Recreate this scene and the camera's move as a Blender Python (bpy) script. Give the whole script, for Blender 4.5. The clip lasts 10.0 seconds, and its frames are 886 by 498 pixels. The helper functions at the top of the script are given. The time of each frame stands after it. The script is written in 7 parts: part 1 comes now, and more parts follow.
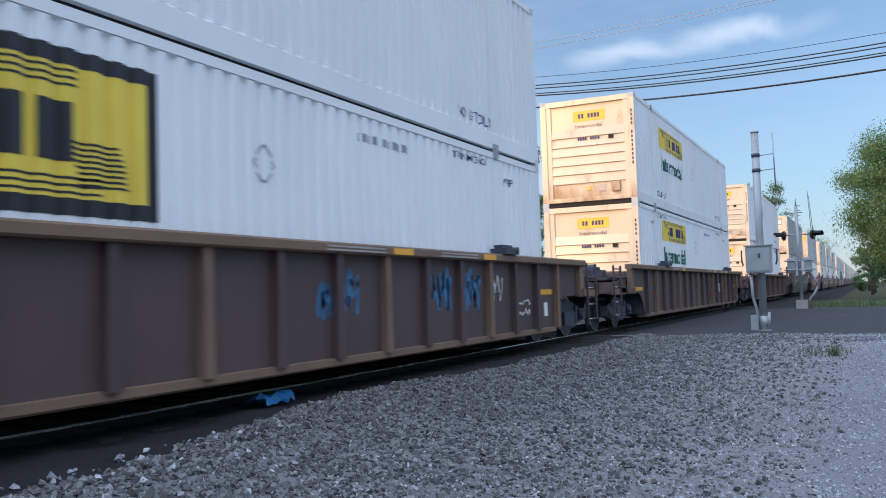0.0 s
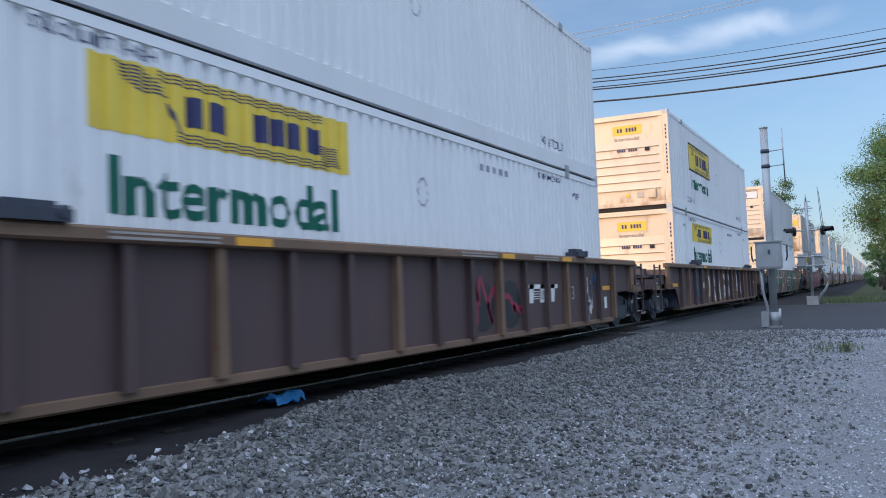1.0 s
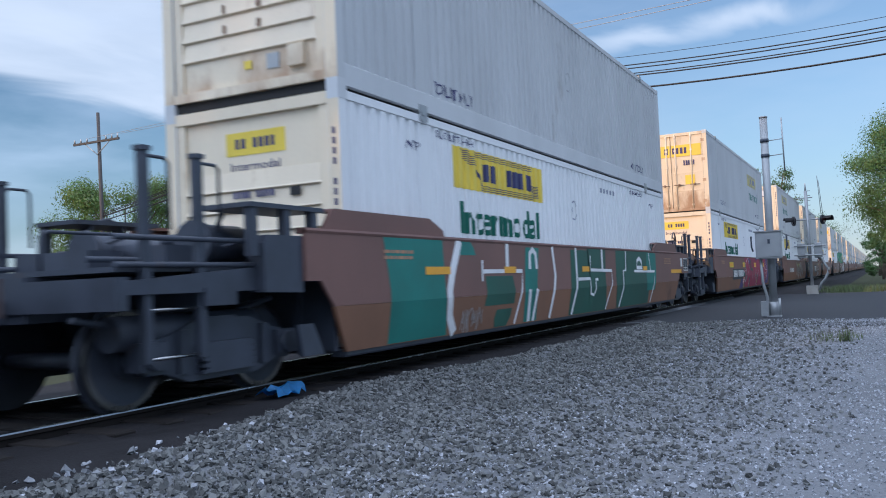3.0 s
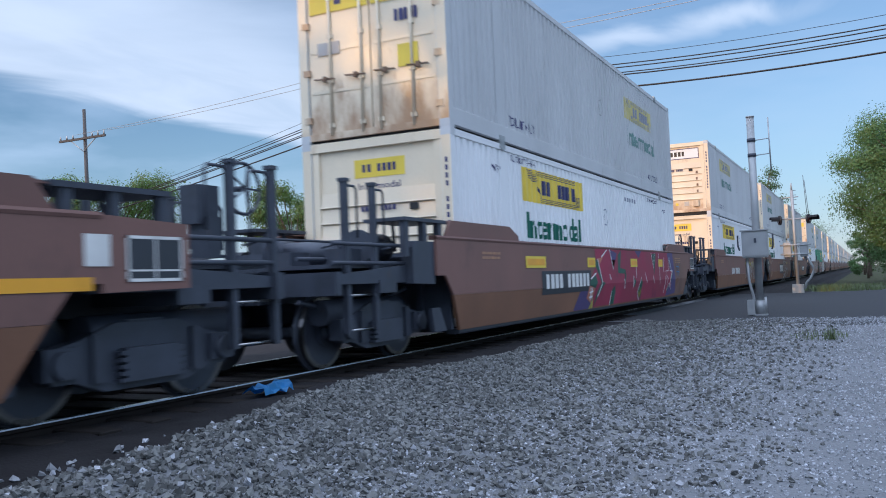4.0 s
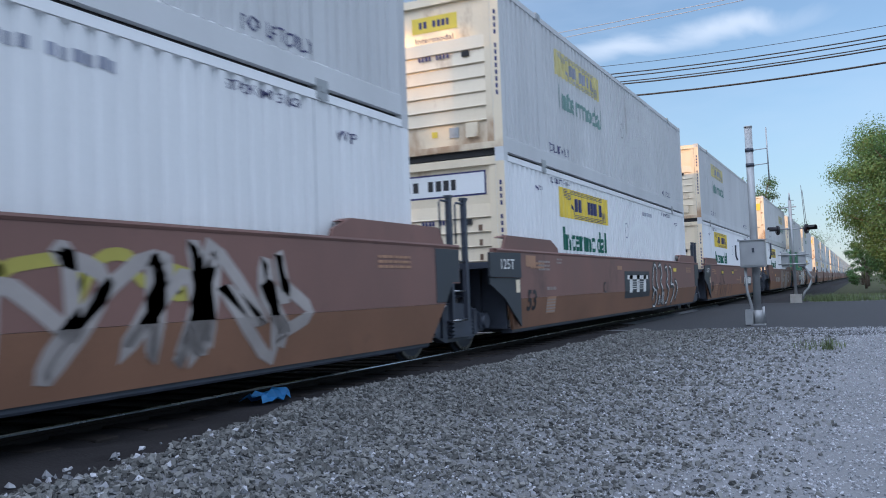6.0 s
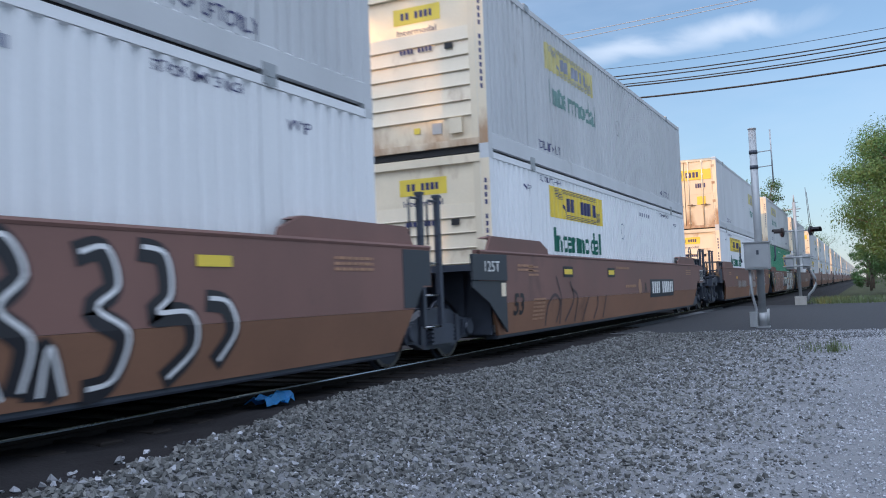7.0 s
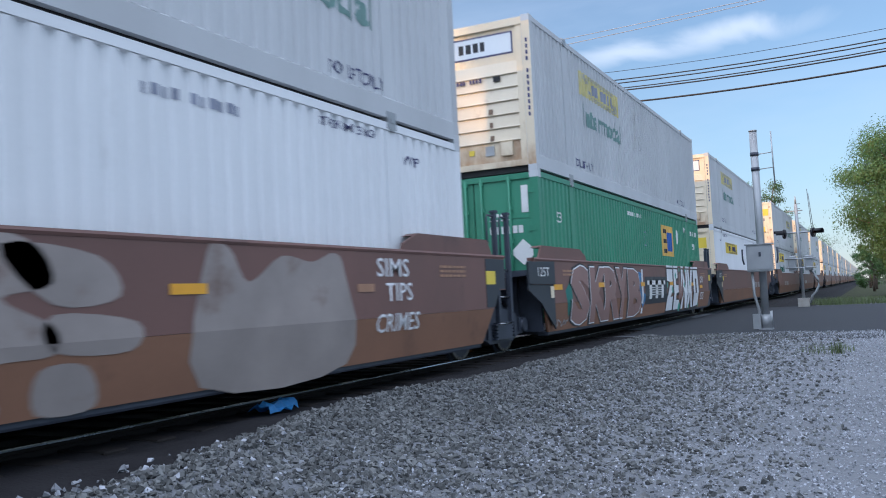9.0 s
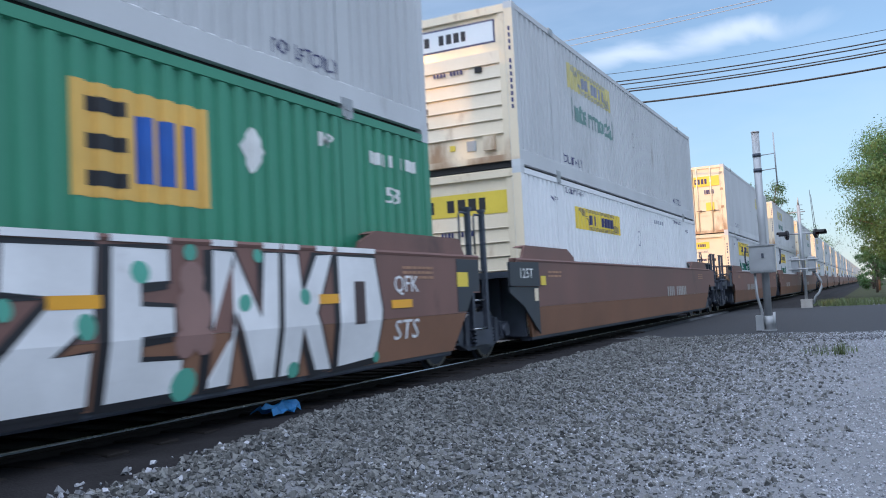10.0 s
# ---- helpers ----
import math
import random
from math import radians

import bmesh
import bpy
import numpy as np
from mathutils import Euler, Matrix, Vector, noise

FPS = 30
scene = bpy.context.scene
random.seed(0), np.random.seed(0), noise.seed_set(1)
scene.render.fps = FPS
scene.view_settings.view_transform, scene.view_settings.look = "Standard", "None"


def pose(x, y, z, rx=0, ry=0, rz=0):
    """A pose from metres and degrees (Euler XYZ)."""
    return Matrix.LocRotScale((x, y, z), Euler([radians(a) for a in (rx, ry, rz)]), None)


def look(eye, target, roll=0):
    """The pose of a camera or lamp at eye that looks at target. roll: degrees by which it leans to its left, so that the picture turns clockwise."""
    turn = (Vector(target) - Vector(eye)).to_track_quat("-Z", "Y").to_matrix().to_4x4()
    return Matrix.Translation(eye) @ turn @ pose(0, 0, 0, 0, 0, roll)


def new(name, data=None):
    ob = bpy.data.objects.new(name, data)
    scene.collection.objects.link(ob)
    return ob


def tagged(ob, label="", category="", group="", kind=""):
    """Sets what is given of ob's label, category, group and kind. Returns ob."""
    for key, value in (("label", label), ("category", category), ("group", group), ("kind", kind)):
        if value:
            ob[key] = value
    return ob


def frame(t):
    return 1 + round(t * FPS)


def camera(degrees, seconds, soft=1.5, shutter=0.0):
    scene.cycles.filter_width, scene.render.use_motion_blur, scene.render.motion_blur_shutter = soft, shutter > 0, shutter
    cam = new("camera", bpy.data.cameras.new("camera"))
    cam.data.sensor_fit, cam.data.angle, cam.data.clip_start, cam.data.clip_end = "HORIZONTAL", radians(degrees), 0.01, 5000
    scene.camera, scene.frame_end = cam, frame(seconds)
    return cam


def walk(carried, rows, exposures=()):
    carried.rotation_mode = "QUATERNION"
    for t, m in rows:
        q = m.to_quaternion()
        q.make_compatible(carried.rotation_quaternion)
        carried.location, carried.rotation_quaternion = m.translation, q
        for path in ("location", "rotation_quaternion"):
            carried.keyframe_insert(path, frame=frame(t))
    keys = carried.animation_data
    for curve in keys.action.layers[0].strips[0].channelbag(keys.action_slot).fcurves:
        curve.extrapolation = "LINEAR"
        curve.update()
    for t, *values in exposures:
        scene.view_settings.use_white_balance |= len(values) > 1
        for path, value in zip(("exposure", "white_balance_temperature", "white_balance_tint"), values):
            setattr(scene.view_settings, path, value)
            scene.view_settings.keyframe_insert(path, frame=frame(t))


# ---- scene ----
# camera: held by hand at the trackside, turning only
EYE = Vector((6.57, 0.0, 0.956))
cam = camera(54.65, 10.0, soft=1.0, shutter=0.12)


def aim(yaw, pitch, roll):
    y, p = radians(yaw), radians(pitch)
    way = Vector((-math.sin(y) * math.cos(p), math.cos(y) * math.cos(p), math.sin(p)))
    return look(EYE, EYE + way, roll)


walk(cam, [(t, aim(yaw, pitch, roll)) for t, yaw, pitch, roll in (
    (0.0, 26.29, 3.04, -1.80), (0.5, 26.58, 3.05, -2.02), (1.0, 26.88, 2.98, -2.23), (1.5, 27.14, 2.86, -2.41),
    (2.0, 27.32, 2.68, -2.47), (2.75, 27.05, 2.43, -2.49), (3.5, 26.53, 2.29, -2.47), (4.0, 26.09, 2.23, -2.39),
    (4.5, 25.74, 2.27, -2.26), (5.0, 25.61, 2.47, -2.28), (5.75, 25.86, 2.70, -2.18), (6.5, 26.07, 2.91, -2.13),
    (7.0, 26.20, 2.99, -2.27), (7.5, 26.29, 3.05, -2.36), (8.0, 26.31, 3.17, -2.57), (8.5, 26.31, 3.25, -2.73),
    (9.0, 26.32, 3.34, -2.84), (9.5, 26.40, 3.40, -2.84), (10.0, 26.47, 3.47, -2.94))],
    exposures=[(t, ev, kelvin, 10) for t, ev, kelvin in (
        (0.0, 0.0, 5550), (0.5, -0.08, 5400), (1.0, -0.08, 5480), (1.5, -0.08, 5450), (2.0, -0.36, 5100), (2.75, -0.15, 5350), (3.5, 0.02, 5600),
        (4.0, -0.04, 5400), (4.5, 0.0, 5570), (5.0, 0.02, 5550), (6.5, 0.08, 5700), (7.5, 0.06, 5650), (8.0, 0.02, 5650), (8.4, -0.18, 5150), (9.0, 0.14, 5600), (9.5, 0.18, 5600), (10.0, 0.22, 5700))])

# world, sun: a low evening sun behind the train, past its far side
SUN_AZ, SUN_EL = 206.0, 15.0
world = bpy.data.worlds.new("evening_sky")
scene.world = world
world.use_nodes = True
wn, wl = world.node_tree.nodes, world.node_tree.links
wn.clear()
sky = wn.new("ShaderNodeTexSky")
sky.sky_type, sky.sun_disc = "NISHITA", False
sky.sun_elevation, sky.sun_rotation = radians(SUN_EL), radians(SUN_AZ)
sky.air_density, sky.dust_density, sky.ozone_density = 1.0, 0.12, 1.6
back = wn.new("ShaderNodeBackground")
back.inputs["Strength"].default_value = 0.12
wout = wn.new("ShaderNodeOutputWorld")
# thin cirrus, drawn out along one direction
wco = wn.new("ShaderNodeTexCoord")
wmap = wn.new("ShaderNodeMapping")
wmap.inputs["Rotation"].default_value = (radians(8), radians(12), radians(-24))
wmap.inputs["Scale"].default_value = (1.1, 1.1, 5.0)
wnoise = wn.new("ShaderNodeTexNoise")
wnoise.inputs["Scale"].default_value = 1.9
wnoise.inputs["Detail"].default_value = 7.0
wnoise.inputs["Roughness"].default_value = 0.52
wnoise.inputs["Distortion"].default_value = 0.35
wramp = wn.new("ShaderNodeMapRange")
wramp.inputs["From Min"].default_value, wramp.inputs["From Max"].default_value = 0.44, 0.76
wramp.inputs["To Max"].default_value = 0.3
wmix = wn.new("ShaderNodeMix")
wmix.data_type = "RGBA"
wl.new(wco.outputs["Generated"], wmap.inputs[0])
wl.new(wmap.outputs[0], wnoise.inputs["Vector"])
# cirrus glows more towards the sun
wdot = wn.new("ShaderNodeVectorMath")
wdot.operation = "DOT_PRODUCT"
wdot.inputs[1].default_value = (math.sin(radians(SUN_AZ)), math.cos(radians(SUN_AZ)), 0.25)
wl.new(wco.outputs["Generated"], wdot.inputs[0])
wglow = wn.new("ShaderNodeMapRange")
wglow.inputs["From Min"].default_value, wglow.inputs["From Max"].default_value = -1.0, 1.0
wglow.inputs["To Min"].default_value, wglow.inputs["To Max"].default_value = 0.4, 2.1
wl.new(wdot.outputs["Value"], wglow.inputs["Value"])
wcloud = wn.new("ShaderNodeVectorMath")
wcloud.operation = "SCALE"
wcloud.inputs[0].default_value = (11.2, 11.7, 12.9)
wl.new(wglow.outputs[0], wcloud.inputs["Scale"])
wl.new(wcloud.outputs[0], wmix.inputs[7])
wl.new(wnoise.outputs["Fac"], wramp.inputs["Value"])
# a thin bright veil added overhead to lift the shade, thickening towards the zenith
wsep = wn.new("ShaderNodeSeparateXYZ")
wl.new(wco.outputs["Generated"], wsep.inputs[0])
wfill_veil = wn.new("ShaderNodeMapRange")
wfill_veil.interpolation_type = "SMOOTHSTEP"
wfill_veil.inputs["From Min"].default_value, wfill_veil.inputs["From Max"].default_value = 0.34, 0.62
wl.new(wsep.outputs[2], wfill_veil.inputs["Value"])
wadd = wn.new("ShaderNodeMath")
wadd.operation, wadd.use_clamp = "MULTIPLY_ADD", True
wadd.inputs[1].default_value = 0.9
wl.new(wfill_veil.outputs[0], wadd.inputs[0])
wl.new(wramp.outputs[0], wadd.inputs[2])
wl.new(wadd.outputs[0], wmix.inputs[0])
wl.new(sky.outputs[0], wmix.inputs[6])


def wmath(op, a, b=None, c=None):
    """One arithmetic node of the sky; numbers or sockets go in."""
    n = wn.new("ShaderNodeMath")
    n.operation = op
    for k, v in enumerate((a, b, c)):
        if isinstance(v, (int, float)):
            n.inputs[k].default_value = v
        elif v is not None:
            wl.new(v, n.inputs[k])
    return n.outputs[0]


def wstep(v, lo, hi, a=0.0, b=1.0):
    n = wn.new("ShaderNodeMapRange")
    n.interpolation_type = "SMOOTHSTEP"
    for k, x in zip(("From Min", "From Max", "To Min", "To Max"), (lo, hi, a, b)):
        n.inputs[k].default_value = x
    wl.new(v, n.inputs["Value"])
    return n.outputs[0]


# two clouds on a high flat layer: a broad veil with a sharp western edge, and a torn cirrus streak ahead
wz = wmath("MAXIMUM", wsep.outputs[2], 0.03)
wu, wv = wmath("DIVIDE", wsep.outputs[0], wz), wmath("DIVIDE", wsep.outputs[1], wz)
wuv = wn.new("ShaderNodeCombineXYZ")
wl.new(wu, wuv.inputs[0])
wl.new(wmath("MULTIPLY", wv, 0.45), wuv.inputs[1])
wtear = wn.new("ShaderNodeTexNoise")
wtear.inputs["Scale"].default_value = 1.9
wtear.inputs["Detail"].default_value = 8.0
wtear.inputs["Distortion"].default_value = 0.6
wl.new(wuv.outputs[0], wtear.inputs["Vector"])
wrag = wmath("MULTIPLY_ADD", wtear.outputs["Fac"], 0.7, -0.35)
wur = wmath("ADD", wu, wrag)
wbroad = wmath("MULTIPLY", wstep(wur, -3.62, -3.3), wstep(wur, -2.9, -0.9, 1.0, 0.12))
wbroad = wmath("MULTIPLY", wbroad, wmath("MULTIPLY", wstep(wv, -1.0, 1.0), wstep(wtear.outputs["Fac"], 0.2, 0.7, 0.6, 0.95)))
wst = wmath("ADD", wmath("SUBTRACT", wv, 3.52), wmath("MULTIPLY_ADD", wu, 0.12, wmath("MULTIPLY", wrag, 1.0)))
wband = wmath("MULTIPLY", wstep(wmath("ABSOLUTE", wst), 0.0, 0.32, 1.0, 0.0), wmath("MULTIPLY", wstep(wu, -1.5, -0.8), wstep(wu, -0.35, 0.1, 1.0, 0.0)))
wband = wmath("MULTIPLY", wmath("MULTIPLY", wband, wstep(wsep.outputs[2], 0.1, 0.2)), wstep(wtear.outputs["Fac"], 0.3, 0.62, 0.15, 0.75))
wsheet = wn.new("ShaderNodeMix")
wsheet.data_type = "RGBA"
wsheet.inputs[7].default_value = (6.9, 7.2, 7.6, 1)
wl.new(wmath("MAXIMUM", wbroad, wband), wsheet.inputs[0])
# a thin blue-grey haze low over the horizon
whaze = wn.new("ShaderNodeMapRange")
whaze.interpolation_type = "SMOOTHSTEP"
whaze.inputs["From Min"].default_value, whaze.inputs["From Max"].default_value = 0.0, 0.24
whaze.inputs["To Min"].default_value, whaze.inputs["To Max"].default_value = 0.5, 0.0
wl.new(wsep.outputs[2], whaze.inputs["Value"])
wlow = wn.new("ShaderNodeMix")
wlow.data_type = "RGBA"
wlow.inputs[7].default_value = (2.8, 3.7, 4.9, 1)
wl.new(whaze.outputs[0], wlow.inputs[0])
wl.new(wmix.outputs[2], wsheet.inputs[6])
wl.new(wsheet.outputs[2], wlow.inputs[6])
wl.new(wlow.outputs[2], back.inputs["Color"])
wl.new(back.outputs[0], wout.inputs[0])

sun_data = bpy.data.lights.new("sun", "SUN")
sun_data.energy, sun_data.angle, sun_data.color = 3.0, radians(0.6), (1.0, 0.50, 0.14)
sun = new("sun", sun_data)
_a, _e = radians(SUN_AZ), radians(SUN_EL)
sun.matrix_basis = look((math.sin(_a) * 50, math.cos(_a) * 50, math.tan(_e) * 50), (0, 0, 0))


# ---- materials ----
def material(name, color, rough=0.6, metal=0.0, vary=0.15, scale=3.0, grain=0.0, grain_scale=60.0, bump=0.0,
             stain=None, stain_scale=1.5, stain_amount=0.0, streak=1.0, random_value=0.0, foot_rust=False, gloss=0.5):
    """A paint, metal, stone or plant surface: two scales of variation, optional stains and relief."""
    m = bpy.data.materials.new(name)
    m.use_nodes = True
    n, l = m.node_tree.nodes, m.node_tree.links
    b = n["Principled BSDF"]
    b.inputs["Metallic"].default_value = metal
    b.inputs["Specular IOR Level"].default_value = gloss
    co = n.new("ShaderNodeTexCoord")
    mp = n.new("ShaderNodeMapping")
    mp.inputs["Scale"].default_value = (1, 1, 1 / streak)
    l.new(co.outputs["Object"], mp.inputs[0])
    big = n.new("ShaderNodeTexNoise")
    big.inputs["Scale"].default_value = scale
    big.inputs["Detail"].default_value = 6
    l.new(mp.outputs[0], big.inputs["Vector"])
    fine = n.new("ShaderNodeTexNoise")
    fine.inputs["Scale"].default_value = grain_scale
    fine.inputs["Detail"].default_value = 4
    l.new(co.outputs["Object"], fine.inputs["Vector"])
    hsv = n.new("ShaderNodeHueSaturation")
    hsv.inputs["Color"].default_value = (*color, 1)
    val = n.new("ShaderNodeMapRange")
    val.inputs["From Min"].default_value, val.inputs["From Max"].default_value = 0.25, 0.75
    val.inputs["To Min"].default_value, val.inputs["To Max"].default_value = 1 - vary, 1 + vary
    l.new(big.outputs["Fac"], val.inputs["Value"])
    add = n.new("ShaderNodeMath")
    add.operation = "MULTIPLY_ADD"
    l.new(fine.outputs["Fac"], add.inputs[0])
    add.inputs[1].default_value = grain * 2
    sub = n.new("ShaderNodeMath")
    sub.operation = "SUBTRACT"
    l.new(val.outputs[0], sub.inputs[0])
    sub.inputs[1].default_value = grain
    l.new(sub.outputs[0], add.inputs[2])
    value = add.outputs[0]
    if random_value:
        info = n.new("ShaderNodeObjectInfo")
        rv = n.new("ShaderNodeMath")
        rv.operation = "MULTIPLY_ADD"
        l.new(info.outputs["Random"], rv.inputs[0])
        rv.inputs[1].default_value = random_value * 2
        l.new(value, rv.inputs[2])
        r2 = n.new("ShaderNodeMath")
        r2.operation = "SUBTRACT"
        l.new(rv.outputs[0], r2.inputs[0])
        r2.inputs[1].default_value = random_value
        value = r2.outputs[0]
    l.new(value, hsv.inputs["Value"])
    out = hsv.outputs[0]
    if stain is not None:
        sn = n.new("ShaderNodeTexNoise")
        sn.inputs["Scale"].default_value = stain_scale
        sn.inputs["Detail"].default_value = 8
        sn.inputs["Roughness"].default_value = 0.65
        off = n.new("ShaderNodeVectorMath")
        off.operation = "ADD"
        info2 = n.new("ShaderNodeObjectInfo")
        mul = n.new("ShaderNodeVectorMath")
        mul.operation = "SCALE"
        mul.inputs["Scale"].default_value = 37.0
        comb = n.new("ShaderNodeCombineXYZ")
        l.new(info2.outputs["Random"], comb.inputs[0])
        l.new(info2.outputs["Random"], comb.inputs[1])
        l.new(comb.outputs[0], mul.inputs[0])
        l.new(mp.outputs[0], off.inputs[0])
        l.new(mul.outputs[0], off.inputs[1])
        l.new(off.outputs[0], sn.inputs["Vector"])
        sr = n.new("ShaderNodeMapRange")
        sr.inputs["From Min"].default_value = 0.72 - 0.3 * stain_amount
        sr.inputs["From Max"].default_value = 0.86 - 0.25 * stain_amount
        sr.inputs["To Max"].default_value = min(1.0, 0.45 + stain_amount)
        l.new(sn.outputs["Fac"], sr.inputs["Value"])
        mx = n.new("ShaderNodeMix")
        mx.data_type = "RGBA"
        mx.inputs[7].default_value = (*stain, 1)
        l.new(sr.outputs[0], mx.inputs[0])
        l.new(out, mx.inputs[6])
        out = mx.outputs[2]
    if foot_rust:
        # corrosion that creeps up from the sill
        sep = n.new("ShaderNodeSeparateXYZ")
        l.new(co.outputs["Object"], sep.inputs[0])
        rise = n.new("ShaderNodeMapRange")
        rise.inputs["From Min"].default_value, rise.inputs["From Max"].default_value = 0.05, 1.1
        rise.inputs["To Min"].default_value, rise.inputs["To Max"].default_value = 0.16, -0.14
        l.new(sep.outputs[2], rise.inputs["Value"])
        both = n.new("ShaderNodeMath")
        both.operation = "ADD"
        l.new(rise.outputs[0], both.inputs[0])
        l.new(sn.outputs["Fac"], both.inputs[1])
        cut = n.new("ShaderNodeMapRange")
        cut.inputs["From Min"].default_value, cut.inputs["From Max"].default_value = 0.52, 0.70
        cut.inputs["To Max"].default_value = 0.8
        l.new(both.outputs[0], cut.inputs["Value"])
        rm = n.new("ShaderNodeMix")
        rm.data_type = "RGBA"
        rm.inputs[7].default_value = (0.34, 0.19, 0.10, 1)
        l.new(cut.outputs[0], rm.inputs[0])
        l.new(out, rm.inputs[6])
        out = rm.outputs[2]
    l.new(out, b.inputs["Base Color"])
    rr = n.new("ShaderNodeMapRange")
    rr.inputs["To Min"].default_value, rr.inputs["To Max"].default_value = max(0.03, rough - 0.12), min(1, rough + 0.12)
    l.new(big.outputs["Fac"], rr.inputs["Value"])
    l.new(rr.outputs[0], b.inputs["Roughness"])
    if bump:
        bp = n.new("ShaderNodeBump")
        bp.inputs["Strength"].default_value = 0.6
        bp.inputs["Distance"].default_value = bump
        l.new(fine.outputs["Fac"], bp.inputs["Height"])
        l.new(bp.outputs[0], b.inputs["Normal"])
    return m


RUST = (0.13, 0.055, 0.03)
GRIME = (0.16, 0.13, 0.10)
white_paint = material("white_container_paint", (0.75, 0.765, 0.78), 0.7, 0, 0.06, 0.8, 0.03, 25, 0.001, GRIME, 0.9, 0.16, 3.0, 0.05, gloss=0.06)
grey_paint = material("weathered_white_paint", (0.545, 0.56, 0.575), 0.72, 0, 0.09, 0.9, 0.03, 25, 0.001, GRIME, 0.9, 0.25, 3.0, 0.06, gloss=0.12)
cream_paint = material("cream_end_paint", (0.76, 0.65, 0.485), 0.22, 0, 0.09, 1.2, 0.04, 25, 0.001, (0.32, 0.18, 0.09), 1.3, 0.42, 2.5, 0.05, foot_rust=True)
cream_plain = material("cream_rib_paint", (0.76, 0.65, 0.485), 0.22, 0, 0.09, 1.2, 0.04, 25, 0.001, (0.32, 0.18, 0.09), 1.3, 0.42, 2.5, 0.05)
green_paint = material("green_container_paint", (0.05, 0.235, 0.14), 0.45, 0, 0.15, 0.8, 0.04, 25, 0.001, (0.25, 0.36, 0.30), 0.8, 0.15, 3.0, 0.1)
dull_steel = material("galvanised_steel", (0.36, 0.37, 0.38), 0.5, 0.4, 0.2, 2, 0.05, 40, 0.001, GRIME, 2, 0.3)
# rubber black; it also paints in the shade of the gap under containers
dark_gap = material("dark_rubber_and_gap_shade", (0.02, 0.02, 0.022), 0.8)
yellow_paint = material("yellow_logo_paint", (0.74, 0.56, 0.06), 0.5, 0, 0.08, 2, 0.03, 30)
black_paint = material("black_paint", (0.015, 0.015, 0.02), 0.5, 0, 0.2)
navy_paint = material("dark_blue_letter_paint", (0.03, 0.03, 0.12), 0.5, 0, 0.2)
green_letter = material("green_letter_paint", (0.0, 0.10, 0.065), 0.5, 0, 0.15)
faded_navy = material("faded_stencil_paint", (0.26, 0.28, 0.36), 0.6, 0, 0.25, 3, 0.1, 30)
faded_yellow = material("faded_yellow_paint", (0.55, 0.49, 0.21), 0.6, 0, 0.2, 3, 0.1, 25, 0, (0.5, 0.51, 0.52), 2.0, 0.5)
faded_green = material("faded_green_letter_paint", (0.16, 0.27, 0.25), 0.6, 0, 0.2, 3, 0.1, 25)
blue_paint = material("blue_letter_paint", (0.02, 0.10, 0.42), 0.5, 0, 0.2)
brown_paint = material("brown_well_car_paint", (0.168, 0.088, 0.073), 0.6, 0, 0.18, 0.9, 0.06, 30, 0.001, (0.07, 0.045, 0.04), 0.7, 0.4, 1.5, 0.12)
rusty_brown = material("rust_dusted_car_paint", (0.205, 0.102, 0.06), 0.7, 0, 0.2, 0.8, 0.08, 30, 0.001, (0.10, 0.05, 0.035), 0.8, 0.4, 1.2, 0.15)
umber_paint = material("dark_umber_car_paint", (0.072, 0.046, 0.046), 0.65, 0, 0.2, 0.9, 0.06, 30, 0.001, (0.16, 0.10, 0.075), 0.8, 0.3, 2.0, 0.12)
tan_rust = material("tan_rusted_steel", (0.17, 0.108, 0.07), 0.7, 0, 0.2, 1.5, 0.08, 30, 0.001, RUST, 1.4, 0.35, 1.0)
# dirty black; its blue puts reflected sky into the colour
truck_steel = material("dirty_sky_tinted_black_steel", (0.05, 0.058, 0.08), 0.55, 0.2, 0.25, 4, 0.05, 30, 0.002, (0.09, 0.06, 0.045), 3, 0.3)
wheel_rim = material("worn_wheel_steel", (0.16, 0.16, 0.165), 0.3, 1.0, 0.1)
# rail web here, ties and bed below: under-train shade worked into the colour
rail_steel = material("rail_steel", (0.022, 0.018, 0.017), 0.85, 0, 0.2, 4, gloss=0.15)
rail_head = material("polished_rail_head", (0.4, 0.4, 0.41), 0.25, 1.0, 0.1)
white_mark = material("white_stencil_paint", (0.72, 0.72, 0.70), 0.6, 0, 0.12, 3, 0.05, 40)
orange_mark = material("reflector_yellow", (0.75, 0.36, 0.02), 0.4, 0, 0.1)
tie_wood = material("shaded_creosoted_timber", (0.022, 0.019, 0.018), 0.85, 0, 0.3, 3, 0.1, 40, 0.004, streak=0.2, gloss=0.15)
# oily ballast, darkened further for the train's shade
bed_stone = material("oily_shaded_track_bed", (0.024, 0.023, 0.025), 0.9, 0, 0.3, 2, 0.3, 45, 0.02, gloss=0.1)
asphalt = material("worn_asphalt", (0.036, 0.038, 0.043), 0.9, 0, 0.15, 0.5, 0.2, 120, 0.004, (0.05, 0.05, 0.052), 0.4, 0.35, gloss=0.2)
road_line = material("worn_road_paint", (0.62, 0.62, 0.6), 0.7, 0, 0.15, 2, 0.1, 60)
faint_line = material("worn_off_road_paint", (0.10, 0.10, 0.10), 0.8, 0, 0.3, 2, 0.2, 60, 0, (0.04, 0.04, 0.045), 1.5, 0.5)
gravel = material("grey_limestone_gravel", (0.138, 0.143, 0.154), 0.9, 0, 0.22, 0.6, 0.45, 45, 0.02, (0.14, 0.13, 0.125), 0.35, 0.35)
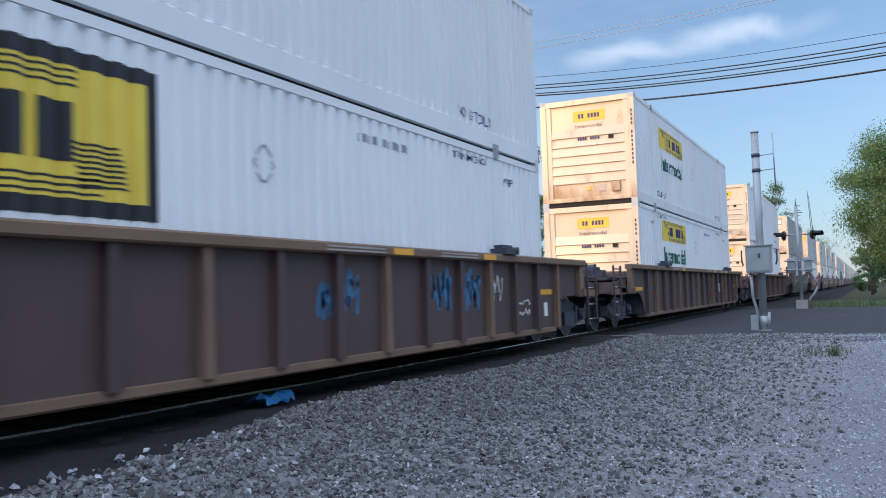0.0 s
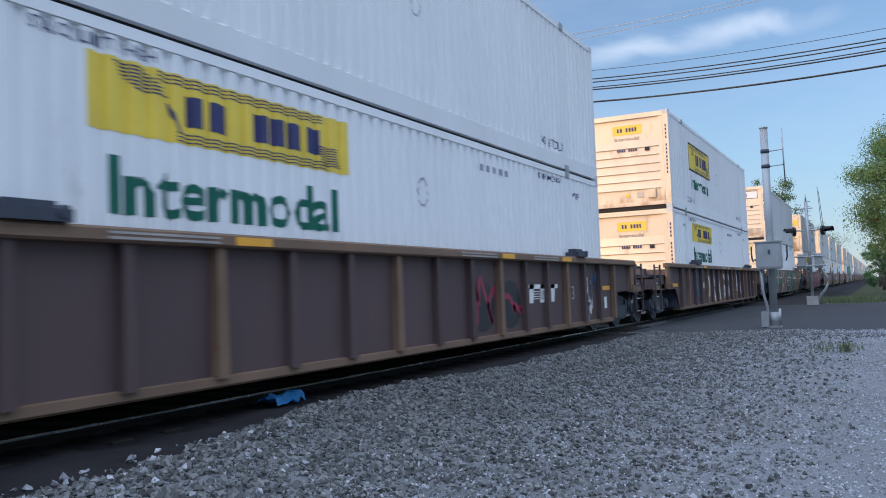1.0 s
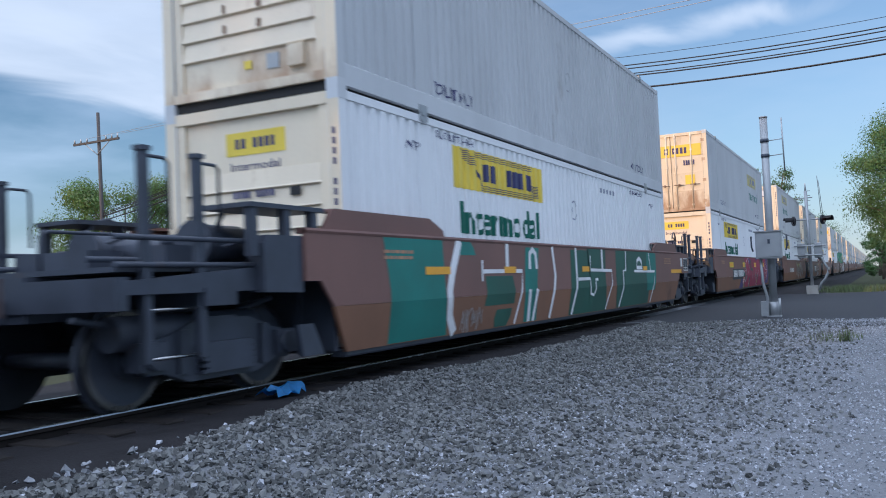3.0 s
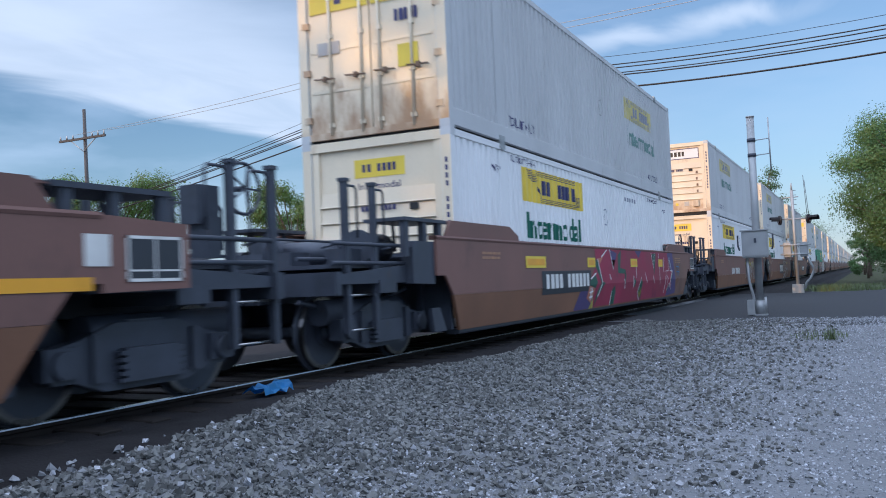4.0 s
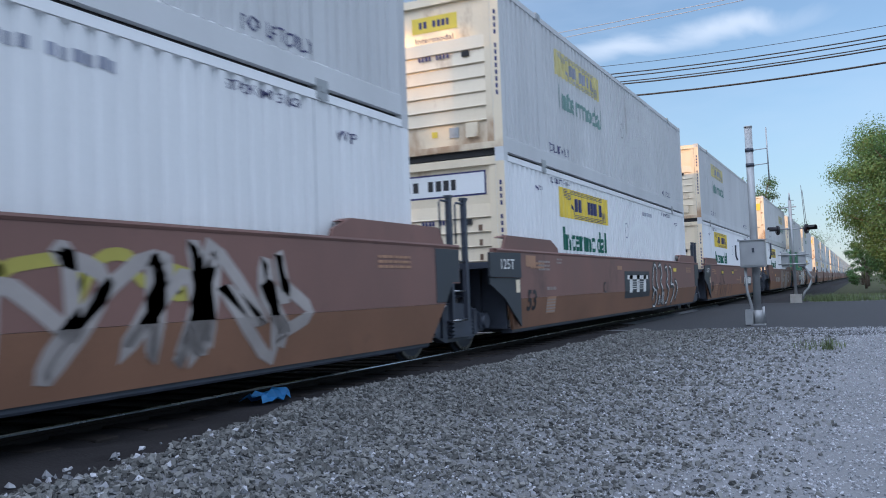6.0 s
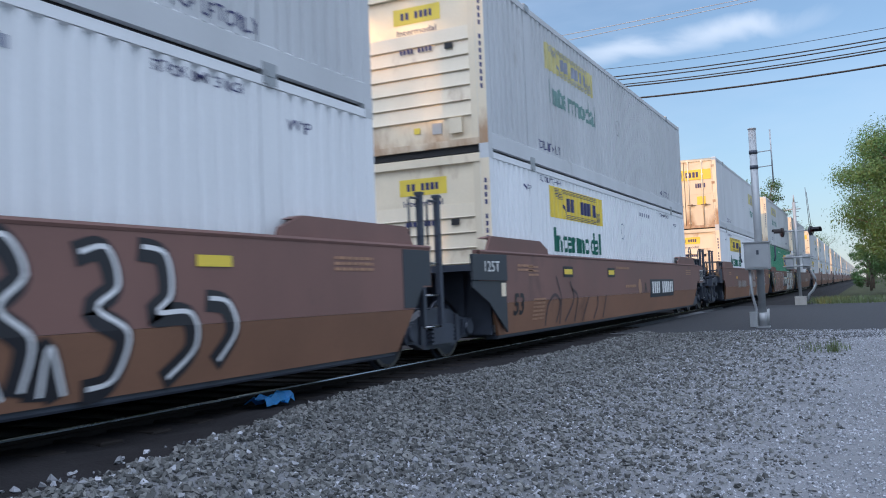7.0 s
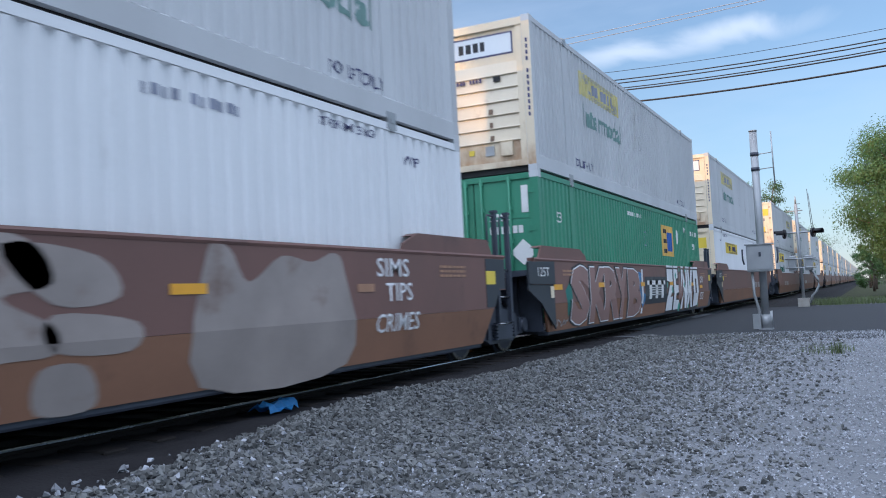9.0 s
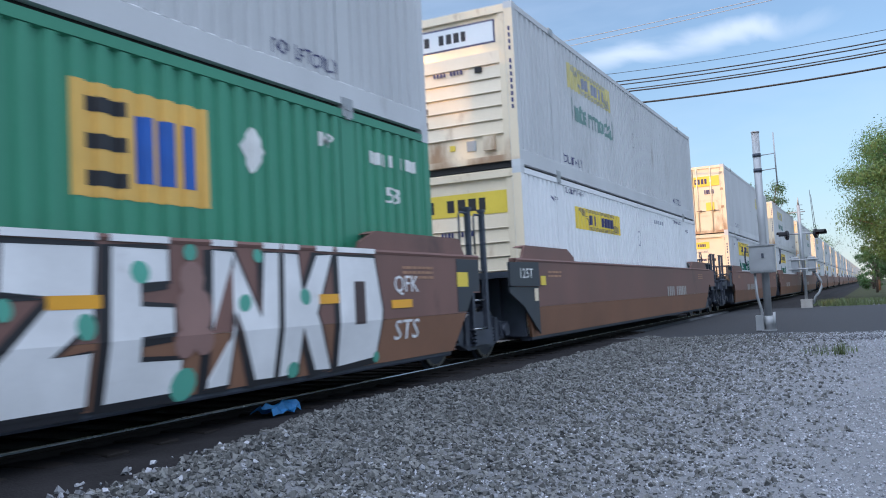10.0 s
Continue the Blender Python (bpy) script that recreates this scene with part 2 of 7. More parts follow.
grass_mat = material("rough_grass", (0.052, 0.056, 0.03), 0.9, 0, 0.35, 0.4, 0.3, 25, 0.02, (0.11, 0.10, 0.06), 0.2, 0.3, gloss=0.1)
bark = material("bark", (0.10, 0.075, 0.055), 0.9, 0, 0.3, 6, 0.1, 40, 0.01)
pole_wood = material("weathered_pole_timber", (0.072, 0.07, 0.072), 0.85, 0, 0.2, 4, 0.1, 50, 0.003)
tie_brown = material("red_brown_pole_timber", (0.17, 0.10, 0.07), 0.85, 0, 0.2, 4, 0.1, 50, 0.003)
wire_mat = material("black_cable", (0.012, 0.012, 0.014), 0.6)
alu = material("aluminium_paint", (0.33, 0.34, 0.35), 0.45, 0.3, 0.12, 3, 0.03, 40, 0.0005, GRIME, 3, 0.2)
concrete = material("concrete", (0.36, 0.34, 0.31), 0.85, 0, 0.15, 5, 0.1, 50, 0.003)
blue_bag_mat = material("blue_plastic_sheet", (0.05, 0.25, 0.55), 0.45, 0, 0.2, 8)
magenta_paint = material("magenta_spray_paint", (0.26, 0.02, 0.06), 0.55, 0, 0.25, 1.2, 0.05, 30, 0, (0.13, 0.015, 0.05), 1.0, 0.5)
purple_paint = material("purple_spray_paint", (0.07, 0.05, 0.16), 0.55, 0, 0.25, 1.5)
teal_paint = material("teal_spray_paint", (0.02, 0.17, 0.14), 0.55, 0, 0.25, 1.2, 0.05, 30)
mint_paint = material("mint_spray_paint", (0.10, 0.36, 0.27), 0.55, 0, 0.2, 1.2, 0.05, 30)
bottle_paint = material("dark_green_spray_paint", (0.02, 0.085, 0.06), 0.55, 0, 0.25, 1.2, 0.05, 30)
spray_white = material("white_spray_paint", (0.74, 0.74, 0.75), 0.55, 0, 0.15, 1.5, 0.05, 30, 0, (0.35, 0.3, 0.28), 1.5, 0.3)
spray_grey = material("silver_spray_paint", (0.35, 0.315, 0.30), 0.5, 0.1, 0.2, 1.5, 0.05, 30, 0, (0.25, 0.2, 0.18), 1.5, 0.35)
mauve_paint = material("mauve_spray_paint", (0.27, 0.16, 0.14), 0.55, 0, 0.15, 1.5, 0.05, 30)
faded_grey = material("faded_spray_paint", (0.29, 0.25, 0.23), 0.6, 0, 0.2, 1.5, 0.05, 30, 0, (0.14, 0.08, 0.06), 1.2, 0.5)
sky_paint = material("pale_blue_spray_paint", (0.05, 0.17, 0.34), 0.55, 0, 0.4, 3.0, 0.1, 20)
navy_plate = material("dark_blue_grey_plate", (0.03, 0.035, 0.045), 0.55, 0, 0.2, 2, 0.05, 30)
orange_rust = material("faded_orange_patch", (0.36, 0.20, 0.12), 0.6, 0, 0.2, 2, 0.05, 30)
yellow_dim = material("dull_yellow_spray_paint", (0.36, 0.32, 0.06), 0.55, 0, 0.2, 2, 0.05, 30)
patch_brown = material("faded_brown_patch", (0.19, 0.105, 0.08), 0.65, 0, 0.25, 1.5, 0.06, 30, 0, (0.12, 0.06, 0.045), 1.6, 0.5)
salmon_paint = material("salmon_spray_paint", (0.40, 0.15, 0.10), 0.55, 0, 0.25, 2, 0.05, 30)
emblem_tan = material("ochre_emblem_paint", (0.72, 0.44, 0.10), 0.5, 0, 0.1, 2, 0.03, 30)
glass_dark = material("dark_red_lens", (0.03, 0.006, 0.006), 0.15)


def island_material(name, color, spread, rough, hue=0.02, thin=0.0):
    """A material whose value and hue change from piece to piece of one mesh."""
    m = material(name, color, rough, 0, 0.12, 9, 0.06, 60)
    n, l = m.node_tree.nodes, m.node_tree.links
    geo = n.new("ShaderNodeNewGeometry")
    h2 = n.new("ShaderNodeHueSaturation")
    src = n["Principled BSDF"].inputs["Base Color"].links[0].from_socket
    l.new(src, h2.inputs["Color"])
    for sock, lo, hi in (("Value", 1 - spread, 1 + spread), ("Hue", 0.5 - hue, 0.5 + hue)):
        r = n.new("ShaderNodeMapRange")
        r.inputs["To Min"].default_value, r.inputs["To Max"].default_value = lo, hi
        l.new(geo.outputs["Random Per Island"], r.inputs["Value"])
        l.new(r.outputs[0], h2.inputs[sock])
    l.new(h2.outputs[0], n["Principled BSDF"].inputs["Base Color"])
    if thin:
        # light that comes through a thin leaf
        tr, mix = n.new("ShaderNodeBsdfTranslucent"), n.new("ShaderNodeMixShader")
        l.new(h2.outputs[0], tr.inputs[0])
        mix.inputs[0].default_value = thin
        l.new(n["Principled BSDF"].outputs[0], mix.inputs[1])
        l.new(tr.outputs[0], mix.inputs[2])
        l.new(mix.outputs[0], n["Material Output"].inputs[0])
    return m


stone_mat = island_material("ballast_stone", (0.118, 0.12, 0.118), 0.6, 0.8)
lot_stone = island_material("limestone_chips", (0.285, 0.295, 0.32), 0.6, 0.8)
leaf_mat = island_material("leaves", (0.12, 0.19, 0.052), 0.4, 0.55, thin=0.4)
leaf_near = island_material("dense_leaves", (0.105, 0.185, 0.06), 0.28, 0.6, thin=0.3)
leaf_far = island_material("distant_leaves", (0.09, 0.15, 0.06), 0.4, 0.6, thin=0.3)
blade_mat = island_material("grass_blades", (0.09, 0.118, 0.04), 0.4, 0.6)


# ---- mesh helpers ----
def box(bm, x0, x1, y0, y1, z0, z1):
    v = [bm.verts.new(p) for p in ((x0, y0, z0), (x1, y0, z0), (x1, y1, z0), (x0, y1, z0),
                                   (x0, y0, z1), (x1, y0, z1), (x1, y1, z1), (x0, y1, z1))]
    for f in ((3, 2, 1, 0), (4, 5, 6, 7), (0, 1, 5, 4), (1, 2, 6, 5), (2, 3, 7, 6), (3, 0, 4, 7)):
        bm.faces.new([v[i] for i in f])
    return bm


def tube(bm, a, b, r, seg=10, r2=None):
    a, b = Vector(a), Vector(b)
    r2 = r if r2 is None else r2
    q = (b - a).to_track_quat("Z", "Y")
    ring = [[bm.verts.new(c + q @ Vector((math.cos(2 * math.pi * i / seg) * rr, math.sin(2 * math.pi * i / seg) * rr, 0)))
             for i in range(seg)] for c, rr in ((a, r), (b, r2))]
    for i in range(seg):
        j = (i + 1) % seg
        bm.faces.new((ring[0][i], ring[0][j], ring[1][j], ring[1][i])).smooth = True
    bm.faces.new(ring[0][::-1])
    bm.faces.new(ring[1])
    return bm


def sweep(bm, pts, r, seg=6):
    """One round bar through a chain of points."""
    pts = [Vector(p) for p in pts]
    rings = []
    for i, p in enumerate(pts):
        d = pts[min(i + 1, len(pts) - 1)] - pts[max(i - 1, 0)]
        q = d.to_track_quat("Z", "Y")
        rings.append([bm.verts.new(p + q @ Vector((math.cos(2 * math.pi * k / seg) * r, math.sin(2 * math.pi * k / seg) * r, 0))) for k in range(seg)])
    for a, b in zip(rings, rings[1:]):
        for k in range(seg):
            j = (k + 1) % seg
            bm.faces.new((a[k], a[j], b[j], b[k])).smooth = True
    bm.faces.new(rings[0][::-1])
    bm.faces.new(rings[-1])
    return bm


def extrude_x(bm, outline, x0, x1):
    """A plate: an outline of (y, z) points, counter-clockwise seen from +x, between two x."""
    a = [bm.verts.new((x0, y, z)) for y, z in outline]
    b = [bm.verts.new((x1, y, z)) for y, z in outline]
    n = len(a)
    bm.faces.new(b)
    bm.faces.new(a[::-1])
    for i in range(n):
        j = (i + 1) % n
        bm.faces.new((a[i], a[j], b[j], b[i]))
    return bm


def extrude_y(bm, outline, y0, y1):
    """The same with an outline of (x, z) points between two y."""
    a = [bm.verts.new((x, y0, z)) for x, z in outline]
    b = [bm.verts.new((x, y1, z)) for x, z in outline]
    n = len(a)
    bm.faces.new(a)
    bm.faces.new(b[::-1])
    for i in range(n):
        j = (i + 1) % n
        bm.faces.new((a[j], a[i], b[i], b[j]))
    return bm


def done(name, bm, mat):
    bmesh.ops.recalc_face_normals(bm, faces=bm.faces)
    me = bpy.data.meshes.new(name)
    bm.to_mesh(me)
    bm.free()
    me.materials.append(mat)
    return me


def part(name, bm, mat, parent, label=""):
    """Links a bmesh, or a mesh already made, as one mesh object under a thing or a part."""
    me = bm if isinstance(bm, bpy.types.Mesh) else done(name, bm, mat)
    ob = new(name, me)
    ob.parent = parent
    return tagged(ob, label, kind="stuff" if name in ("stencil", "name_mark", "number_blocks", "logo_name") else "")


MESHES = {}


def shared(key, mat, build):
    """A mesh built once for a key and a material, shared from then on."""
    k = (key, mat.name)
    if k not in MESHES:
        bm = bmesh.new()
        build(bm)
        MESHES[k] = done(key, bm, mat)
    return MESHES[k]


def text_mesh(words, mat, height, width=0.0, bold=0.0):
    """Letters in the built-in font as a thin mesh in the y-z plane, read from +x; origin at the lower left."""
    k = ("text", words, mat.name, height, width, bold)
    if k in MESHES:
        return MESHES[k]
    cu = bpy.data.curves.new("letters", "FONT")
    cu.body, cu.size, cu.extrude, cu.resolution_u = words, 1.0, 0.0, 2
    cu.offset = bold or (0.022 if height > 0.3 else 0.004)
    ob = bpy.data.objects.new("letters", cu)
    scene.collection.objects.link(ob)
    me = bpy.data.meshes.new_from_object(ob.evaluated_get(bpy.context.evaluated_depsgraph_get()))
    bpy.data.objects.remove(ob)
    bpy.data.curves.remove(cu)
    co = np.array([v.co for v in me.vertices])
    lo, hi = co.min(0), co.max(0)
    s = height / (hi[1] - lo[1])
    w = width / (hi[0] - lo[0]) if width else s
    for v in me.vertices:
        v.co = Vector((0.0, (v.co.x - lo[0]) * w, (v.co.y - lo[1]) * s))
    me.materials.clear()
    me.materials.append(mat)
    MESHES[k] = me
    return me


# ---- the setting ----
def shoulder(y):
    """How far out the swept track bed reaches before the loose ballast begins."""
    bend = 0.28 / (1 + math.exp(min(30.0, (y - 4.9) * 3))) - 0.42 * math.exp(-((y - 8.0) / 1.7) ** 2)
    return 2.0 + bend + 0.10 * noise.noise((0.5, y * 0.9, 4.0)) + 0.05 * noise.noise((1.5, y * 2.7, 9.0))


def height(x, y):
    """The lie of the land: track bed, shoulder of ballast, gravel lot, road."""
    ax = abs(x)
    edge = shoulder(y)
    if ax < 0.8:
        z = -0.10
    elif ax < edge:
        z = -0.085
    elif ax < edge + 0.16:
        z = -0.085 + 0.03 * (ax - edge) / 0.16
    elif ax < 4.4:
        z = -0.055 - 0.445 * ((ax - edge - 0.16) / (4.24 - edge)) ** 0.85
    else:
        z = -0.50
    k = min(1.0, max(0.0, (y - 9.0) / 9.0))
    k = k * k * (3 - 2 * k)
    z = z * (1 - k) + max(z, -0.16) * k
    if 1.3 < ax < 12 and y < 19:
        z += 0.035 * noise.noise((x * 1.3, y * 1.3, 2.0)) + 0.02 * noise.noise((x * 4, y * 4, 7.0))
    if 19.4 < y < 39.2 and ax > 0.9:
        z = min(z, -0.22)
    if y > 48:
        z -= 0.25 * min(1, (y - 48) / 20) if ax > 3 else 0
    return z


def ground_sheet():
    def line(spans):
        out = []
        for a, b, step in spans:
            out += list(np.arange(a, b - 1e-6, step))
        return out + [spans[-1][1]]
    xs = line(((-1500, -300, 300), (-300, -60, 40), (-60, -12, 6), (-12, -2.4, 0.8), (-2.4, 9.6, 0.15), (9.6, 20, 1.3), (20, 60, 8), (60, 300, 40), (300, 1500, 300)))
    ys = line(((-300, -20, 40), (-20, 0, 2), (0, 22, 0.2), (22, 60, 1.5), (60, 200, 14), (200, 2000, 150)))
    verts = [(x, y, height(x, y)) for y in ys for x in xs]
    n = len(xs)
    faces = [(j * n + i, j * n + i + 1, (j + 1) * n + i + 1, (j + 1) * n + i) for j in range(len(ys) - 1) for i in range(n - 1)]
    me = bpy.data.meshes.new("ground")
    me.from_pydata(verts, [], faces)
    me.materials.append(gravel)
    me.materials.append(grass_mat)
    me.materials.append(bed_stone)
    for f in me.polygons:
        f.use_smooth = True
        c = f.center
        # the dark bed runs on to x -6.5, standing in for shade
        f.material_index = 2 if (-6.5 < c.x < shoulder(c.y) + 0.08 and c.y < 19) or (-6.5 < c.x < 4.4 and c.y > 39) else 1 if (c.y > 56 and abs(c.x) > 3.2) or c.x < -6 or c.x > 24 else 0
    return tagged(new("ground", me), "grey gravel lot beside the ballasted track", "ground", kind="structure")


ground_sheet()


def road_near(x):
    """The ragged near edge of the asphalt."""
    return 18.9 + 0.35 * math.sin(x * 1.7) + 0.15 * math.sin(x * 4.1)


def top_of(x, y):
    """Gravel or asphalt, whichever lies uppermost."""
    rise = y - road_near(x) + 0.9
    return height(x, y) if rise < 0 or x < 1.2 else max(height(x, y), min(-0.10, -0.19 + 0.1 * rise))


def plain(name, bm, mat, label, category, kind="", group=""):
    return tagged(new(name, done(name, bm, mat)), label, category, group, kind)


def road():
    bm = bmesh.new()
    xs = [1.2] + [1.4 + 0.3 * i for i in range(62)] + [30, 40, 80]
    near = road_near
    a = [bm.verts.new((x, near(x), -0.10)) for x in xs]
    b = [bm.verts.new((x, 39.5, -0.10)) for x in xs]
    c = [bm.verts.new((x, near(x) - 0.9, -0.19)) for x in xs]
    for i in range(len(xs) - 1):
        bm.faces.new((a[i], a[i + 1], b[i + 1], b[i]))
        bm.faces.new((c[i], c[i + 1], a[i + 1], a[i]))
    plain("road", bm, asphalt, "worn grey asphalt road over the crossing", "road", "structure")
    bm = bmesh.new()
    box(bm, -80, -1.2, 19, 39.5, -0.4, -0.10)
    plain("road", bm, asphalt, "asphalt road beyond the track", "road", "structure")
    bm = bmesh.new()
    box(bm, -0.66, 0.66, 19, 39.5, -0.3, -0.03)
    plain("road", bm, asphalt, "asphalt panel between the rails", "road", "structure")
    for y0, x0, x1, w, paint in ((28.8, 7.4, 60, 0.10, faint_line), (39.0, 8.2, 60, 0.13, road_line)):
        bm = bmesh.new()
        box(bm, x0, x1, y0 - w, y0 + w, -0.099, -0.094)
        plain("road_marking", bm, paint, "worn white line on the asphalt road", "road marking", "structure")


road()


def track():
    for side in (-1, 1):
        x = side * 0.76
        rail = tagged(new("rail"), "rusty steel rail with a polished head on timber ties", "rail", "rails of the track", "structure")
        bm = bmesh.new()
        extrude_y(bm, [(x - 0.07, -0.175), (x + 0.07, -0.175), (x + 0.065, -0.16), (x + 0.012, -0.14), (x + 0.012, -0.05),
                       (x + 0.036, -0.038), (x + 0.036, -0.012), (x - 0.036, -0.012), (x - 0.036, -0.038), (x - 0.012, -0.05), (x - 0.012, -0.14), (x - 0.065, -0.16)], -150, 900)
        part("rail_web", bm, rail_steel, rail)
        bm = bmesh.new()
        extrude_y(bm, [(x - 0.034, -0.0118), (x + 0.034, -0.0118), (x + 0.03, 0.0), (x - 0.03, 0.0)], -150, 900)
        part("rail_head", bm, rail_head, rail, "polished running surface")


track()


def ties():
    """Timber ties under the rails; the joined rest lies far down the line."""
    me = bpy.data.meshes.new("tie")
    bm = bmesh.new()
    box(bm, -1.3, 1.3, -0.11, 0.11, -0.34, -0.178)
    bmesh.ops.bevel(bm, geom=bm.edges[:], offset=0.012, segments=1, affect="EDGES")
    bm.to_mesh(me)
    bm.free()
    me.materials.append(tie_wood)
    for i in range(44):
        t = tagged(new("tie", me), "dark creosoted timber tie under the rails", "railway tie", "ties of the track")
        y = -1.0 + i * 0.53
        if 18.6 < y < 40:
            t.location = (0, y, -0.05)
        else:
            t.location = (0, y, 0)
        t.location.z = 0.104
        t.rotation_euler = (0, 0, radians(random.Random(i).uniform(-0.8, 0.8)))


ties()


def stones(name, count, spans, sizes, label, seed, lean, mat, fade=None):
    """Crushed stones: jittered angular blocks lying on the ground, as one mesh; they thin out from fade[0] to fade[1]."""
    rnd = np.random.RandomState(seed)
    (x0, x1), (y0, y1) = spans
    xs = x0 + (x1 - x0) * rnd.uniform(0, 1, count) ** lean
    ys = y0 + (y1 - y0) * rnd.uniform(0, 1, count) ** 1.2
    if fade:
        keep = (rnd.uniform(fade[0], fade[1], count) > xs) & (xs > np.array([shoulder(y) for y in ys]) + rnd.uniform(-0.12, 0.05, count))
        xs, ys = xs[keep], ys[keep]
        count = len(xs)
    cube = np.array([(-1, -1, -1), (1, -1, -1), (1, 1, -1), (-1, 1, -1), (-1, -1, 1), (1, -1, 1), (1, 1, 1), (-1, 1, 1)]) * 0.5
    quads = np.array([(3, 2, 1, 0), (4, 5, 6, 7), (0, 1, 5, 4), (1, 2, 6, 5), (2, 3, 7, 6), (3, 0, 4, 7)])
    s = sizes[0] + (sizes[1] - sizes[0]) * rnd.uniform(0, 1, count) ** 1.8
    v = cube[None] * (1, 0.78, 0.62) + rnd.uniform(-0.24, 0.24, (count, 8, 3))
    a, b, c = rnd.normal(0, 0.6, count), rnd.normal(0, 0.6, count), rnd.uniform(0, 6.283, count)
    ca, sa, cb, sb, cc, sc = np.cos(a), np.sin(a), np.cos(b), np.sin(b), np.cos(c), np.sin(c)
    z, o = np.zeros(count), np.ones(count)
    rx = np.stack([np.stack([o, z, z], -1), np.stack([z, ca, -sa], -1), np.stack([z, sa, ca], -1)], 1)
    ry = np.stack([np.stack([cb, z, sb], -1), np.stack([z, o, z], -1), np.stack([-sb, z, cb], -1)], 1)
    rz = np.stack([np.stack([cc, -sc, z], -1), np.stack([sc, cc, z], -1), np.stack([z, z, o], -1)], 1)
    v = np.einsum("nij,nkj->nki", rz @ ry @ rx, v) * s[:, None, None]
    over = ys - np.array([road_near(x) for x in xs])
    ys = np.where(over > 0, ys - over * rnd.uniform(0.5, 1.6, count), ys)
    zs = np.array([top_of(x, y) for x, y in zip(xs, ys)])
    v += np.stack([xs, ys, zs + s * rnd.uniform(0.02, 0.30, count)], -1)[:, None]
    f = (quads[None] + 8 * np.arange(count)[:, None, None]).reshape(-1, 4)
    me = bpy.data.meshes.new(name)
    me.from_pydata(v.reshape(-1, 3).tolist(), [], f.tolist())
    me.materials.append(mat)
    return tagged(new(name, me), label, "gravel", kind="stuff")


stones("ballast", 96000, ((1.4, 8.6), (2.2, 19.5)), (0.014, 0.047), "grey crushed ballast stones on the track shoulder", 5, 1.7, stone_mat, (2.9, 6.4))
stones("gravel_stones", 100000, ((3.1, 13.0), (4.5, 20.8)), (0.006, 0.022), "fine grey limestone gravel of the lot", 6, 0.85, lot_stone)
stones("loose_gravel", 11000, ((2.0, 11.0), (-6.0, 6.0)), (0.012, 0.045), "loose grey gravel scattered over the lot", 7, 1.0, lot_stone)



# ---- shipping containers, 53 feet ----
CL, CW, CH = 8.075, 1.295, 2.896          # half length, half width, height
PITCH, DEEP = 0.235, 0.04


def wave_knots(y0, y1):
    """Where the corrugated wall bends, between two y."""
    out, k = [], math.floor((y0 + CL) / PITCH) - 1
    while True:
        b = -CL + k * PITCH
        for f in (0.0, 0.42, 0.52, 0.90):
            y = b + f * PITCH
            if y > y1:
                return out
            if y > y0:
                out.append(y)
        k += 1


def wave(y):
    """How far the corrugated wall stands back at y."""
    if abs(y) > CL - 0.2 or abs(abs(y) - 6.07) < 0.14:
        return 0.006
    f = ((y + CL) / PITCH) % 1.0
    if f < 0.42:
        return 0.0
    if f < 0.52:
        return DEEP * (f - 0.42) / 0.10
    if f < 0.90:
        return DEEP
    return DEEP * (1.0 - f) / 0.10


def corrugated(bm):
    z0, z1 = 0.30, CH - 0.12
    ys = sorted(set([-CL + 0.1, CL - 0.1] + wave_knots(-CL + 0.1, CL - 0.1)
                    + [s * 6.07 + d for s in (-1, 1) for d in (-0.1405, -0.1395, 0.1395, 0.1405)]))
    low = [bm.verts.new((CW - 0.004 - wave(y), y, z0)) for y in ys]
    top = [bm.verts.new((CW - 0.004 - wave(y), y, z1)) for y in ys]
    inn = [bm.verts.new((CW - 0.09, y, z)) for y, z in ((ys[0], z0), (ys[-1], z0), (ys[-1], z1), (ys[0], z1))]
    for i in range(len(ys) - 1):
        bm.faces.new((low[i], low[i + 1], top[i + 1], top[i]))
    bm.faces.new(inn[::-1])


def bottom_rail(bm):
    extrude_y(bm, [(CW - 0.08, 0.04), (CW, 0.04), (CW, 0.29), (CW - 0.02, 0.31), (CW - 0.08, 0.31)], -CL + 0.15, CL - 0.15)


def top_rail(bm):
    extrude_y(bm, [(CW - 0.08, CH - 0.15), (CW - 0.05, CH - 0.13), (CW, CH - 0.11), (CW, CH - 0.012), (CW - 0.08, CH - 0.012)], -CL + 0.15, CL - 0.15)


def post(bm):
    box(bm, CW - 0.16, CW + 0.001, -CL, -CL + 0.16, 0.11, CH - 0.11)


def casting(bm, y=-CL, x=CW):
    box(bm, x - 0.16, x + 0.004, y - 0.004, y + 0.17, -0.005, 0.115)


def lift_casting(bm):
    box(bm, CW - 0.1, CW + 0.012, -0.11, 0.11, -0.012, 0.10)
    box(bm, CW - 0.06, CW + 0.02, -0.05, 0.05, -0.04, 0.02)


def roof(bm):
    box(bm, -CW + 0.05, CW - 0.05, -CL + 0.05, CL - 0.05, CH - 0.06, CH - 0.02)


def base(bm):
    box(bm, -CW + 0.09, CW - 0.09, -CL + 0.05, CL - 0.05, 0.0, 0.2)


RIB = 0.25        # height of one lapped course of the blank end wall


def end_rib(bm):
    """One lapped course: it leans out to a lower lip, under which lies a narrow groove."""
    y = -CL
    extrude_x(bm, [(y + 0.07, 0.0), (y + 0.07, RIB - 0.012), (y + 0.054, RIB - 0.014), (y + 0.026, 0.03), (y + 0.02, 0.012), (y + 0.03, 0.0)][::-1], -CW + 0.20, CW - 0.20)


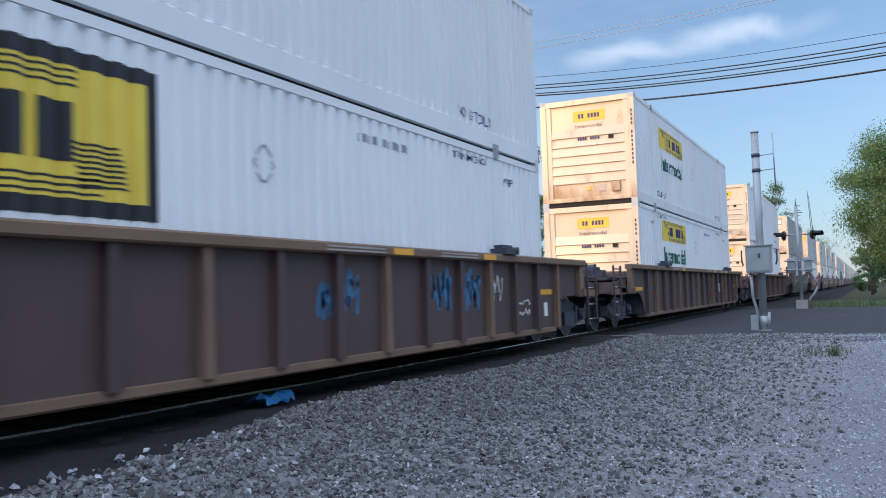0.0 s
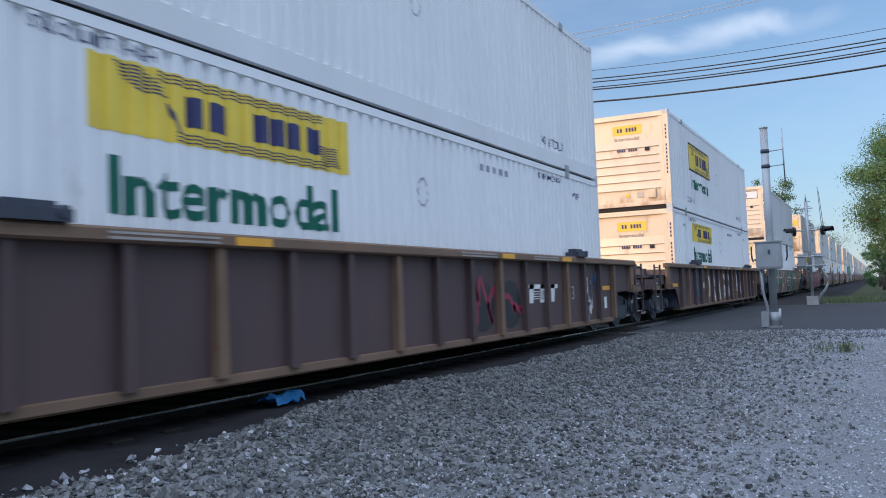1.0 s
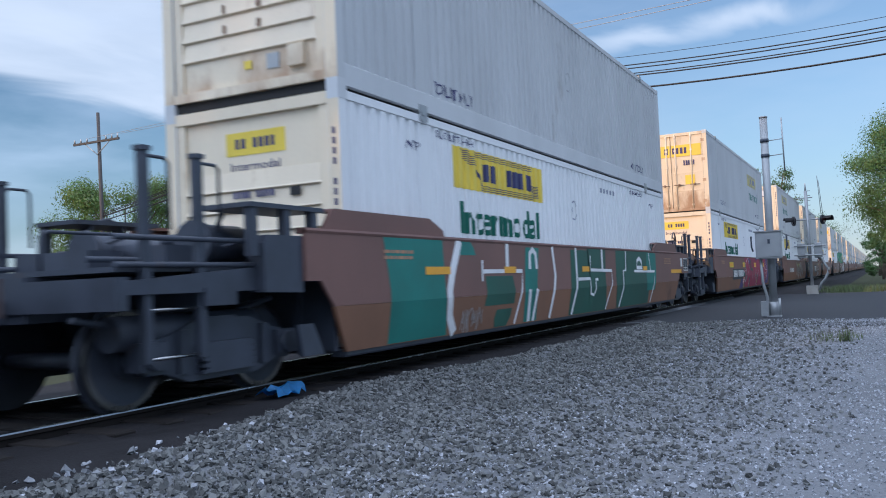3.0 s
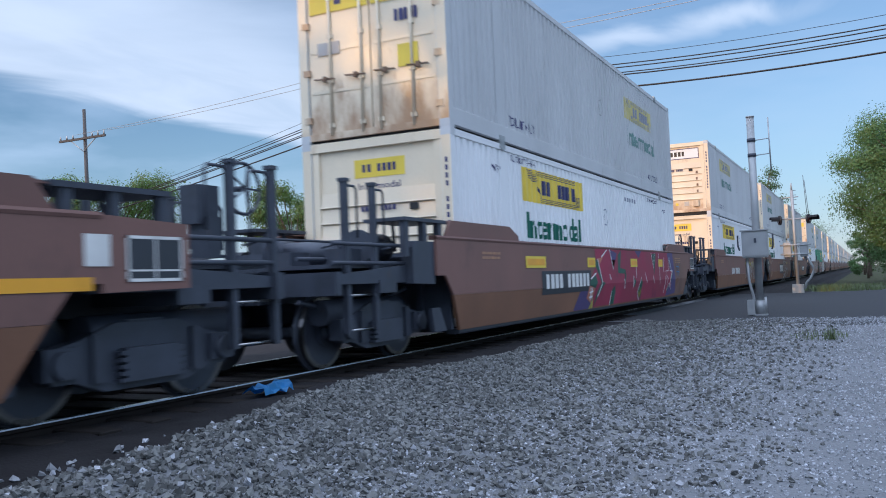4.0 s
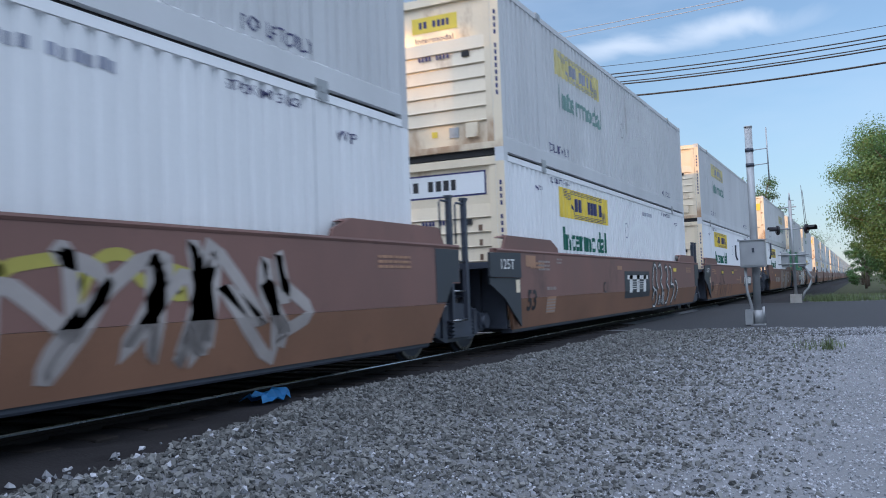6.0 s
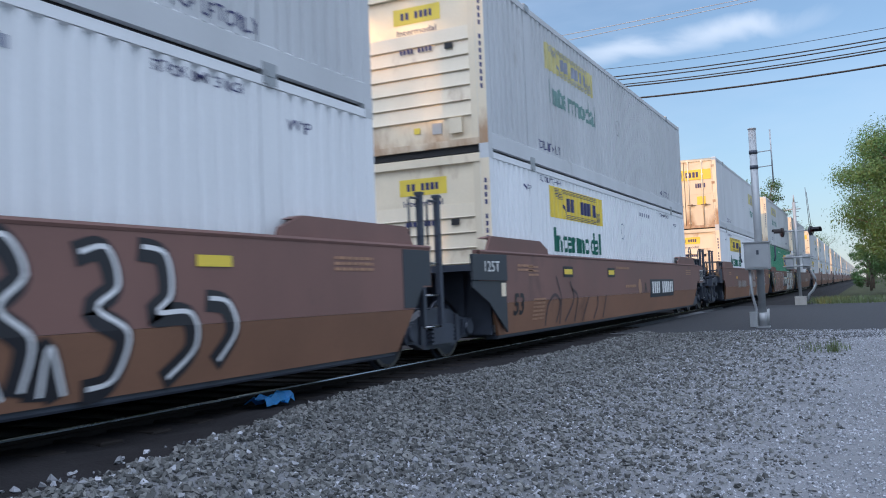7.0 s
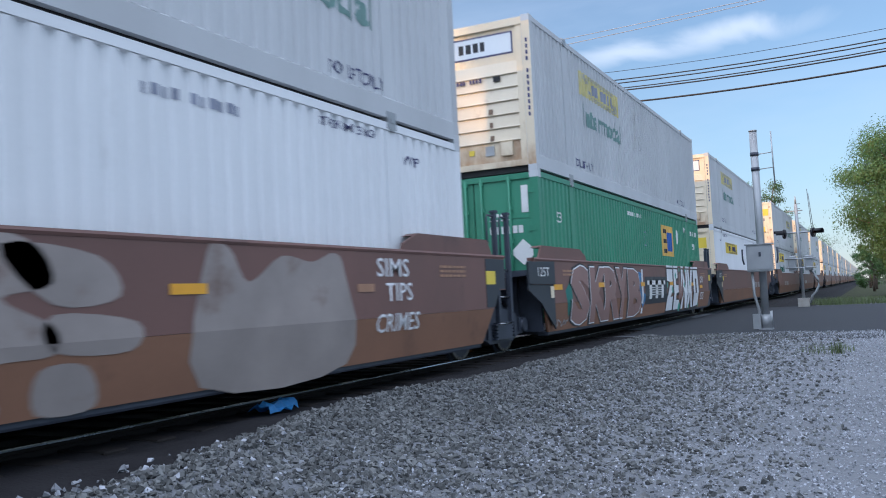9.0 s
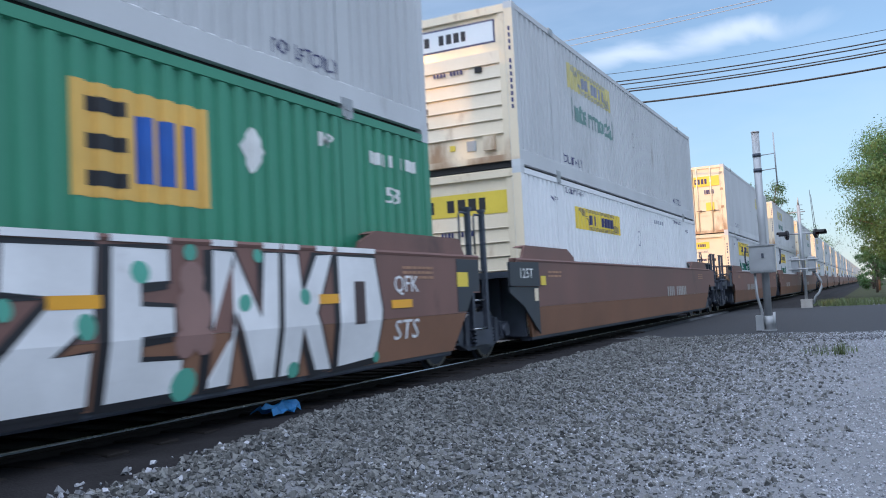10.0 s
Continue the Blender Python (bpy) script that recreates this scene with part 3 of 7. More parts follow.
def ribbed_end(bm):
    """A blank front wall: a frame round a set-back panel with flat level ribs."""
    y = -CL
    box(bm, -CW + 0.12, CW - 0.12, y + 0.06, y + 0.12, 0.1, CH - 0.1)
    box(bm, -CW + 0.15, CW - 0.15, y, y + 0.08, 0.06, 0.20)
    box(bm, -CW + 0.15, CW - 0.15, y, y + 0.08, CH - 0.16, CH - 0.02)
    for x in (-1, 1):
        box(bm, x * (CW - 0.23) - 0.06, x * (CW - 0.23) + 0.06, y + 0.02, y + 0.08, 0.2, CH - 0.16)
    for k in range(6):
        z = 0.60 + k * RIB
        extrude_x(bm, [(y + 0.07, z), (y + 0.07, z + RIB - 0.012), (y + 0.054, z + RIB - 0.014), (y + 0.026, z + 0.03), (y + 0.02, z + 0.012), (y + 0.03, z)][::-1], -CW + 0.20, CW - 0.20)


def door_leaf(bm):
    """One leaf, from the middle to the right post, with three level joints."""
    y = -CL
    box(bm, 0.012, CW - 0.17, y + 0.03, y + 0.09, 0.13, CH - 0.13)


def lock_rod(bm):
    y = -CL
    tube(bm, (0, y, 0.08), (0, y, CH - 0.06), 0.022, 8)
    for z in (0.2, 0.9, 1.6, 2.2, CH - 0.18):
        box(bm, -0.045, 0.045, y - 0.01, y + 0.03, z, z + 0.07)


def door_handle(bm):
    tube(bm, (-0.18, -CL - 0.02, 0.98), (0.18, -CL - 0.02, 0.96), 0.014, 6)
    box(bm, -0.03, 0.03, -CL - 0.03, -CL + 0.02, 0.93, 1.01)


def hinge(bm):
    box(bm, CW - 0.2, CW - 0.08, -CL - 0.012, -CL + 0.03, -0.05, 0.05)


def draped(key, mat, build, lift=0.004, bend=wave, x=CW - 0.004):
    """A painted mark in the y-z plane laid on a bent wall: cut at the bends and pressed to the surface."""
    k = ("draped", key, mat.name)
    if k in MESHES:
        return MESHES[k]
    bm = bmesh.new()
    build(bm)
    ys = [v.co.y for v in bm.verts]
    if bend is wave:
        for y in wave_knots(min(ys), max(ys)):
            bmesh.ops.bisect_plane(bm, geom=bm.verts[:] + bm.edges[:] + bm.faces[:], plane_co=(0, y, 0), plane_no=(0, 1, 0))
    for v in bm.verts:
        v.co.x = x - (bend(v.co.y) if bend is wave else bend(v.co.z)) + lift
    me = bpy.data.meshes.new(key)
    bm.to_mesh(me)
    bm.free()
    me.materials.append(mat)
    MESHES[k] = me
    return me


def flat_poly(bm, pts):
    bm.faces.new([bm.verts.new((0, y, z)) for y, z in pts])


def flat_box(bm, y0, y1, z0, z1):
    flat_poly(bm, [(y0, z0), (y1, z0), (y1, z1), (y0, z1)])


def letter_blocks(bm, y0, y1, z0, z1, count, seed=0, gaps=()):
    """Plain bars that stand for lettering, one bar a letter."""
    rnd = random.Random(seed)
    step = (y1 - y0) / count
    for i in range(count):
        if i not in gaps:
            w = step * rnd.uniform(0.6, 0.82)
            flat_box(bm, y0 + i * step, y0 + i * step + w, z0, z1)


def letters_into(words, height, width, y0, z0):
    def build(bm):
        me = text_mesh(words, black_paint, height, width)
        bm.from_mesh(me)
        for v in bm.verts:
            v.co.y += y0
            v.co.z += z0
    return build


def side_logo(c, y0, z0, w=3.6, h=0.60, framed=False, words=True, key="", mark=None, worn=False):
    """The yellow panel with plain dark blocks for the carrier's name, wavy lines at both ends and the word below."""
    mark = mark or (faded_navy if worn else navy_paint)
    kk = "%s_%.2f_%.2f_%.2f%d" % (key, y0, z0, w, worn)
    logo = part("logo_panel", draped("logo_panel" + kk, faded_yellow if worn else yellow_paint, lambda bm: flat_box(bm, y0, y0 + w, z0, z0 + h)), None, c, "faded yellow carrier panel" if worn else "yellow painted carrier panel")

    def lines(bm):
        for i in range(7):
            z = z0 + h * (0.93 - i * 0.05)
            flat_box(bm, y0 + w * (0.07 + 0.01 * i), y0 + w * (0.17 + 0.012 * i), z, z + h * 0.022)
        for i in range(8):
            z = z0 + h * (0.10 + i * 0.045)
            flat_box(bm, y0 + w * (0.86 - 0.004 * i), y0 + w * (0.965 - 0.004 * i), z, z + h * 0.02)
        for i in range(3):
            flat_box(bm, y0 + w * 0.2, y0 + w * 0.86, z0 + h * (0.95 - 0.055 * i), z0 + h * (0.97 - 0.055 * i))
            flat_box(bm, y0 + w * 0.26, y0 + w * 0.9, z0 + h * (0.03 + 0.055 * i), z0 + h * (0.05 + 0.055 * i))
        flat_poly(bm, [(y0 + w * 0.235, z0 + h * 0.55), (y0 + w * 0.245, z0 + h * 0.55), (y0 + w * 0.275, z0 + h * 0.15), (y0 + w * 0.265, z0 + h * 0.15)])
    part("logo_stripes", draped("logo_stripes" + kk, mark, lines, 0.007), None, logo)
    part("logo_name", draped("logo_name" + kk, mark, lambda bm: letter_blocks(bm, y0 + w * 0.30, y0 + w * 0.86, z0 + h * 0.27, z0 + h * 0.72, 7, 5, (2,)), 0.008), None, logo)
    if framed:
        t = 0.13 if w > 4 else 0.06

        def rim(bm):
            flat_box(bm, y0 - t, y0 + w + t, z0 - t, z0)
            flat_box(bm, y0 - t, y0 + w + t, z0 + h, z0 + h + t)
            flat_box(bm, y0 - t, y0, z0, z0 + h)
            flat_box(bm, y0 + w, y0 + w + t, z0, z0 + h)
        part("logo_rim", draped("logo_rim" + kk, black_paint, rim, 0.006), None, logo)
    if words:
        part("lettering", draped("Intermodal" + kk, faded_green if worn else green_letter, letters_into("Intermodal", 0.47, 3.15, y0 + 0.2, z0 - 0.66), 0.006), None, c, "green word Intermodal")


def small_words(c, words, y, z, h, w=0.0, mat=None):
    mat = mat or navy_paint
    part("stencil", draped("%s_%.2f_%.2f" % (words, y, z), mat, letters_into(words, h, w, y, z), 0.006), None, c)


def small_bars(c, y, z, h, w, n, mat=None, seed=1, gaps=()):
    mat = mat or faded_navy
    part("stencil", draped("bars_%.2f_%.2f_%d_%d" % (y, z, n, seed), mat, lambda bm: letter_blocks(bm, y, y + w, z, z + h, n, seed, gaps), 0.006), None, c)


def diamond(c, y, z, mat):
    def build(bm):
        r, q = 0.2, 0.17
        pts = [(y, z - r), (y + r, z), (y, z + r), (y - r, z)]
        ins = [(y, z - q), (y + q, z), (y, z + q), (y - q, z)]
        for i in range(4):
            j = (i + 1) % 4
            flat_poly(bm, [pts[i], pts[j], ins[j], ins[i]])
    part("placard_holder", draped("diamond_%.2f_%.2f" % (y, z), mat, build, 0.007), None, c, "diamond placard holder")


def end_panel(c, name, x0, x1, z0, z1, mat, lift=0.03, label=""):
    bm = bmesh.new()
    box(bm, x0, x1, -CL - lift, -CL - lift + 0.012, z0, z1)
    return part(name, bm, mat, c, label)


def end_text(c, words, x, z, h, mat, w=0.0, lift=0.032):
    ob = part("end_lettering", text_mesh(words, mat, h, w), None, c)
    ob.matrix_basis = pose(x, -CL - lift, z, 0, 0, -90)


def end_blocks(c, x0, x1, z0, z1, n, mat, lift=0.034, seed=3, gaps=()):
    me = shared("end_blocks_%.2f_%.2f_%.2f_%.2f_%d" % (x0, x1, z0, z1, seed), mat, lambda bm: letter_blocks(bm, x0, x1, z0, z1, n, seed, gaps))
    ob = part("name_mark", me, None, c)
    ob.matrix_basis = pose(0, -CL - lift, 0, 0, 0, -90)


def container(label, paint, end="ribs", end_paint=None, detail=True):
    """A corrugated steel box: walls, rails, posts, castings, roof, base and its end wall or doors."""
    c = tagged(new("shipping_container"), label, "shipping container", "containers on the train")
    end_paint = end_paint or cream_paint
    turn = pose(0, 0, 0, 0, 0, 180)
    wall = shared("side_wall", paint, corrugated)
    part("side_wall", wall, None, c)
    part("side_wall", wall, None, c).matrix_basis = turn
    for nm, fn in (("bottom_rail", bottom_rail), ("top_rail", top_rail)):
        me = shared(nm, paint, fn)
        part(nm, me, None, c)
        part(nm, me, None, c).matrix_basis = turn
    pm, pe = shared("corner_post", paint, post), shared("corner_post_face", end_paint, lambda bm: box(bm, CW - 0.155, CW - 0.001, -CL - 0.003, -CL + 0.012, 0.11, CH - 0.11))
    part("corner_post_face", pe, None, c).matrix_basis = pose(-2 * CW + 0.156, 0, 0)
    part("corner_post", pm, None, c)
    part("corner_post", pm, None, c).matrix_basis = turn
    part("corner_post_face", pe, None, c)
    me = shared("corner_post_other", paint, lambda bm: box(bm, -CW - 0.001, -CW + 0.16, -CL, -CL + 0.16, 0.11, CH - 0.11))
    part("corner_post", me, None, c)
    part("corner_post", me, None, c).matrix_basis = turn
    for y in (-CL, CL - 0.166) if detail else ():
        for x in (CW, -CW + 0.156):
            for z in (0, CH - 0.11):
                cm = shared("corner_casting_%d%d" % (y > 0, x > 0), grey_paint, lambda bm: casting(bm, y, x))
                part("corner_casting", cm, None, c).matrix_basis = pose(0, 0, z)
    part("roof", shared("roof", paint, roof), None, c)
    # the near-black base carries the gap's shade in its colour
    part("base", shared("base", dark_gap, base), None, c)
    part("end_wall", shared("back_wall", paint, lambda bm: box(bm, -CW + 0.15, CW - 0.15, CL - 0.08, CL - 0.02, 0.05, CH - 0.05)), None, c)
    for y in (-6.07, 6.07) if detail else ():
        for z in (0.02, CH - 0.08):
            part("lift_casting", shared("lift_casting", dull_steel, lift_casting), None, c).matrix_basis = pose(0, y, z)
    if end == "ribs" and not detail:
        part("end_wall", shared("ribbed_end", end_paint, ribbed_end), None, c, "end wall with level ribs")
    elif end == "ribs":
        y = -CL
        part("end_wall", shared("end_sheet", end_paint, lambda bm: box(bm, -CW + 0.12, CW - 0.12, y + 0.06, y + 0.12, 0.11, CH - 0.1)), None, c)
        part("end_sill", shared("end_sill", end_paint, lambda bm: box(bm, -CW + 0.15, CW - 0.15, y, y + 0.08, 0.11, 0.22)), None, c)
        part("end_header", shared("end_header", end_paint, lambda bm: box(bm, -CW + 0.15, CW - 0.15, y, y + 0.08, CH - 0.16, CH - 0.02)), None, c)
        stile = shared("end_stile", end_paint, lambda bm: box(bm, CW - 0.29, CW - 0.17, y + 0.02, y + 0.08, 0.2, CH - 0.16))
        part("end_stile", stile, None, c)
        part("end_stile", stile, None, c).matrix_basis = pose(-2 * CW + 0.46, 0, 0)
        for k in range(6):
            part("end_rib", shared("end_rib", cream_plain if end_paint is cream_paint else end_paint, end_rib), None, c).matrix_basis = pose(0, 0, 0.60 + k * RIB)
    else:
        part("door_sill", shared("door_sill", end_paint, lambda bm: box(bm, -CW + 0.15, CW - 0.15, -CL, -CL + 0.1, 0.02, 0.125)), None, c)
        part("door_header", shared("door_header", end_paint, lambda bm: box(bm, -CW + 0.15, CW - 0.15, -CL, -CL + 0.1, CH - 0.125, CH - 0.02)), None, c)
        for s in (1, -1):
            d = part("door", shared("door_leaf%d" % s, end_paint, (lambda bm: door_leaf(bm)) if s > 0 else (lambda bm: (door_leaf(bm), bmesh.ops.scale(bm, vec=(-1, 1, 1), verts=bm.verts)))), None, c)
            for z in (0.75, 1.4, 2.05):
                jm = shared("door_joint", cream_plain if end_paint is cream_paint else end_paint, lambda bm: box(bm, -0.5, 0.5, -CL + 0.02, -CL + 0.032, 0, 0.05))
                part("door_joint", jm, None, d).matrix_basis = pose(s * 0.57, 0, z)
            for x in (0.16, 0.72):
                part("lock_rod", shared("lock_rod", cream_plain if end_paint is cream_paint else end_paint, lock_rod), None, d).matrix_basis = pose(s * x, 0, 0)
                part("door_handle", shared("door_handle", tan_rust, door_handle), None, d).matrix_basis = pose(s * (x + 0.1), 0, 0)
            for z in (0.35, 1.1, 1.85, 2.55):
                hm = shared("hinge%d" % s, end_paint, lambda bm: (hinge(bm), bmesh.ops.scale(bm, vec=(s, 1, 1), verts=bm.verts)))
                part("hinge", hm, None, d).matrix_basis = pose(0, 0, z)
    return c


rng_end = random.Random(77)


def front_markings(c, style):
    """What is painted and fixed on the end wall that meets the camera."""
    if style == "yellow":
        end_panel(c, "end_label", -0.38, 0.50, 2.28, 2.56, yellow_paint, -0.054, "yellow carrier label")
        end_blocks(c, -0.24, 0.38, 2.36, 2.48, 7, navy_paint, -0.052, 3, (2,))
        end_text(c, "Intermodal", -0.32, 2.10, 0.10, navy_paint, 0.74, -0.056)
        end_blocks(c, -0.26, 0.36, 1.76, 1.84, 9, navy_paint, -0.014, 7, (4,))
        end_panel(c, "vent", 0.58, 0.72, 1.74, 1.84, dark_gap, -0.012)
    if style == "white":
        end_panel(c, "label_rim", -0.93, 0.93, 2.24, 2.66, navy_paint, -0.056)
        end_panel(c, "end_label", -0.90, 0.90, 2.27, 2.63, white_paint, -0.052, "white carrier label with dark rim")
        end_blocks(c, -0.62, 0.42, 2.36, 2.54, 7, black_paint, -0.050, 3, (2,))
        end_panel(c, "vent", 0.52, 0.66, 1.74, 1.84, dark_gap, -0.012)
        end_blocks(c, -0.3, 0.3, 1.76, 1.84, 9, navy_paint, -0.014, 7, (4,))
    if style == "big":
        end_panel(c, "end_label", -1.05, 1.05, 2.12, 2.52, yellow_paint, -0.052, "large yellow carrier label")
        end_blocks(c, -0.8, 0.66, 2.2, 2.42, 7, black_paint, -0.050, 3, (2,))
        end_blocks(c, -0.3, 0.36, 1.75, 1.84, 10, navy_paint, -0.014, 7, (4,))
    if style == "green":
        end_panel(c, "end_panel_mark", -1.05, -0.45, 1.55, 2.05, yellow_paint, -0.026, "yellow emblem panel")
        end_blocks(c, -1.0, -0.5, 1.62, 1.98, 3, blue_paint, -0.022, 6)
        end_blocks(c, 0.3, 0.75, 2.02, 2.16, 4, white_mark, -0.022, 9)
        end_blocks(c, 0.3, 0.98, 1.78, 1.92, 6, white_mark, -0.022, 10)
        end_panel(c, "notice", 0.95, 1.08, 2.15, 2.65, white_mark, -0.02)
        bm = bmesh.new()
        bm.faces.new([bm.verts.new((0.95 + 0.26 * a, -CL + 0.005, 1.42 + 0.24 * b)) for a, b in ((-1, 0), (0, -1), (1, 0), (0, 1))])
        part("placard", bm, white_mark, c, "white diamond placard")
    if style == "banner":
        end_panel(c, "end_label", -1.08, -0.03, 2.02, 2.44, yellow_paint, -0.012, "yellow carrier banner")
        end_panel(c, "end_label", 0.03, 1.08, 2.02, 2.44, yellow_paint, -0.012, "yellow carrier banner")
        end_blocks(c, -0.62, -0.04, 2.12, 2.34, 3, navy_paint, -0.008, 3, (1,))
        end_blocks(c, 0.06, 0.62, 2.12, 2.34, 4, navy_paint, -0.008, 4)
        end_panel(c, "warning_sticker", 0.48, 0.82, 0.98, 1.32, yellow_paint, -0.012, "yellow warning sticker")
        end_panel(c, "notice", -0.95, -0.55, 1.35, 1.55, dull_steel, -0.012)
        end_blocks(c, 0.44, 0.86, 1.68, 1.86, 5, navy_paint, -0.012, 8)
    if style in ("yellow", "white"):
        y = -CL - 0.008
        me = shared("tag_column", navy_paint, lambda bm: [flat_box(bm, -0.02, 0.02, 1.0 + i * 0.115, 1.075 + i * 0.115) for i in range(13) if i != 8])
        ob = part("stencil", me, None, c)
        ob.matrix_basis = pose(CW - 0.075, y, 0, 0, 0, -90)
        bm = bmesh.new()
        box(bm, 0.62, 0.84, -CL - 0.012, -CL + 0.05, 0.33, 0.58)
        part("document_box", bm, cream_paint, c, "small document box")
        bm = bmesh.new()
        box(bm, 0.28, 0.46, -CL + 0.045, -CL + 0.055, 0.36, 0.54)
        part("placard", bm, dull_steel, c, "square grey placard")
        bm = bmesh.new()
        box(bm, -0.06, 0.05, -CL + 0.045, -CL + 0.055, 0.40, 0.50)
        part("sticker", bm, yellow_paint, c, "yellow sticker")

        if style == "white":
            for k in range(rng_end.choice((1, 2, 3))):
                x, w = rng_end.uniform(-0.9, 0.85), rng_end.uniform(0.025, 0.06)
                z0, z1 = rng_end.uniform(0.35, 0.9), rng_end.uniform(1.2, 1.9)
                bm = bmesh.new()
                for i in range(6):
                    z = 0.68 + i * RIB
                    if z0 < z < z1:
                        extrude_x(bm, [(-CL + 0.0125, z - 0.05), (-CL + 0.0285, z + 0.05), (-CL + 0.032, z + 0.05), (-CL + 0.016, z - 0.05)], x - w * rng_end.uniform(0.5, 1), x + w * rng_end.uniform(0.5, 1))
                if len(bm.verts):
                    part("rust_stain", bm, tan_rust, c, "rust streak")
                else:
                    bm.free()


# ---- well cars; y is counted from the container's near end in these builders, then shifted to the car's middle ----
SILL, LOW = 1.57, 0.28
S = -CL          # the container's near end in the car's own space


def slant(z):
    """How far the plain side leans in towards its foot."""
    return max(0.0, (0.78 - z)) * 0.16


def smooth_side(bm):
    up = [(S - 1.0, 1.05), (S - 0.75, 1.05), (S - 0.52, 0.78), (S + 16.67, 0.78), (S + 16.9, 1.05), (S + 17.15, 1.05), (S + 17.15, SILL), (S - 1.0, SILL)]
    extrude_x(bm, up, 1.46, 1.5)


def smooth_foot(bm):
    """The leaning lower strake of a plain side."""
    lo = [(S - 0.518, 0.777), (S - 0.2, LOW), (S + 16.35, LOW), (S + 16.668, 0.777)]
    a = [bm.verts.new((1.5 - slant(z), y, z)) for y, z in lo]
    b = [bm.verts.new((1.45 - slant(z), y, z)) for y, z in lo]
    bm.faces.new(a)
    bm.faces.new(b[::-1])
    for i in range(4):
        bm.faces.new((a[i], a[(i + 1) % 4], b[(i + 1) % 4], b[i]))


def ribbed_side(bm):
    o = [(-1.72, 0.86), (-0.80, 0.85), (-0.62, 0.80), (-0.42, 0.62), (-0.2, LOW), (16.35, LOW), (16.57, 0.62), (16.77, 0.80), (16.95, 0.85), (17.87, 0.86), (17.87, 1.44), (-1.72, 1.44)]
    extrude_x(bm, [(S + y, z) for y, z in o], 1.38, 1.41)


def side_rib(bm):
    extrude_x(bm, [(-0.07, LOW + 0.02), (0.07, LOW + 0.02), (0.055, 1.44), (-0.055, 1.44)], 1.405, 1.50)


def top_chord(bm):
    extrude_y(bm, [(1.36, 1.43), (1.53, 1.43), (1.55, 1.45), (1.55, 1.53), (1.53, 1.55), (1.36, 1.55)], S - 1.87, S + 18.02)


def bottom_chord(bm):
    extrude_y(bm, [(1.2, 0.22), (1.44, 0.22), (1.46, 0.24), (1.46, 0.31), (1.40, 0.32), (1.2, 0.32)], S - 0.18, S + 16.33)


def inner_chord(bm):
    extrude_y(bm, [(1.2, 0.22), (1.385, 0.22), (1.395, 0.24), (1.395, 0.29), (1.2, 0.29)], S - 0.18, S + 16.33)


def rolled_chord(bm):
    extrude_y(bm, [(1.38, 1.53), (1.505, 1.535), (1.515, 1.56), (1.505, 1.585), (1.38, 1.585)], S - 1.0, S + 17.15)


def guide_plate(bm):
    extrude_x(bm, [(S - 0.63, SILL + 0.015), (S + 2.16, SILL + 0.015), (S + 2.12, SILL + 0.10), (S + 1.75, SILL + 0.24), (S - 0.45, SILL + 0.24)], 1.42, 1.46)
    extrude_x(bm, [(S - 0.63, SILL + 0.20), (S + 1.9, SILL + 0.20), (S + 1.75, SILL + 0.24), (S - 0.45, SILL + 0.24)], 1.30, 1.43)


def guide_block(bm):
    box(bm, 1.34, 1.60, -0.28, 0.28, 1.552, 1.64)
    box(bm, 1.38, 1.52, -0.22, 0.2, 1.64, 1.70)
    tube(bm, (1.38, 0.2, 1.62), (1.62, 0.2, 1.62), 0.05, 8)


def floor_beam(bm):
    box(bm, -1.36, 1.36, -0.14, 0.14, 0.22, 0.31)


def bulkhead(bm):
    """The slanted end of the well above the truck."""
    box(bm, -1.36, 1.36, S - 0.34, S - 0.28, 0.3, 1.4)


def stiffener(bm):
    box(bm, -0.05, 0.05, S - 0.42, S - 0.34, 0.5, 1.38)


ART_DECK = {"end_deck": (-1.36, 1.36, -1.0, -0.34, 1.28, 1.36), "centre_sill": (-0.35, 0.35, -1.68, -0.4, 0.7, 1.28)}
LONG_DECK = {"end_deck": (-1.36, 1.36, -1.05, -0.3, 1.24, 1.32), "centre_sill": (-0.36, 0.36, -3.3, -0.3, 0.78, 1.16),
             "cross_bearer": (-1.38, 1.38, -2.3, -1.9, 0.86, 1.02), "end_sill": (-1.42, 1.42, -3.32, -3.2, 0.86, 1.12),
             "walkway": (-1.27, 1.27, -3.19, -1.06, 1.165, 1.21)}


def corner_post(bm):
    """The upright at the end of a ribbed side, with a pull eye below it."""
    box(bm, 1.395, 1.50, S - 1.85, S - 1.60, 0.84, 1.43)
    box(bm, 1.40, 1.56, S - 1.78, S - 1.66, 0.84, 0.98)


def deck_bar(bm):
    """The level tan bar along a ribbed car's end platform."""
    box(bm, 1.28, 1.38, S - 3.25, S - 1.86, 0.83, 0.98)


def end_plate(bm):
    """The plain side carried on past the well, above the truck."""
    extrude_x(bm, [(S - 1.92, 1.0), (S - 1.0, 0.98), (S - 1.0, SILL), (S - 1.92, SILL - 0.04)], 1.46, 1.498)


def end_box(bm):
    """A dark stiffened box where the side meets the end platform."""
    extrude_x(bm, [(S - 1.60, 0.96), (S - 1.0, 0.94), (S - 1.0, 1.50), (S - 1.52, 1.50), (S - 1.60, 1.42)], 1.30, 1.46)


def end_gusset(bm):
    extrude_x(bm, [(S - 0.98, 0.30), (S - 0.62, 0.30), (S - 0.80, 0.62), (S - 1.05, 0.62)], 1.36, 1.42)


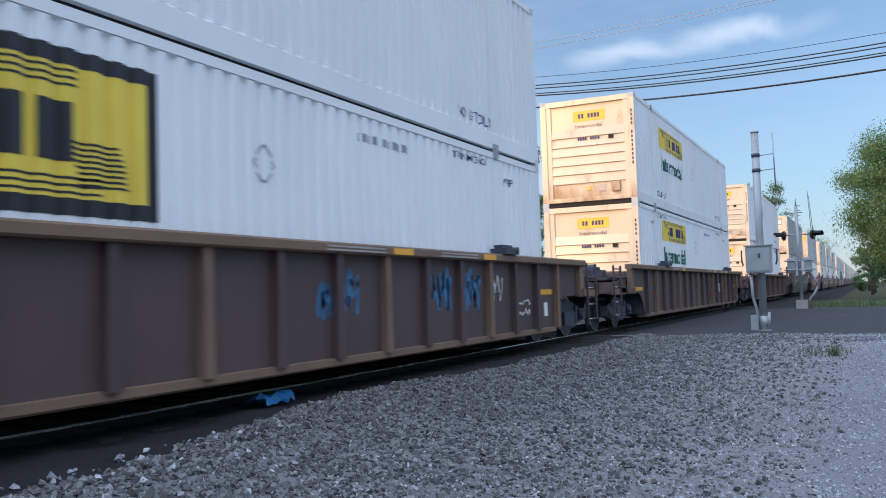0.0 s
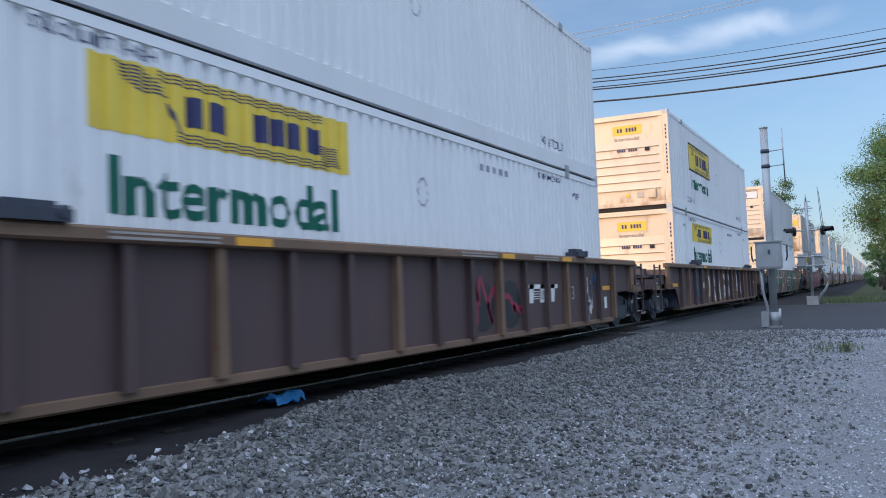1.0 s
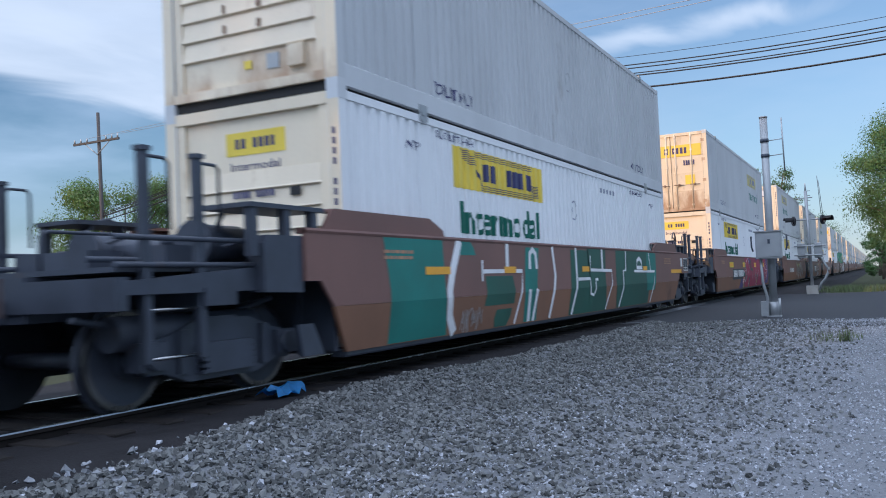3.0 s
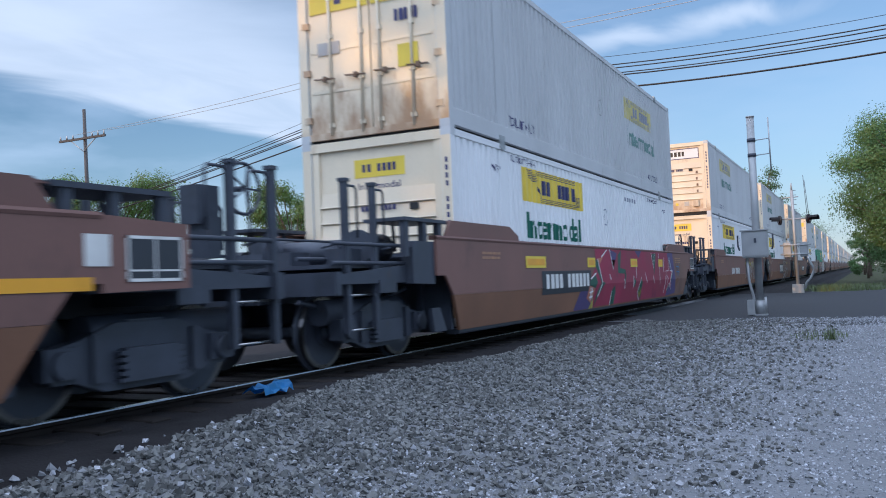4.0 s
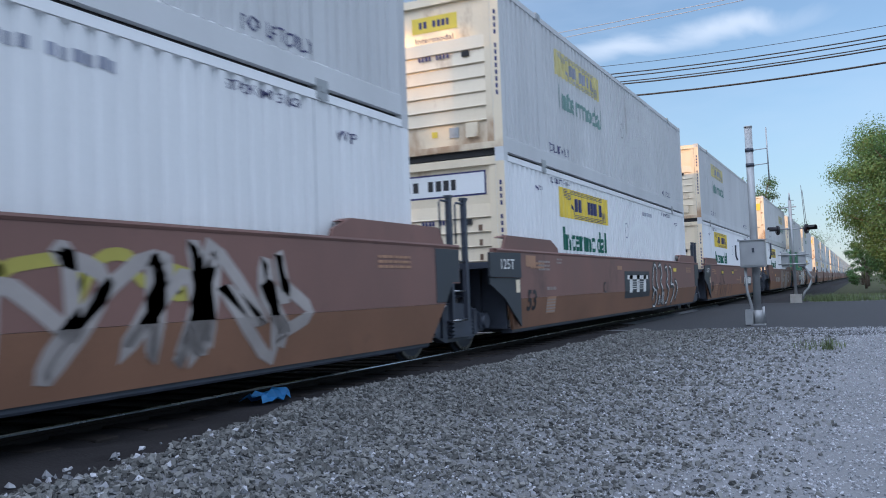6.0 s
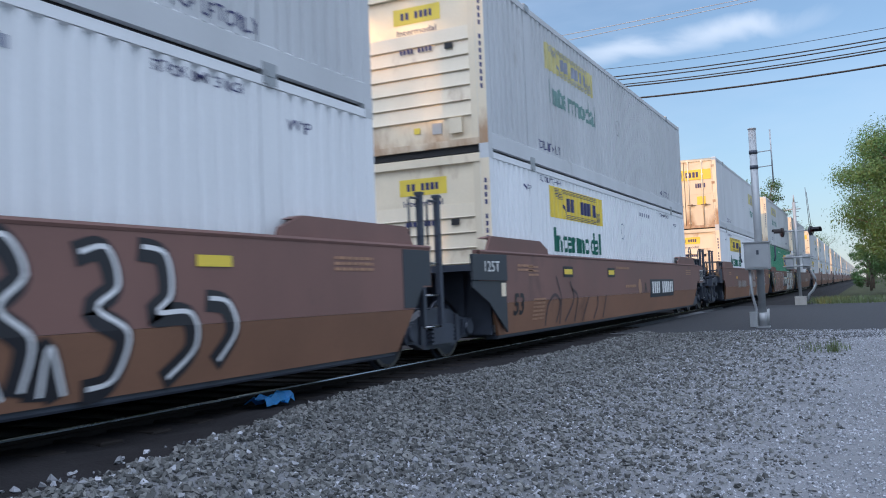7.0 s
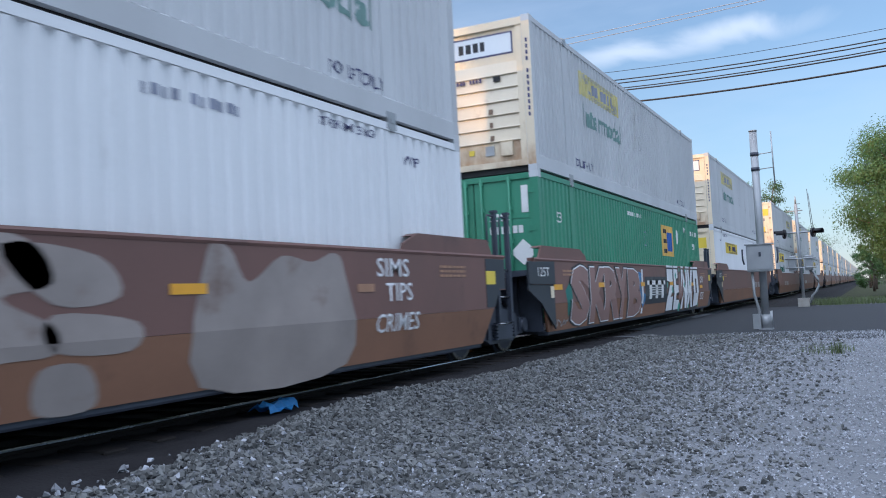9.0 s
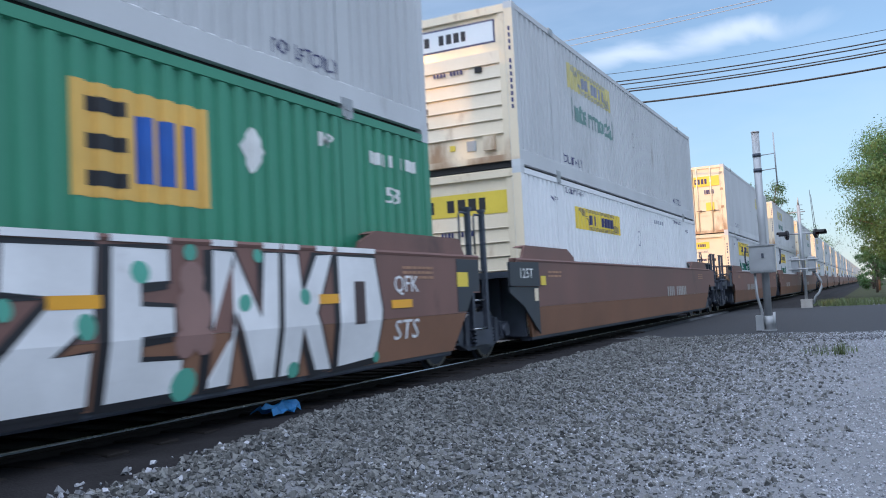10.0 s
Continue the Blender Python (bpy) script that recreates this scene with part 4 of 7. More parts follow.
def joint_end_panel(bm):
    """The dark end of a plain side above a shared truck."""
    extrude_x(bm, [(S - 0.98, 1.07), (S - 0.76, 1.07), (S - 0.54, 0.80), (S - 0.25, 0.80), (S - 0.25, 1.52), (S - 0.98, 1.52)], 1.47, 1.507)


def guide_shelf(bm):
    """A thin plate on short posts that carries the guide on over the platform."""
    box(bm, 0.85, 1.46, S - 1.78, S - 0.6, 1.755, 1.80)
    for y in (-1.7, -1.2, -0.75):
        box(bm, 1.36, 1.44, S + y - 0.05, S + y + 0.05, 1.3, 1.755)


def ladder_post(bm):
    box(bm, -0.035, 0.035, -0.04, 0.04, 0.42, 2.17)
    box(bm, -0.05, 0.05, -0.055, 0.055, 2.15, 2.19)


def ladder_rung(bm):
    tube(bm, (0, -0.30, 0), (0, 0.30, 0), 0.016, 6)


def deck_edge(bm):
    extrude_x(bm, [(S - 3.3, 0.98), (S - 1.0, 0.98), (S - 1.0, 1.24), (S - 3.3, 1.08)], 1.28, 1.36)


def both_sides(car, name, key, mat, build, m):
    """The same part on the two sides of a car's end."""
    part(name, shared(key, mat, build), None, car).matrix_basis = m
    other = shared(key + "_other", mat, lambda bm: (build(bm), bmesh.ops.scale(bm, vec=(-1, 1, 1), verts=bm.verts)))
    part(name, other, None, car).matrix_basis = m


def deck(car, plan, mat, m):
    for nm, (x0, x1, y0, y1, z0, z1) in plan.items():
        me = shared("%s_%.1f" % (nm, y0), mat, lambda bm: box(bm, x0, x1, S + y0, S + y1, z0, z1))
        part(nm, me, None, car).matrix_basis = m


def coupler(bm):
    box(bm, -0.12, 0.12, S - 3.62, S - 3.2, 0.78, 0.98)
    box(bm, -0.2, 0.2, S - 3.83, S - 3.55, 0.72, 1.04)


def air_hose(bm):
    pts = [(-0.3, S - 3.4, 0.75), (-0.32, S - 3.55, 0.5), (-0.3, S - 3.7, 0.38), (-0.2, S - 3.8, 0.42)]
    sweep(bm, pts, 0.025, 6)


def hand_rail(bm):
    sweep(bm, [(0, -1.0, 1.2), (0, -1.0, 1.5), (0, -0.94, 1.55), (0, 0.94, 1.55), (0, 1.0, 1.5), (0, 1.0, 1.2)], 0.018, 6)


def deck_pipe(bm):
    sweep(bm, [(0.9, S - 3.3, 0.8), (0.92, S - 2.9, 0.72), (0.9, S - 1.6, 0.74), (0.95, S - 0.9, 0.9)], 0.03, 6)


def valve_box(bm):
    box(bm, 0.60, 0.92, S - 2.30, S - 1.95, 1.215, 1.42)
    tube(bm, (0.76, S - 2.12, 1.42), (0.76, S - 2.12, 1.50), 0.06, 8)


def side_rail(bm):
    """A level pipe rail along the end platform."""
    tube(bm, (1.33, S - 3.25, 0), (1.33, S - 0.98, 0), 0.024, 8)
    for y in (-3.1, -1.75):
        tube(bm, (1.33, S + y, 0), (1.1, S + y, -0.04), 0.014, 6)


def brake_cylinder(bm):
    """A flanged cylinder with a bent pipe on the end platform."""
    tube(bm, (0.75, S - 1.75, 1.45), (0.75, S - 1.15, 1.45), 0.19, 14)
    tube(bm, (0.75, S - 1.78, 1.45), (0.75, S - 1.72, 1.45), 0.23, 14)
    sweep(bm, [(0.9, S - 1.6, 1.6), (0.9, S - 1.5, 1.78), (0.9, S - 1.3, 1.82), (0.9, S - 1.1, 1.75), (0.9, S - 1.05, 1.4)], 0.025, 6)


def reservoir(bm):
    tube(bm, (0.95, S - 3.0, 0.66), (0.95, S - 1.25, 0.66), 0.15, 12)


def grab_rail(bm):
    sweep(bm, [(0, -0.14, 1.2), (0, -0.14, 1.76), (0, -0.1, 1.8), (0, 0.1, 1.8), (0, 0.14, 1.76), (0, 0.14, 1.2)], 0.016, 6)


def hand_wheel(bm):
    n, r = 20, 0.27
    pts = [(0.0, math.cos(2 * math.pi * i / n) * r, math.sin(2 * math.pi * i / n) * r) for i in range(n + 1)]
    sweep(bm, pts, 0.02, 6)
    for i in range(5):
        k = i * n // 5
        tube(bm, (0.03, 0, 0), pts[k], 0.012, 5)
    tube(bm, (0, 0, 0), (-0.2, 0, 0), 0.03, 8)


def brake_stand(bm):
    box(bm, -0.12, 0.12, -0.1, 0.1, 1.2, 1.62)
    box(bm, -0.2, 0.05, -0.16, 0.16, 1.55, 1.95)
    tube(bm, (-0.05, -0.16, 1.7), (-0.05, 0.2, 1.72), 0.08, 8)


def cylinder_tank(bm):
    tube(bm, (-0.6, S - 1.4, 1.42), (0.5, S - 1.4, 1.42), 0.17, 12)
    box(bm, -0.7, 0.3, S - 2.6, S - 2.2, 1.2, 1.4)
    tube(bm, (0.6, S - 2.9, 1.3), (0.6, S - 1.2, 1.3), 0.03, 6)
    tube(bm, (-0.7, S - 3.0, 1.27), (-0.7, S - 1.2, 1.27), 0.03, 6)


def side_frame(bm):
    o = [(-1.05, 0.42), (-0.95, 0.30), (-0.75, 0.30), (-0.45, 0.20), (0.45, 0.20), (0.75, 0.30), (0.95, 0.30), (1.05, 0.42), (1.02, 0.56), (0.7, 0.62), (0.35, 0.74), (-0.35, 0.74), (-0.7, 0.62), (-1.02, 0.56)]
    extrude_x(bm, o, 0.98, 1.12)
    for y in (-0.89, 0.89):
        tube(bm, (1.1, y, 0.45), (1.21, y, 0.45), 0.11, 10)
        box(bm, 1.0, 1.16, y - 0.16, y + 0.16, 0.34, 0.58)
    for y in (-0.55, 0.55):
        box(bm, 1.1, 1.16, y - 0.05, y + 0.05, 0.28, 0.66)


def springs(bm):
    """The coil springs of one side, one ringed body."""
    prof = []
    for i in range(5):
        z = 0.26 + i * 0.055
        prof += [(-0.36, z), (-0.36, z + 0.03), (-0.3, z + 0.032), (-0.3, z + 0.053)]
    extrude_x(bm, prof + [(-y, z) for y, z in prof[::-1]], 1.05, 1.2)


def wheel(bm):
    tube(bm, (0.69, 0, 0), (0.735, 0, 0), 0.455, 28)
    tube(bm, (0.735, 0, 0), (0.80, 0, 0), 0.42, 28)
    tube(bm, (0.80, 0, 0), (0.84, 0, 0), 0.15, 14)


def tread(bm):
    n, r = 28, 0.423
    for s in range(n):
        a, b = 2 * math.pi * s / n, 2 * math.pi * (s + 1) / n
        bm.faces.new([bm.verts.new(p) for p in ((0.736, math.cos(a) * r, math.sin(a) * r), (0.736, math.cos(b) * r, math.sin(b) * r),
                                                (0.806, math.cos(b) * r, math.sin(b) * r), (0.806, math.cos(a) * r, math.sin(a) * r))])
        bm.faces.new([bm.verts.new(p) for p in ((0.806, math.cos(a) * r, math.sin(a) * r), (0.806, math.cos(b) * r, math.sin(b) * r),
                                                (0.806, math.cos(b) * 0.375, math.sin(b) * 0.375), (0.806, math.cos(a) * 0.375, math.sin(a) * 0.375))])


def axle(bm):
    tube(bm, (-0.9, 0, 0), (0.9, 0, 0), 0.08, 10)


def truck(car, y, detail=True):
    turn = pose(0, y, 0, 0, 0, 180)
    t = part("truck", shared("truck_bolster", truck_steel, lambda bm: box(bm, -1.1, 1.1, -0.2, 0.2, 0.5, 0.76)), None, car)
    t.matrix_basis = pose(0, y, 0)
    for m in (Matrix(), pose(0, 0, 0, 0, 0, 180)):
        part("side_frame", shared("side_frame", truck_steel, side_frame), None, t).matrix_basis = m
        if detail:
            part("spring_nest", shared("spring_nest", truck_steel, springs), None, t).matrix_basis = m
        for dy in (-0.89, 0.89):
            part("wheel", shared("wheel", truck_steel, wheel), None, t).matrix_basis = m @ pose(0, dy, 0.423)
            if detail:
                part("wheel_tread", shared("wheel_tread", wheel_rim, tread), None, t, "worn bright tread").matrix_basis = m @ pose(0, dy, 0.423)
    for dy in (-0.89, 0.89):
        part("axle", shared("axle", truck_steel, axle), None, t).matrix_basis = pose(0, dy, 0.423)
    return t


def well_car(label, style, near_joint, far_joint, brake=True, detail=True):
    """style: smooth or ribbed; a joint is 'own' (coupler and truck), 'shared' (the truck is carried here) or 'borrowed'."""
    car = tagged(new("well_car"), label, "railway car", "cars of the train")
    turn = pose(0, 0, 0, 0, 0, 180)
    paint = brown_paint if style == "smooth" else umber_paint
    side = shared("side_plate", paint, smooth_side if style == "smooth" else ribbed_side)
    for m in (Matrix(), turn):
        part("side_plate", side, None, car).matrix_basis = m
        chord = shared("bottom_chord", tan_rust, bottom_chord) if style == "ribbed" else shared("inner_chord", truck_steel, inner_chord)
        part("bottom_chord", chord, None, car).matrix_basis = m
        if detail:
            wall = part("bulkhead", shared("bulkhead", truck_steel, bulkhead), None, car)
            wall.matrix_basis = m
            for x in (-0.9, -0.3, 0.3, 0.9):
                part("stiffener", shared("stiffener", truck_steel, stiffener), None, wall).matrix_basis = pose(x, 0, 0)
        if style == "smooth":
            part("lower_strake", shared("lower_strake", rusty_brown, smooth_foot), None, car, "rust-dusted lower strake").matrix_basis = m
            part("top_chord", shared("rolled_chord", paint, rolled_chord), None, car).matrix_basis = m
            part("guide_plate", shared("guide_plate", paint, guide_plate), None, car).matrix_basis = m
            mm = shared("guide_plate_far", paint, lambda bm: (guide_plate(bm), bmesh.ops.scale(bm, vec=(1, -1, 1), verts=bm.verts)))
            part("guide_plate", mm, None, car).matrix_basis = m
        else:
            part("top_chord", shared("top_chord", tan_rust, top_chord), None, car, "rusty tan top chord").matrix_basis = m
            for i in range(17):
                part("side_rib", shared("side_rib", tan_rust if i % 3 == 1 else umber_paint, side_rib), None, car).matrix_basis = m @ pose(0, S - 0.05 + i * 1.03, 0)
            for y in (S + 2.18, S + 13.97):
                part("guide_block", shared("guide_block", truck_steel, guide_block), None, car).matrix_basis = m @ pose(0, y, 0)
    for i in range(9) if detail else (0, 4, 8):
        part("floor_beam", shared("floor_beam", truck_steel, floor_beam), None, car).matrix_basis = pose(0, S + 0.4 + i * 1.92, 0)
    for m, joint, near in ((Matrix(), near_joint, True), (turn, far_joint, False)):
        if joint == "own":
            deck(car, LONG_DECK, truck_steel if style == "smooth" else umber_paint, m)
            if style == "smooth":
                if near:
                    both_sides(car, "end_box", "end_box", truck_steel, end_box, m)
                    both_sides(car, "end_gusset", "end_gusset", truck_steel, end_gusset, m)
                else:
                    both_sides(car, "end_plate", "end_plate", paint, end_plate, m)
                both_sides(car, "guide_shelf", "guide_shelf", truck_steel, guide_shelf, m)
            else:
                for nm, fn in (("corner_post", corner_post), ("deck_bar", deck_bar)):
                    both_sides(car, nm, "end_" + nm, tan_rust, fn, m)
            edge = shared("deck_edge", truck_steel if style == "smooth" else umber_paint, deck_edge)
            part("deck_edge", edge, None, car).matrix_basis = m
            part("deck_edge", edge, None, car).matrix_basis = m @ pose(-2.64, 0, 0)
            part("coupler", shared("coupler", truck_steel, coupler), None, car).matrix_basis = m
            part("air_hose", shared("air_hose", dark_gap, air_hose), None, car).matrix_basis = m
            truck(car, (S - 1.8) if near else -(S - 1.8), detail)
            part("air_tank", shared("air_tank", truck_steel, cylinder_tank), None, car).matrix_basis = m
            part("deck_pipe", shared("deck_pipe", truck_steel, deck_pipe), None, car).matrix_basis = m
            for z in (1.0, 1.22, 1.44) if style == "smooth" else (1.22,):
                both_sides(car, "side_rail", "side_rail", truck_steel, side_rail, m @ pose(0, 0, z))
            if style == "smooth":
                both_sides(car, "brake_cylinder", "brake_cylinder", truck_steel, brake_cylinder, m)
                both_sides(car, "reservoir", "reservoir", truck_steel, reservoir, m)
            part("valve_box", shared("valve_box", truck_steel, valve_box), None, car).matrix_basis = m
            part("hand_rail", shared("hand_rail", truck_steel, hand_rail), None, car).matrix_basis = m @ pose(0.3, S - 2.1, 0)
            # a ladder on each side: two posts, rungs worn bright, a grab rail beside each post
            mid = (S - 2.6) if near and style == "smooth" else (S - 3.0) if style == "smooth" else (S - 2.73)
            for x in (1.3, -1.3):
                for y in (-0.31, 0.31):
                    if style == "smooth":
                        part("ladder_post", shared("ladder_post", truck_steel, ladder_post), None, car).matrix_basis = m @ pose(x, mid + y, 0)
                        part("grab_rail", shared("grab_rail", truck_steel, grab_rail), None, car).matrix_basis = m @ pose(x * 0.98, mid + y + 0.17, 0.32)
                    else:
                        part("ladder_post", shared("short_post", umber_paint, lambda bm: box(bm, -0.02, 0.02, -0.025, 0.025, 0.33, 1.5)), None, car).matrix_basis = m @ pose(x + 0.09 * (1 if x > 0 else -1), mid + y, 0)
                for z in (0.45, 0.85, 1.22, 1.45) if style == "smooth" else (0.36, 0.66, 1.0, 1.42):
                    part("ladder_rung", shared("ladder_rung", rail_head if z < 1.3 else truck_steel, ladder_rung), None, car).matrix_basis = m @ pose(x + (0 if style == "smooth" else 0.09 * (1 if x > 0 else -1)), mid, z)
            if brake and not near and style == "smooth":
                b = part("brake_stand", shared("brake_stand", truck_steel, brake_stand), None, car)
                b.matrix_basis = pose(0.55, -S + 3.2, 0.1)
                part("brake_wheel", shared("brake_wheel", truck_steel, hand_wheel), None, b).matrix_basis = pose(0.25, 0.3, 1.92)
        else:
            deck(car, ART_DECK, truck_steel, m)
            if not near:
                # the ladder between two wells that share a truck, and the dark end panel beside it
                both_sides(car, "end_panel", "joint_end_panel", navy_plate, joint_end_panel, m)
                for x in (1.33, -1.33):
                    for y in (-1.07, -1.58):
                        part("ladder_post", shared("ladder_post", truck_steel, ladder_post), None, car).matrix_basis = m @ pose(x, S + y, 0.12)
                        part("grab_rail", shared("grab_rail", truck_steel, grab_rail), None, car).matrix_basis = m @ pose(x, S + y + 0.16, 0.42)
                    for z in (0.52, 0.94, 1.37):
                        part("ladder_rung", shared("short_rung", rail_head, lambda bm: tube(bm, (0, -0.25, 0), (0, 0.25, 0), 0.016, 6)), None, car).matrix_basis = m @ pose(x, S - 1.325, z)
            if joint == "shared":
                truck(car, (S - 1.68) if near else -(S - 1.68), detail)
    return car


# ---- the train: near end of each unit's containers at 0 s, style, joints ----
SPEED = 20.53
ZC = 0.321        # underside of the lower container
RIDERS = []       # every keyed thing with its y at 0 s and its z

rng = random.Random(11)
UNITS = [  # near end, car style, joints, upper paint, upper end, lower paint, lower end
    (-25.1, "ribbed", "own", "own", white_paint, "yellow", white_paint, "yellow"),
    (-1.45, "ribbed", "own", "own", white_paint, "yellow", white_paint, "yellow"),
    (22.22, "ribbed", "own", "own", white_paint, "yellow", white_paint, "yellow"),
    (45.83, "ribbed", "own", "own", white_paint, "yellow", white_paint, "yellow"),
    (69.57, "smooth", "own", "own", grey_paint, "white", white_paint, "yellow"),
    (93.28, "smooth", "own", "own", grey_paint, "banner", white_paint, "yellow"),
    (116.95, "smooth", "own", "borrowed", grey_paint, "white", white_paint, "yellow"),
    (136.48, "smooth", "shared", "borrowed", grey_paint, "yellow", white_paint, "white"),
    (156.22, "smooth", "shared", "own", grey_paint, "yellow", white_paint, "yellow"),
    (179.99, "smooth", "own", "borrowed", grey_paint, "banner", white_paint, "yellow"),
    (199.45, "smooth", "shared", "borrowed", grey_paint, "white", green_paint, "green"),
    (219.05, "smooth", "shared", "own", grey_paint, "white", white_paint, "big"),
]
y_at = 219.05
for k in range(24):
    y_at += 23.7 if k % 3 == 0 else 19.55
    UNITS.append((y_at, "smooth", "own" if k % 3 == 0 else "shared", "own" if k % 3 == 2 else "borrowed",
                  rng.choice((grey_paint, grey_paint, grey_paint)), rng.choice(("yellow", "white", "yellow", "banner")),
                  grey_paint, rng.choice(("yellow", "yellow", "white"))))

CARS, LOWS, TOPS = [], [], []
PAINT_WORDS = {white_paint: "white", grey_paint: "light grey", green_paint: "green"}


def load(paint, end, upper, index):
    near = index < 15
    where = "stacked on top" if upper else "in a well car"
    what = {"yellow": "with a yellow end label", "white": "with a white end label", "banner": "with doors and yellow banner",
            "green": "with doors and a yellow panel", "big": "with large yellow end label"}[end]
    doors = end in ("banner", "green", "big")
    c = container("%s container %s, %s" % (PAINT_WORDS[paint], what, where), paint, "doors" if doors and end != "big" else "ribs",
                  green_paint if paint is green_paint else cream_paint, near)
    front_markings(c, end)
    return c


for i, (y0, style, nj, fj, up, up_end, lo, lo_end) in enumerate(UNITS):
    car = well_car("brown steel well car with plain sides on rails" if style == "smooth" else "dark umber ribbed well car with rusty tan top chord", style, nj, fj, i < 15, i < 15)
    RIDERS.append((car, y0 + CL, 0.0))
    CARS.append(car)
    low, top = load(lo, lo_end, False, i), load(up, up_end, True, i)
    RIDERS.append((low, y0 + CL, ZC))
    LOWS.append(low)
    TOPS.append(top)
    RIDERS.append((top, y0 + CL, ZC + CH + 0.008))
    if i == 1:
        side_logo(low, -6.15, 1.44, 4.75, 1.0, framed=True, words=False, key="wide", mark=black_paint)
    elif lo is not green_paint and lo_end != "big":
        side_logo(low, -5.23, 2.01)
    if lo_end == "big":
        side_logo(low, -5.13, 1.97, 3.4, 0.45, words=False)
    if up_end == "banner":
        side_logo(top, 2.4, 1.75, 3.0, 0.55, worn=True)
    elif i in (3,):
        side_logo(top, -5.1, 1.48, 3.6, 0.8, framed=True)
    elif i not in (0, 1, 4):
        side_logo(top, -5.15, 1.98 if i > 3 else 1.85, 3.2 if i > 3 else 3.6, 0.52 if i > 3 else 0.6, worn=i > 4)
    if i < 17:
        for c in (low, top):
            dark = white_mark if c is low and lo is green_paint else navy_paint
            diamond(c, 0.15, 1.98 if c is low else 1.62, faded_navy if c is low else dull_steel)
        small_words(top, "TOP LIFT ONLY", -5.7, 0.36, 0.16, 1.25)
        small_words(top, "TOP LIFT ONLY", 4.72, 0.36, 0.16, 1.2)
        if lo is not green_paint:
            small_words(low, "STACK LIMIT 3 HIGH", -5.72, CH - 0.25, 0.10, 1.2)
            small_words(low, "STACK LIMIT 3 HIGH", 4.5, CH - 0.27, 0.10, 1.2)
            small_bars(low, 1.9, CH - 0.42, 0.10, 1.3, 11, faded_navy, 4, (4,))
            small_words(low, "WTP", -6.55, CH - 0.5, 0.12)
            small_words(low, "WTP", 6.4, CH - 0.5, 0.12)


# ---- what is painted on the cars' sides; y counted from the container's near end ----
def stroke(bm, pts, w):
    """A painted line of width w through (y, z) points, one strip."""
    n = len(pts)
    left, right = [], []
    for i, (y, z) in enumerate(pts):
        a, b = pts[max(i - 1, 0)], pts[min(i + 1, n - 1)]
        if (a == b) or (pts[0] == pts[-1] and i in (0, n - 1)):
            a, b = (pts[n - 2], pts[1]) if pts[0] == pts[-1] else (pts[i - 1], pts[i])
        dy, dz = b[0] - a[0], b[1] - a[1]
        l = math.hypot(dy, dz) or 1e-6
        oy, oz = -dz / l * w / 2, dy / l * w / 2
        left.append(bm.verts.new((0, y + oy, z + oz)))
        right.append(bm.verts.new((0, y - oy, z - oz)))
    for i in range(n - 1):
        bm.faces.new((right[i], right[i + 1], left[i + 1], left[i]))


def rounded(pts, closed=False, steps=5):
    """A smooth curve through the points."""
    n, out = len(pts), []
    for i in range(n if closed else n - 1):
        p = [pts[(i + k) % n] if closed else pts[min(max(i + k, 0), n - 1)] for k in (-1, 0, 1, 2)]
        for s in range(steps):
            t = s / steps
            out.append(tuple(0.5 * (2 * p[1][c] + (p[2][c] - p[0][c]) * t + (2 * p[0][c] - 5 * p[1][c] + 4 * p[2][c] - p[3][c]) * t * t
                                    + (3 * p[1][c] - p[0][c] - 3 * p[2][c] + p[3][c]) * t ** 3) for c in (0, 1)))
    return out if closed else out + [pts[-1]]


COUNT = [0]


def paint_on(car, mat, build, name="marking", label="", lift=0.005, ribbed=False):
    """Lays marks on a car's side: on the leaning plain side, or on the set-back sheet of a ribbed one."""
    COUNT[0] += 1
    bm = bmesh.new()
    build(bm)
    if not ribbed:
        bmesh.ops.bisect_plane(bm, geom=bm.verts[:] + bm.edges[:] + bm.faces[:], plane_co=(0, 0, 0.78), plane_no=(0, 0, 1))
    for v in bm.verts:
        v.co.y += S
        v.co.x = (1.41 if ribbed else 1.5 - slant(v.co.z)) + lift
    me = bpy.data.meshes.new(name)
    bm.to_mesh(me)
    bm.free()
    me.materials.append(mat)
    return part(name, me, mat, car, label)


def bars(y0, y1, z0, z1):
    return lambda bm: flat_box(bm, y0, y1, z0, z1)


def reflector(car, y0, y1, z0, z1, mat=None):
    paint_on(car, mat or orange_mark, bars(y0, y1, z0, z1), "reflector", "yellow reflector strip", 0.009)


def number_board(car, y0, y1, z0, z1, plate=True, mat=None):
    """The car's number: character-sized plain blocks on a dark plate."""
    if plate:
        paint_on(car, navy_plate, bars(y0 - 0.22, y1 + 0.08, z0 - 0.10, z1 + 0.06), "number_plate")
    paint_on(car, mat or white_mark, lambda bm: letter_blocks(bm, y0, y1, z0, z1, 11, 21, (4,)), "number_blocks", "white blocks of a car number", 0.008)


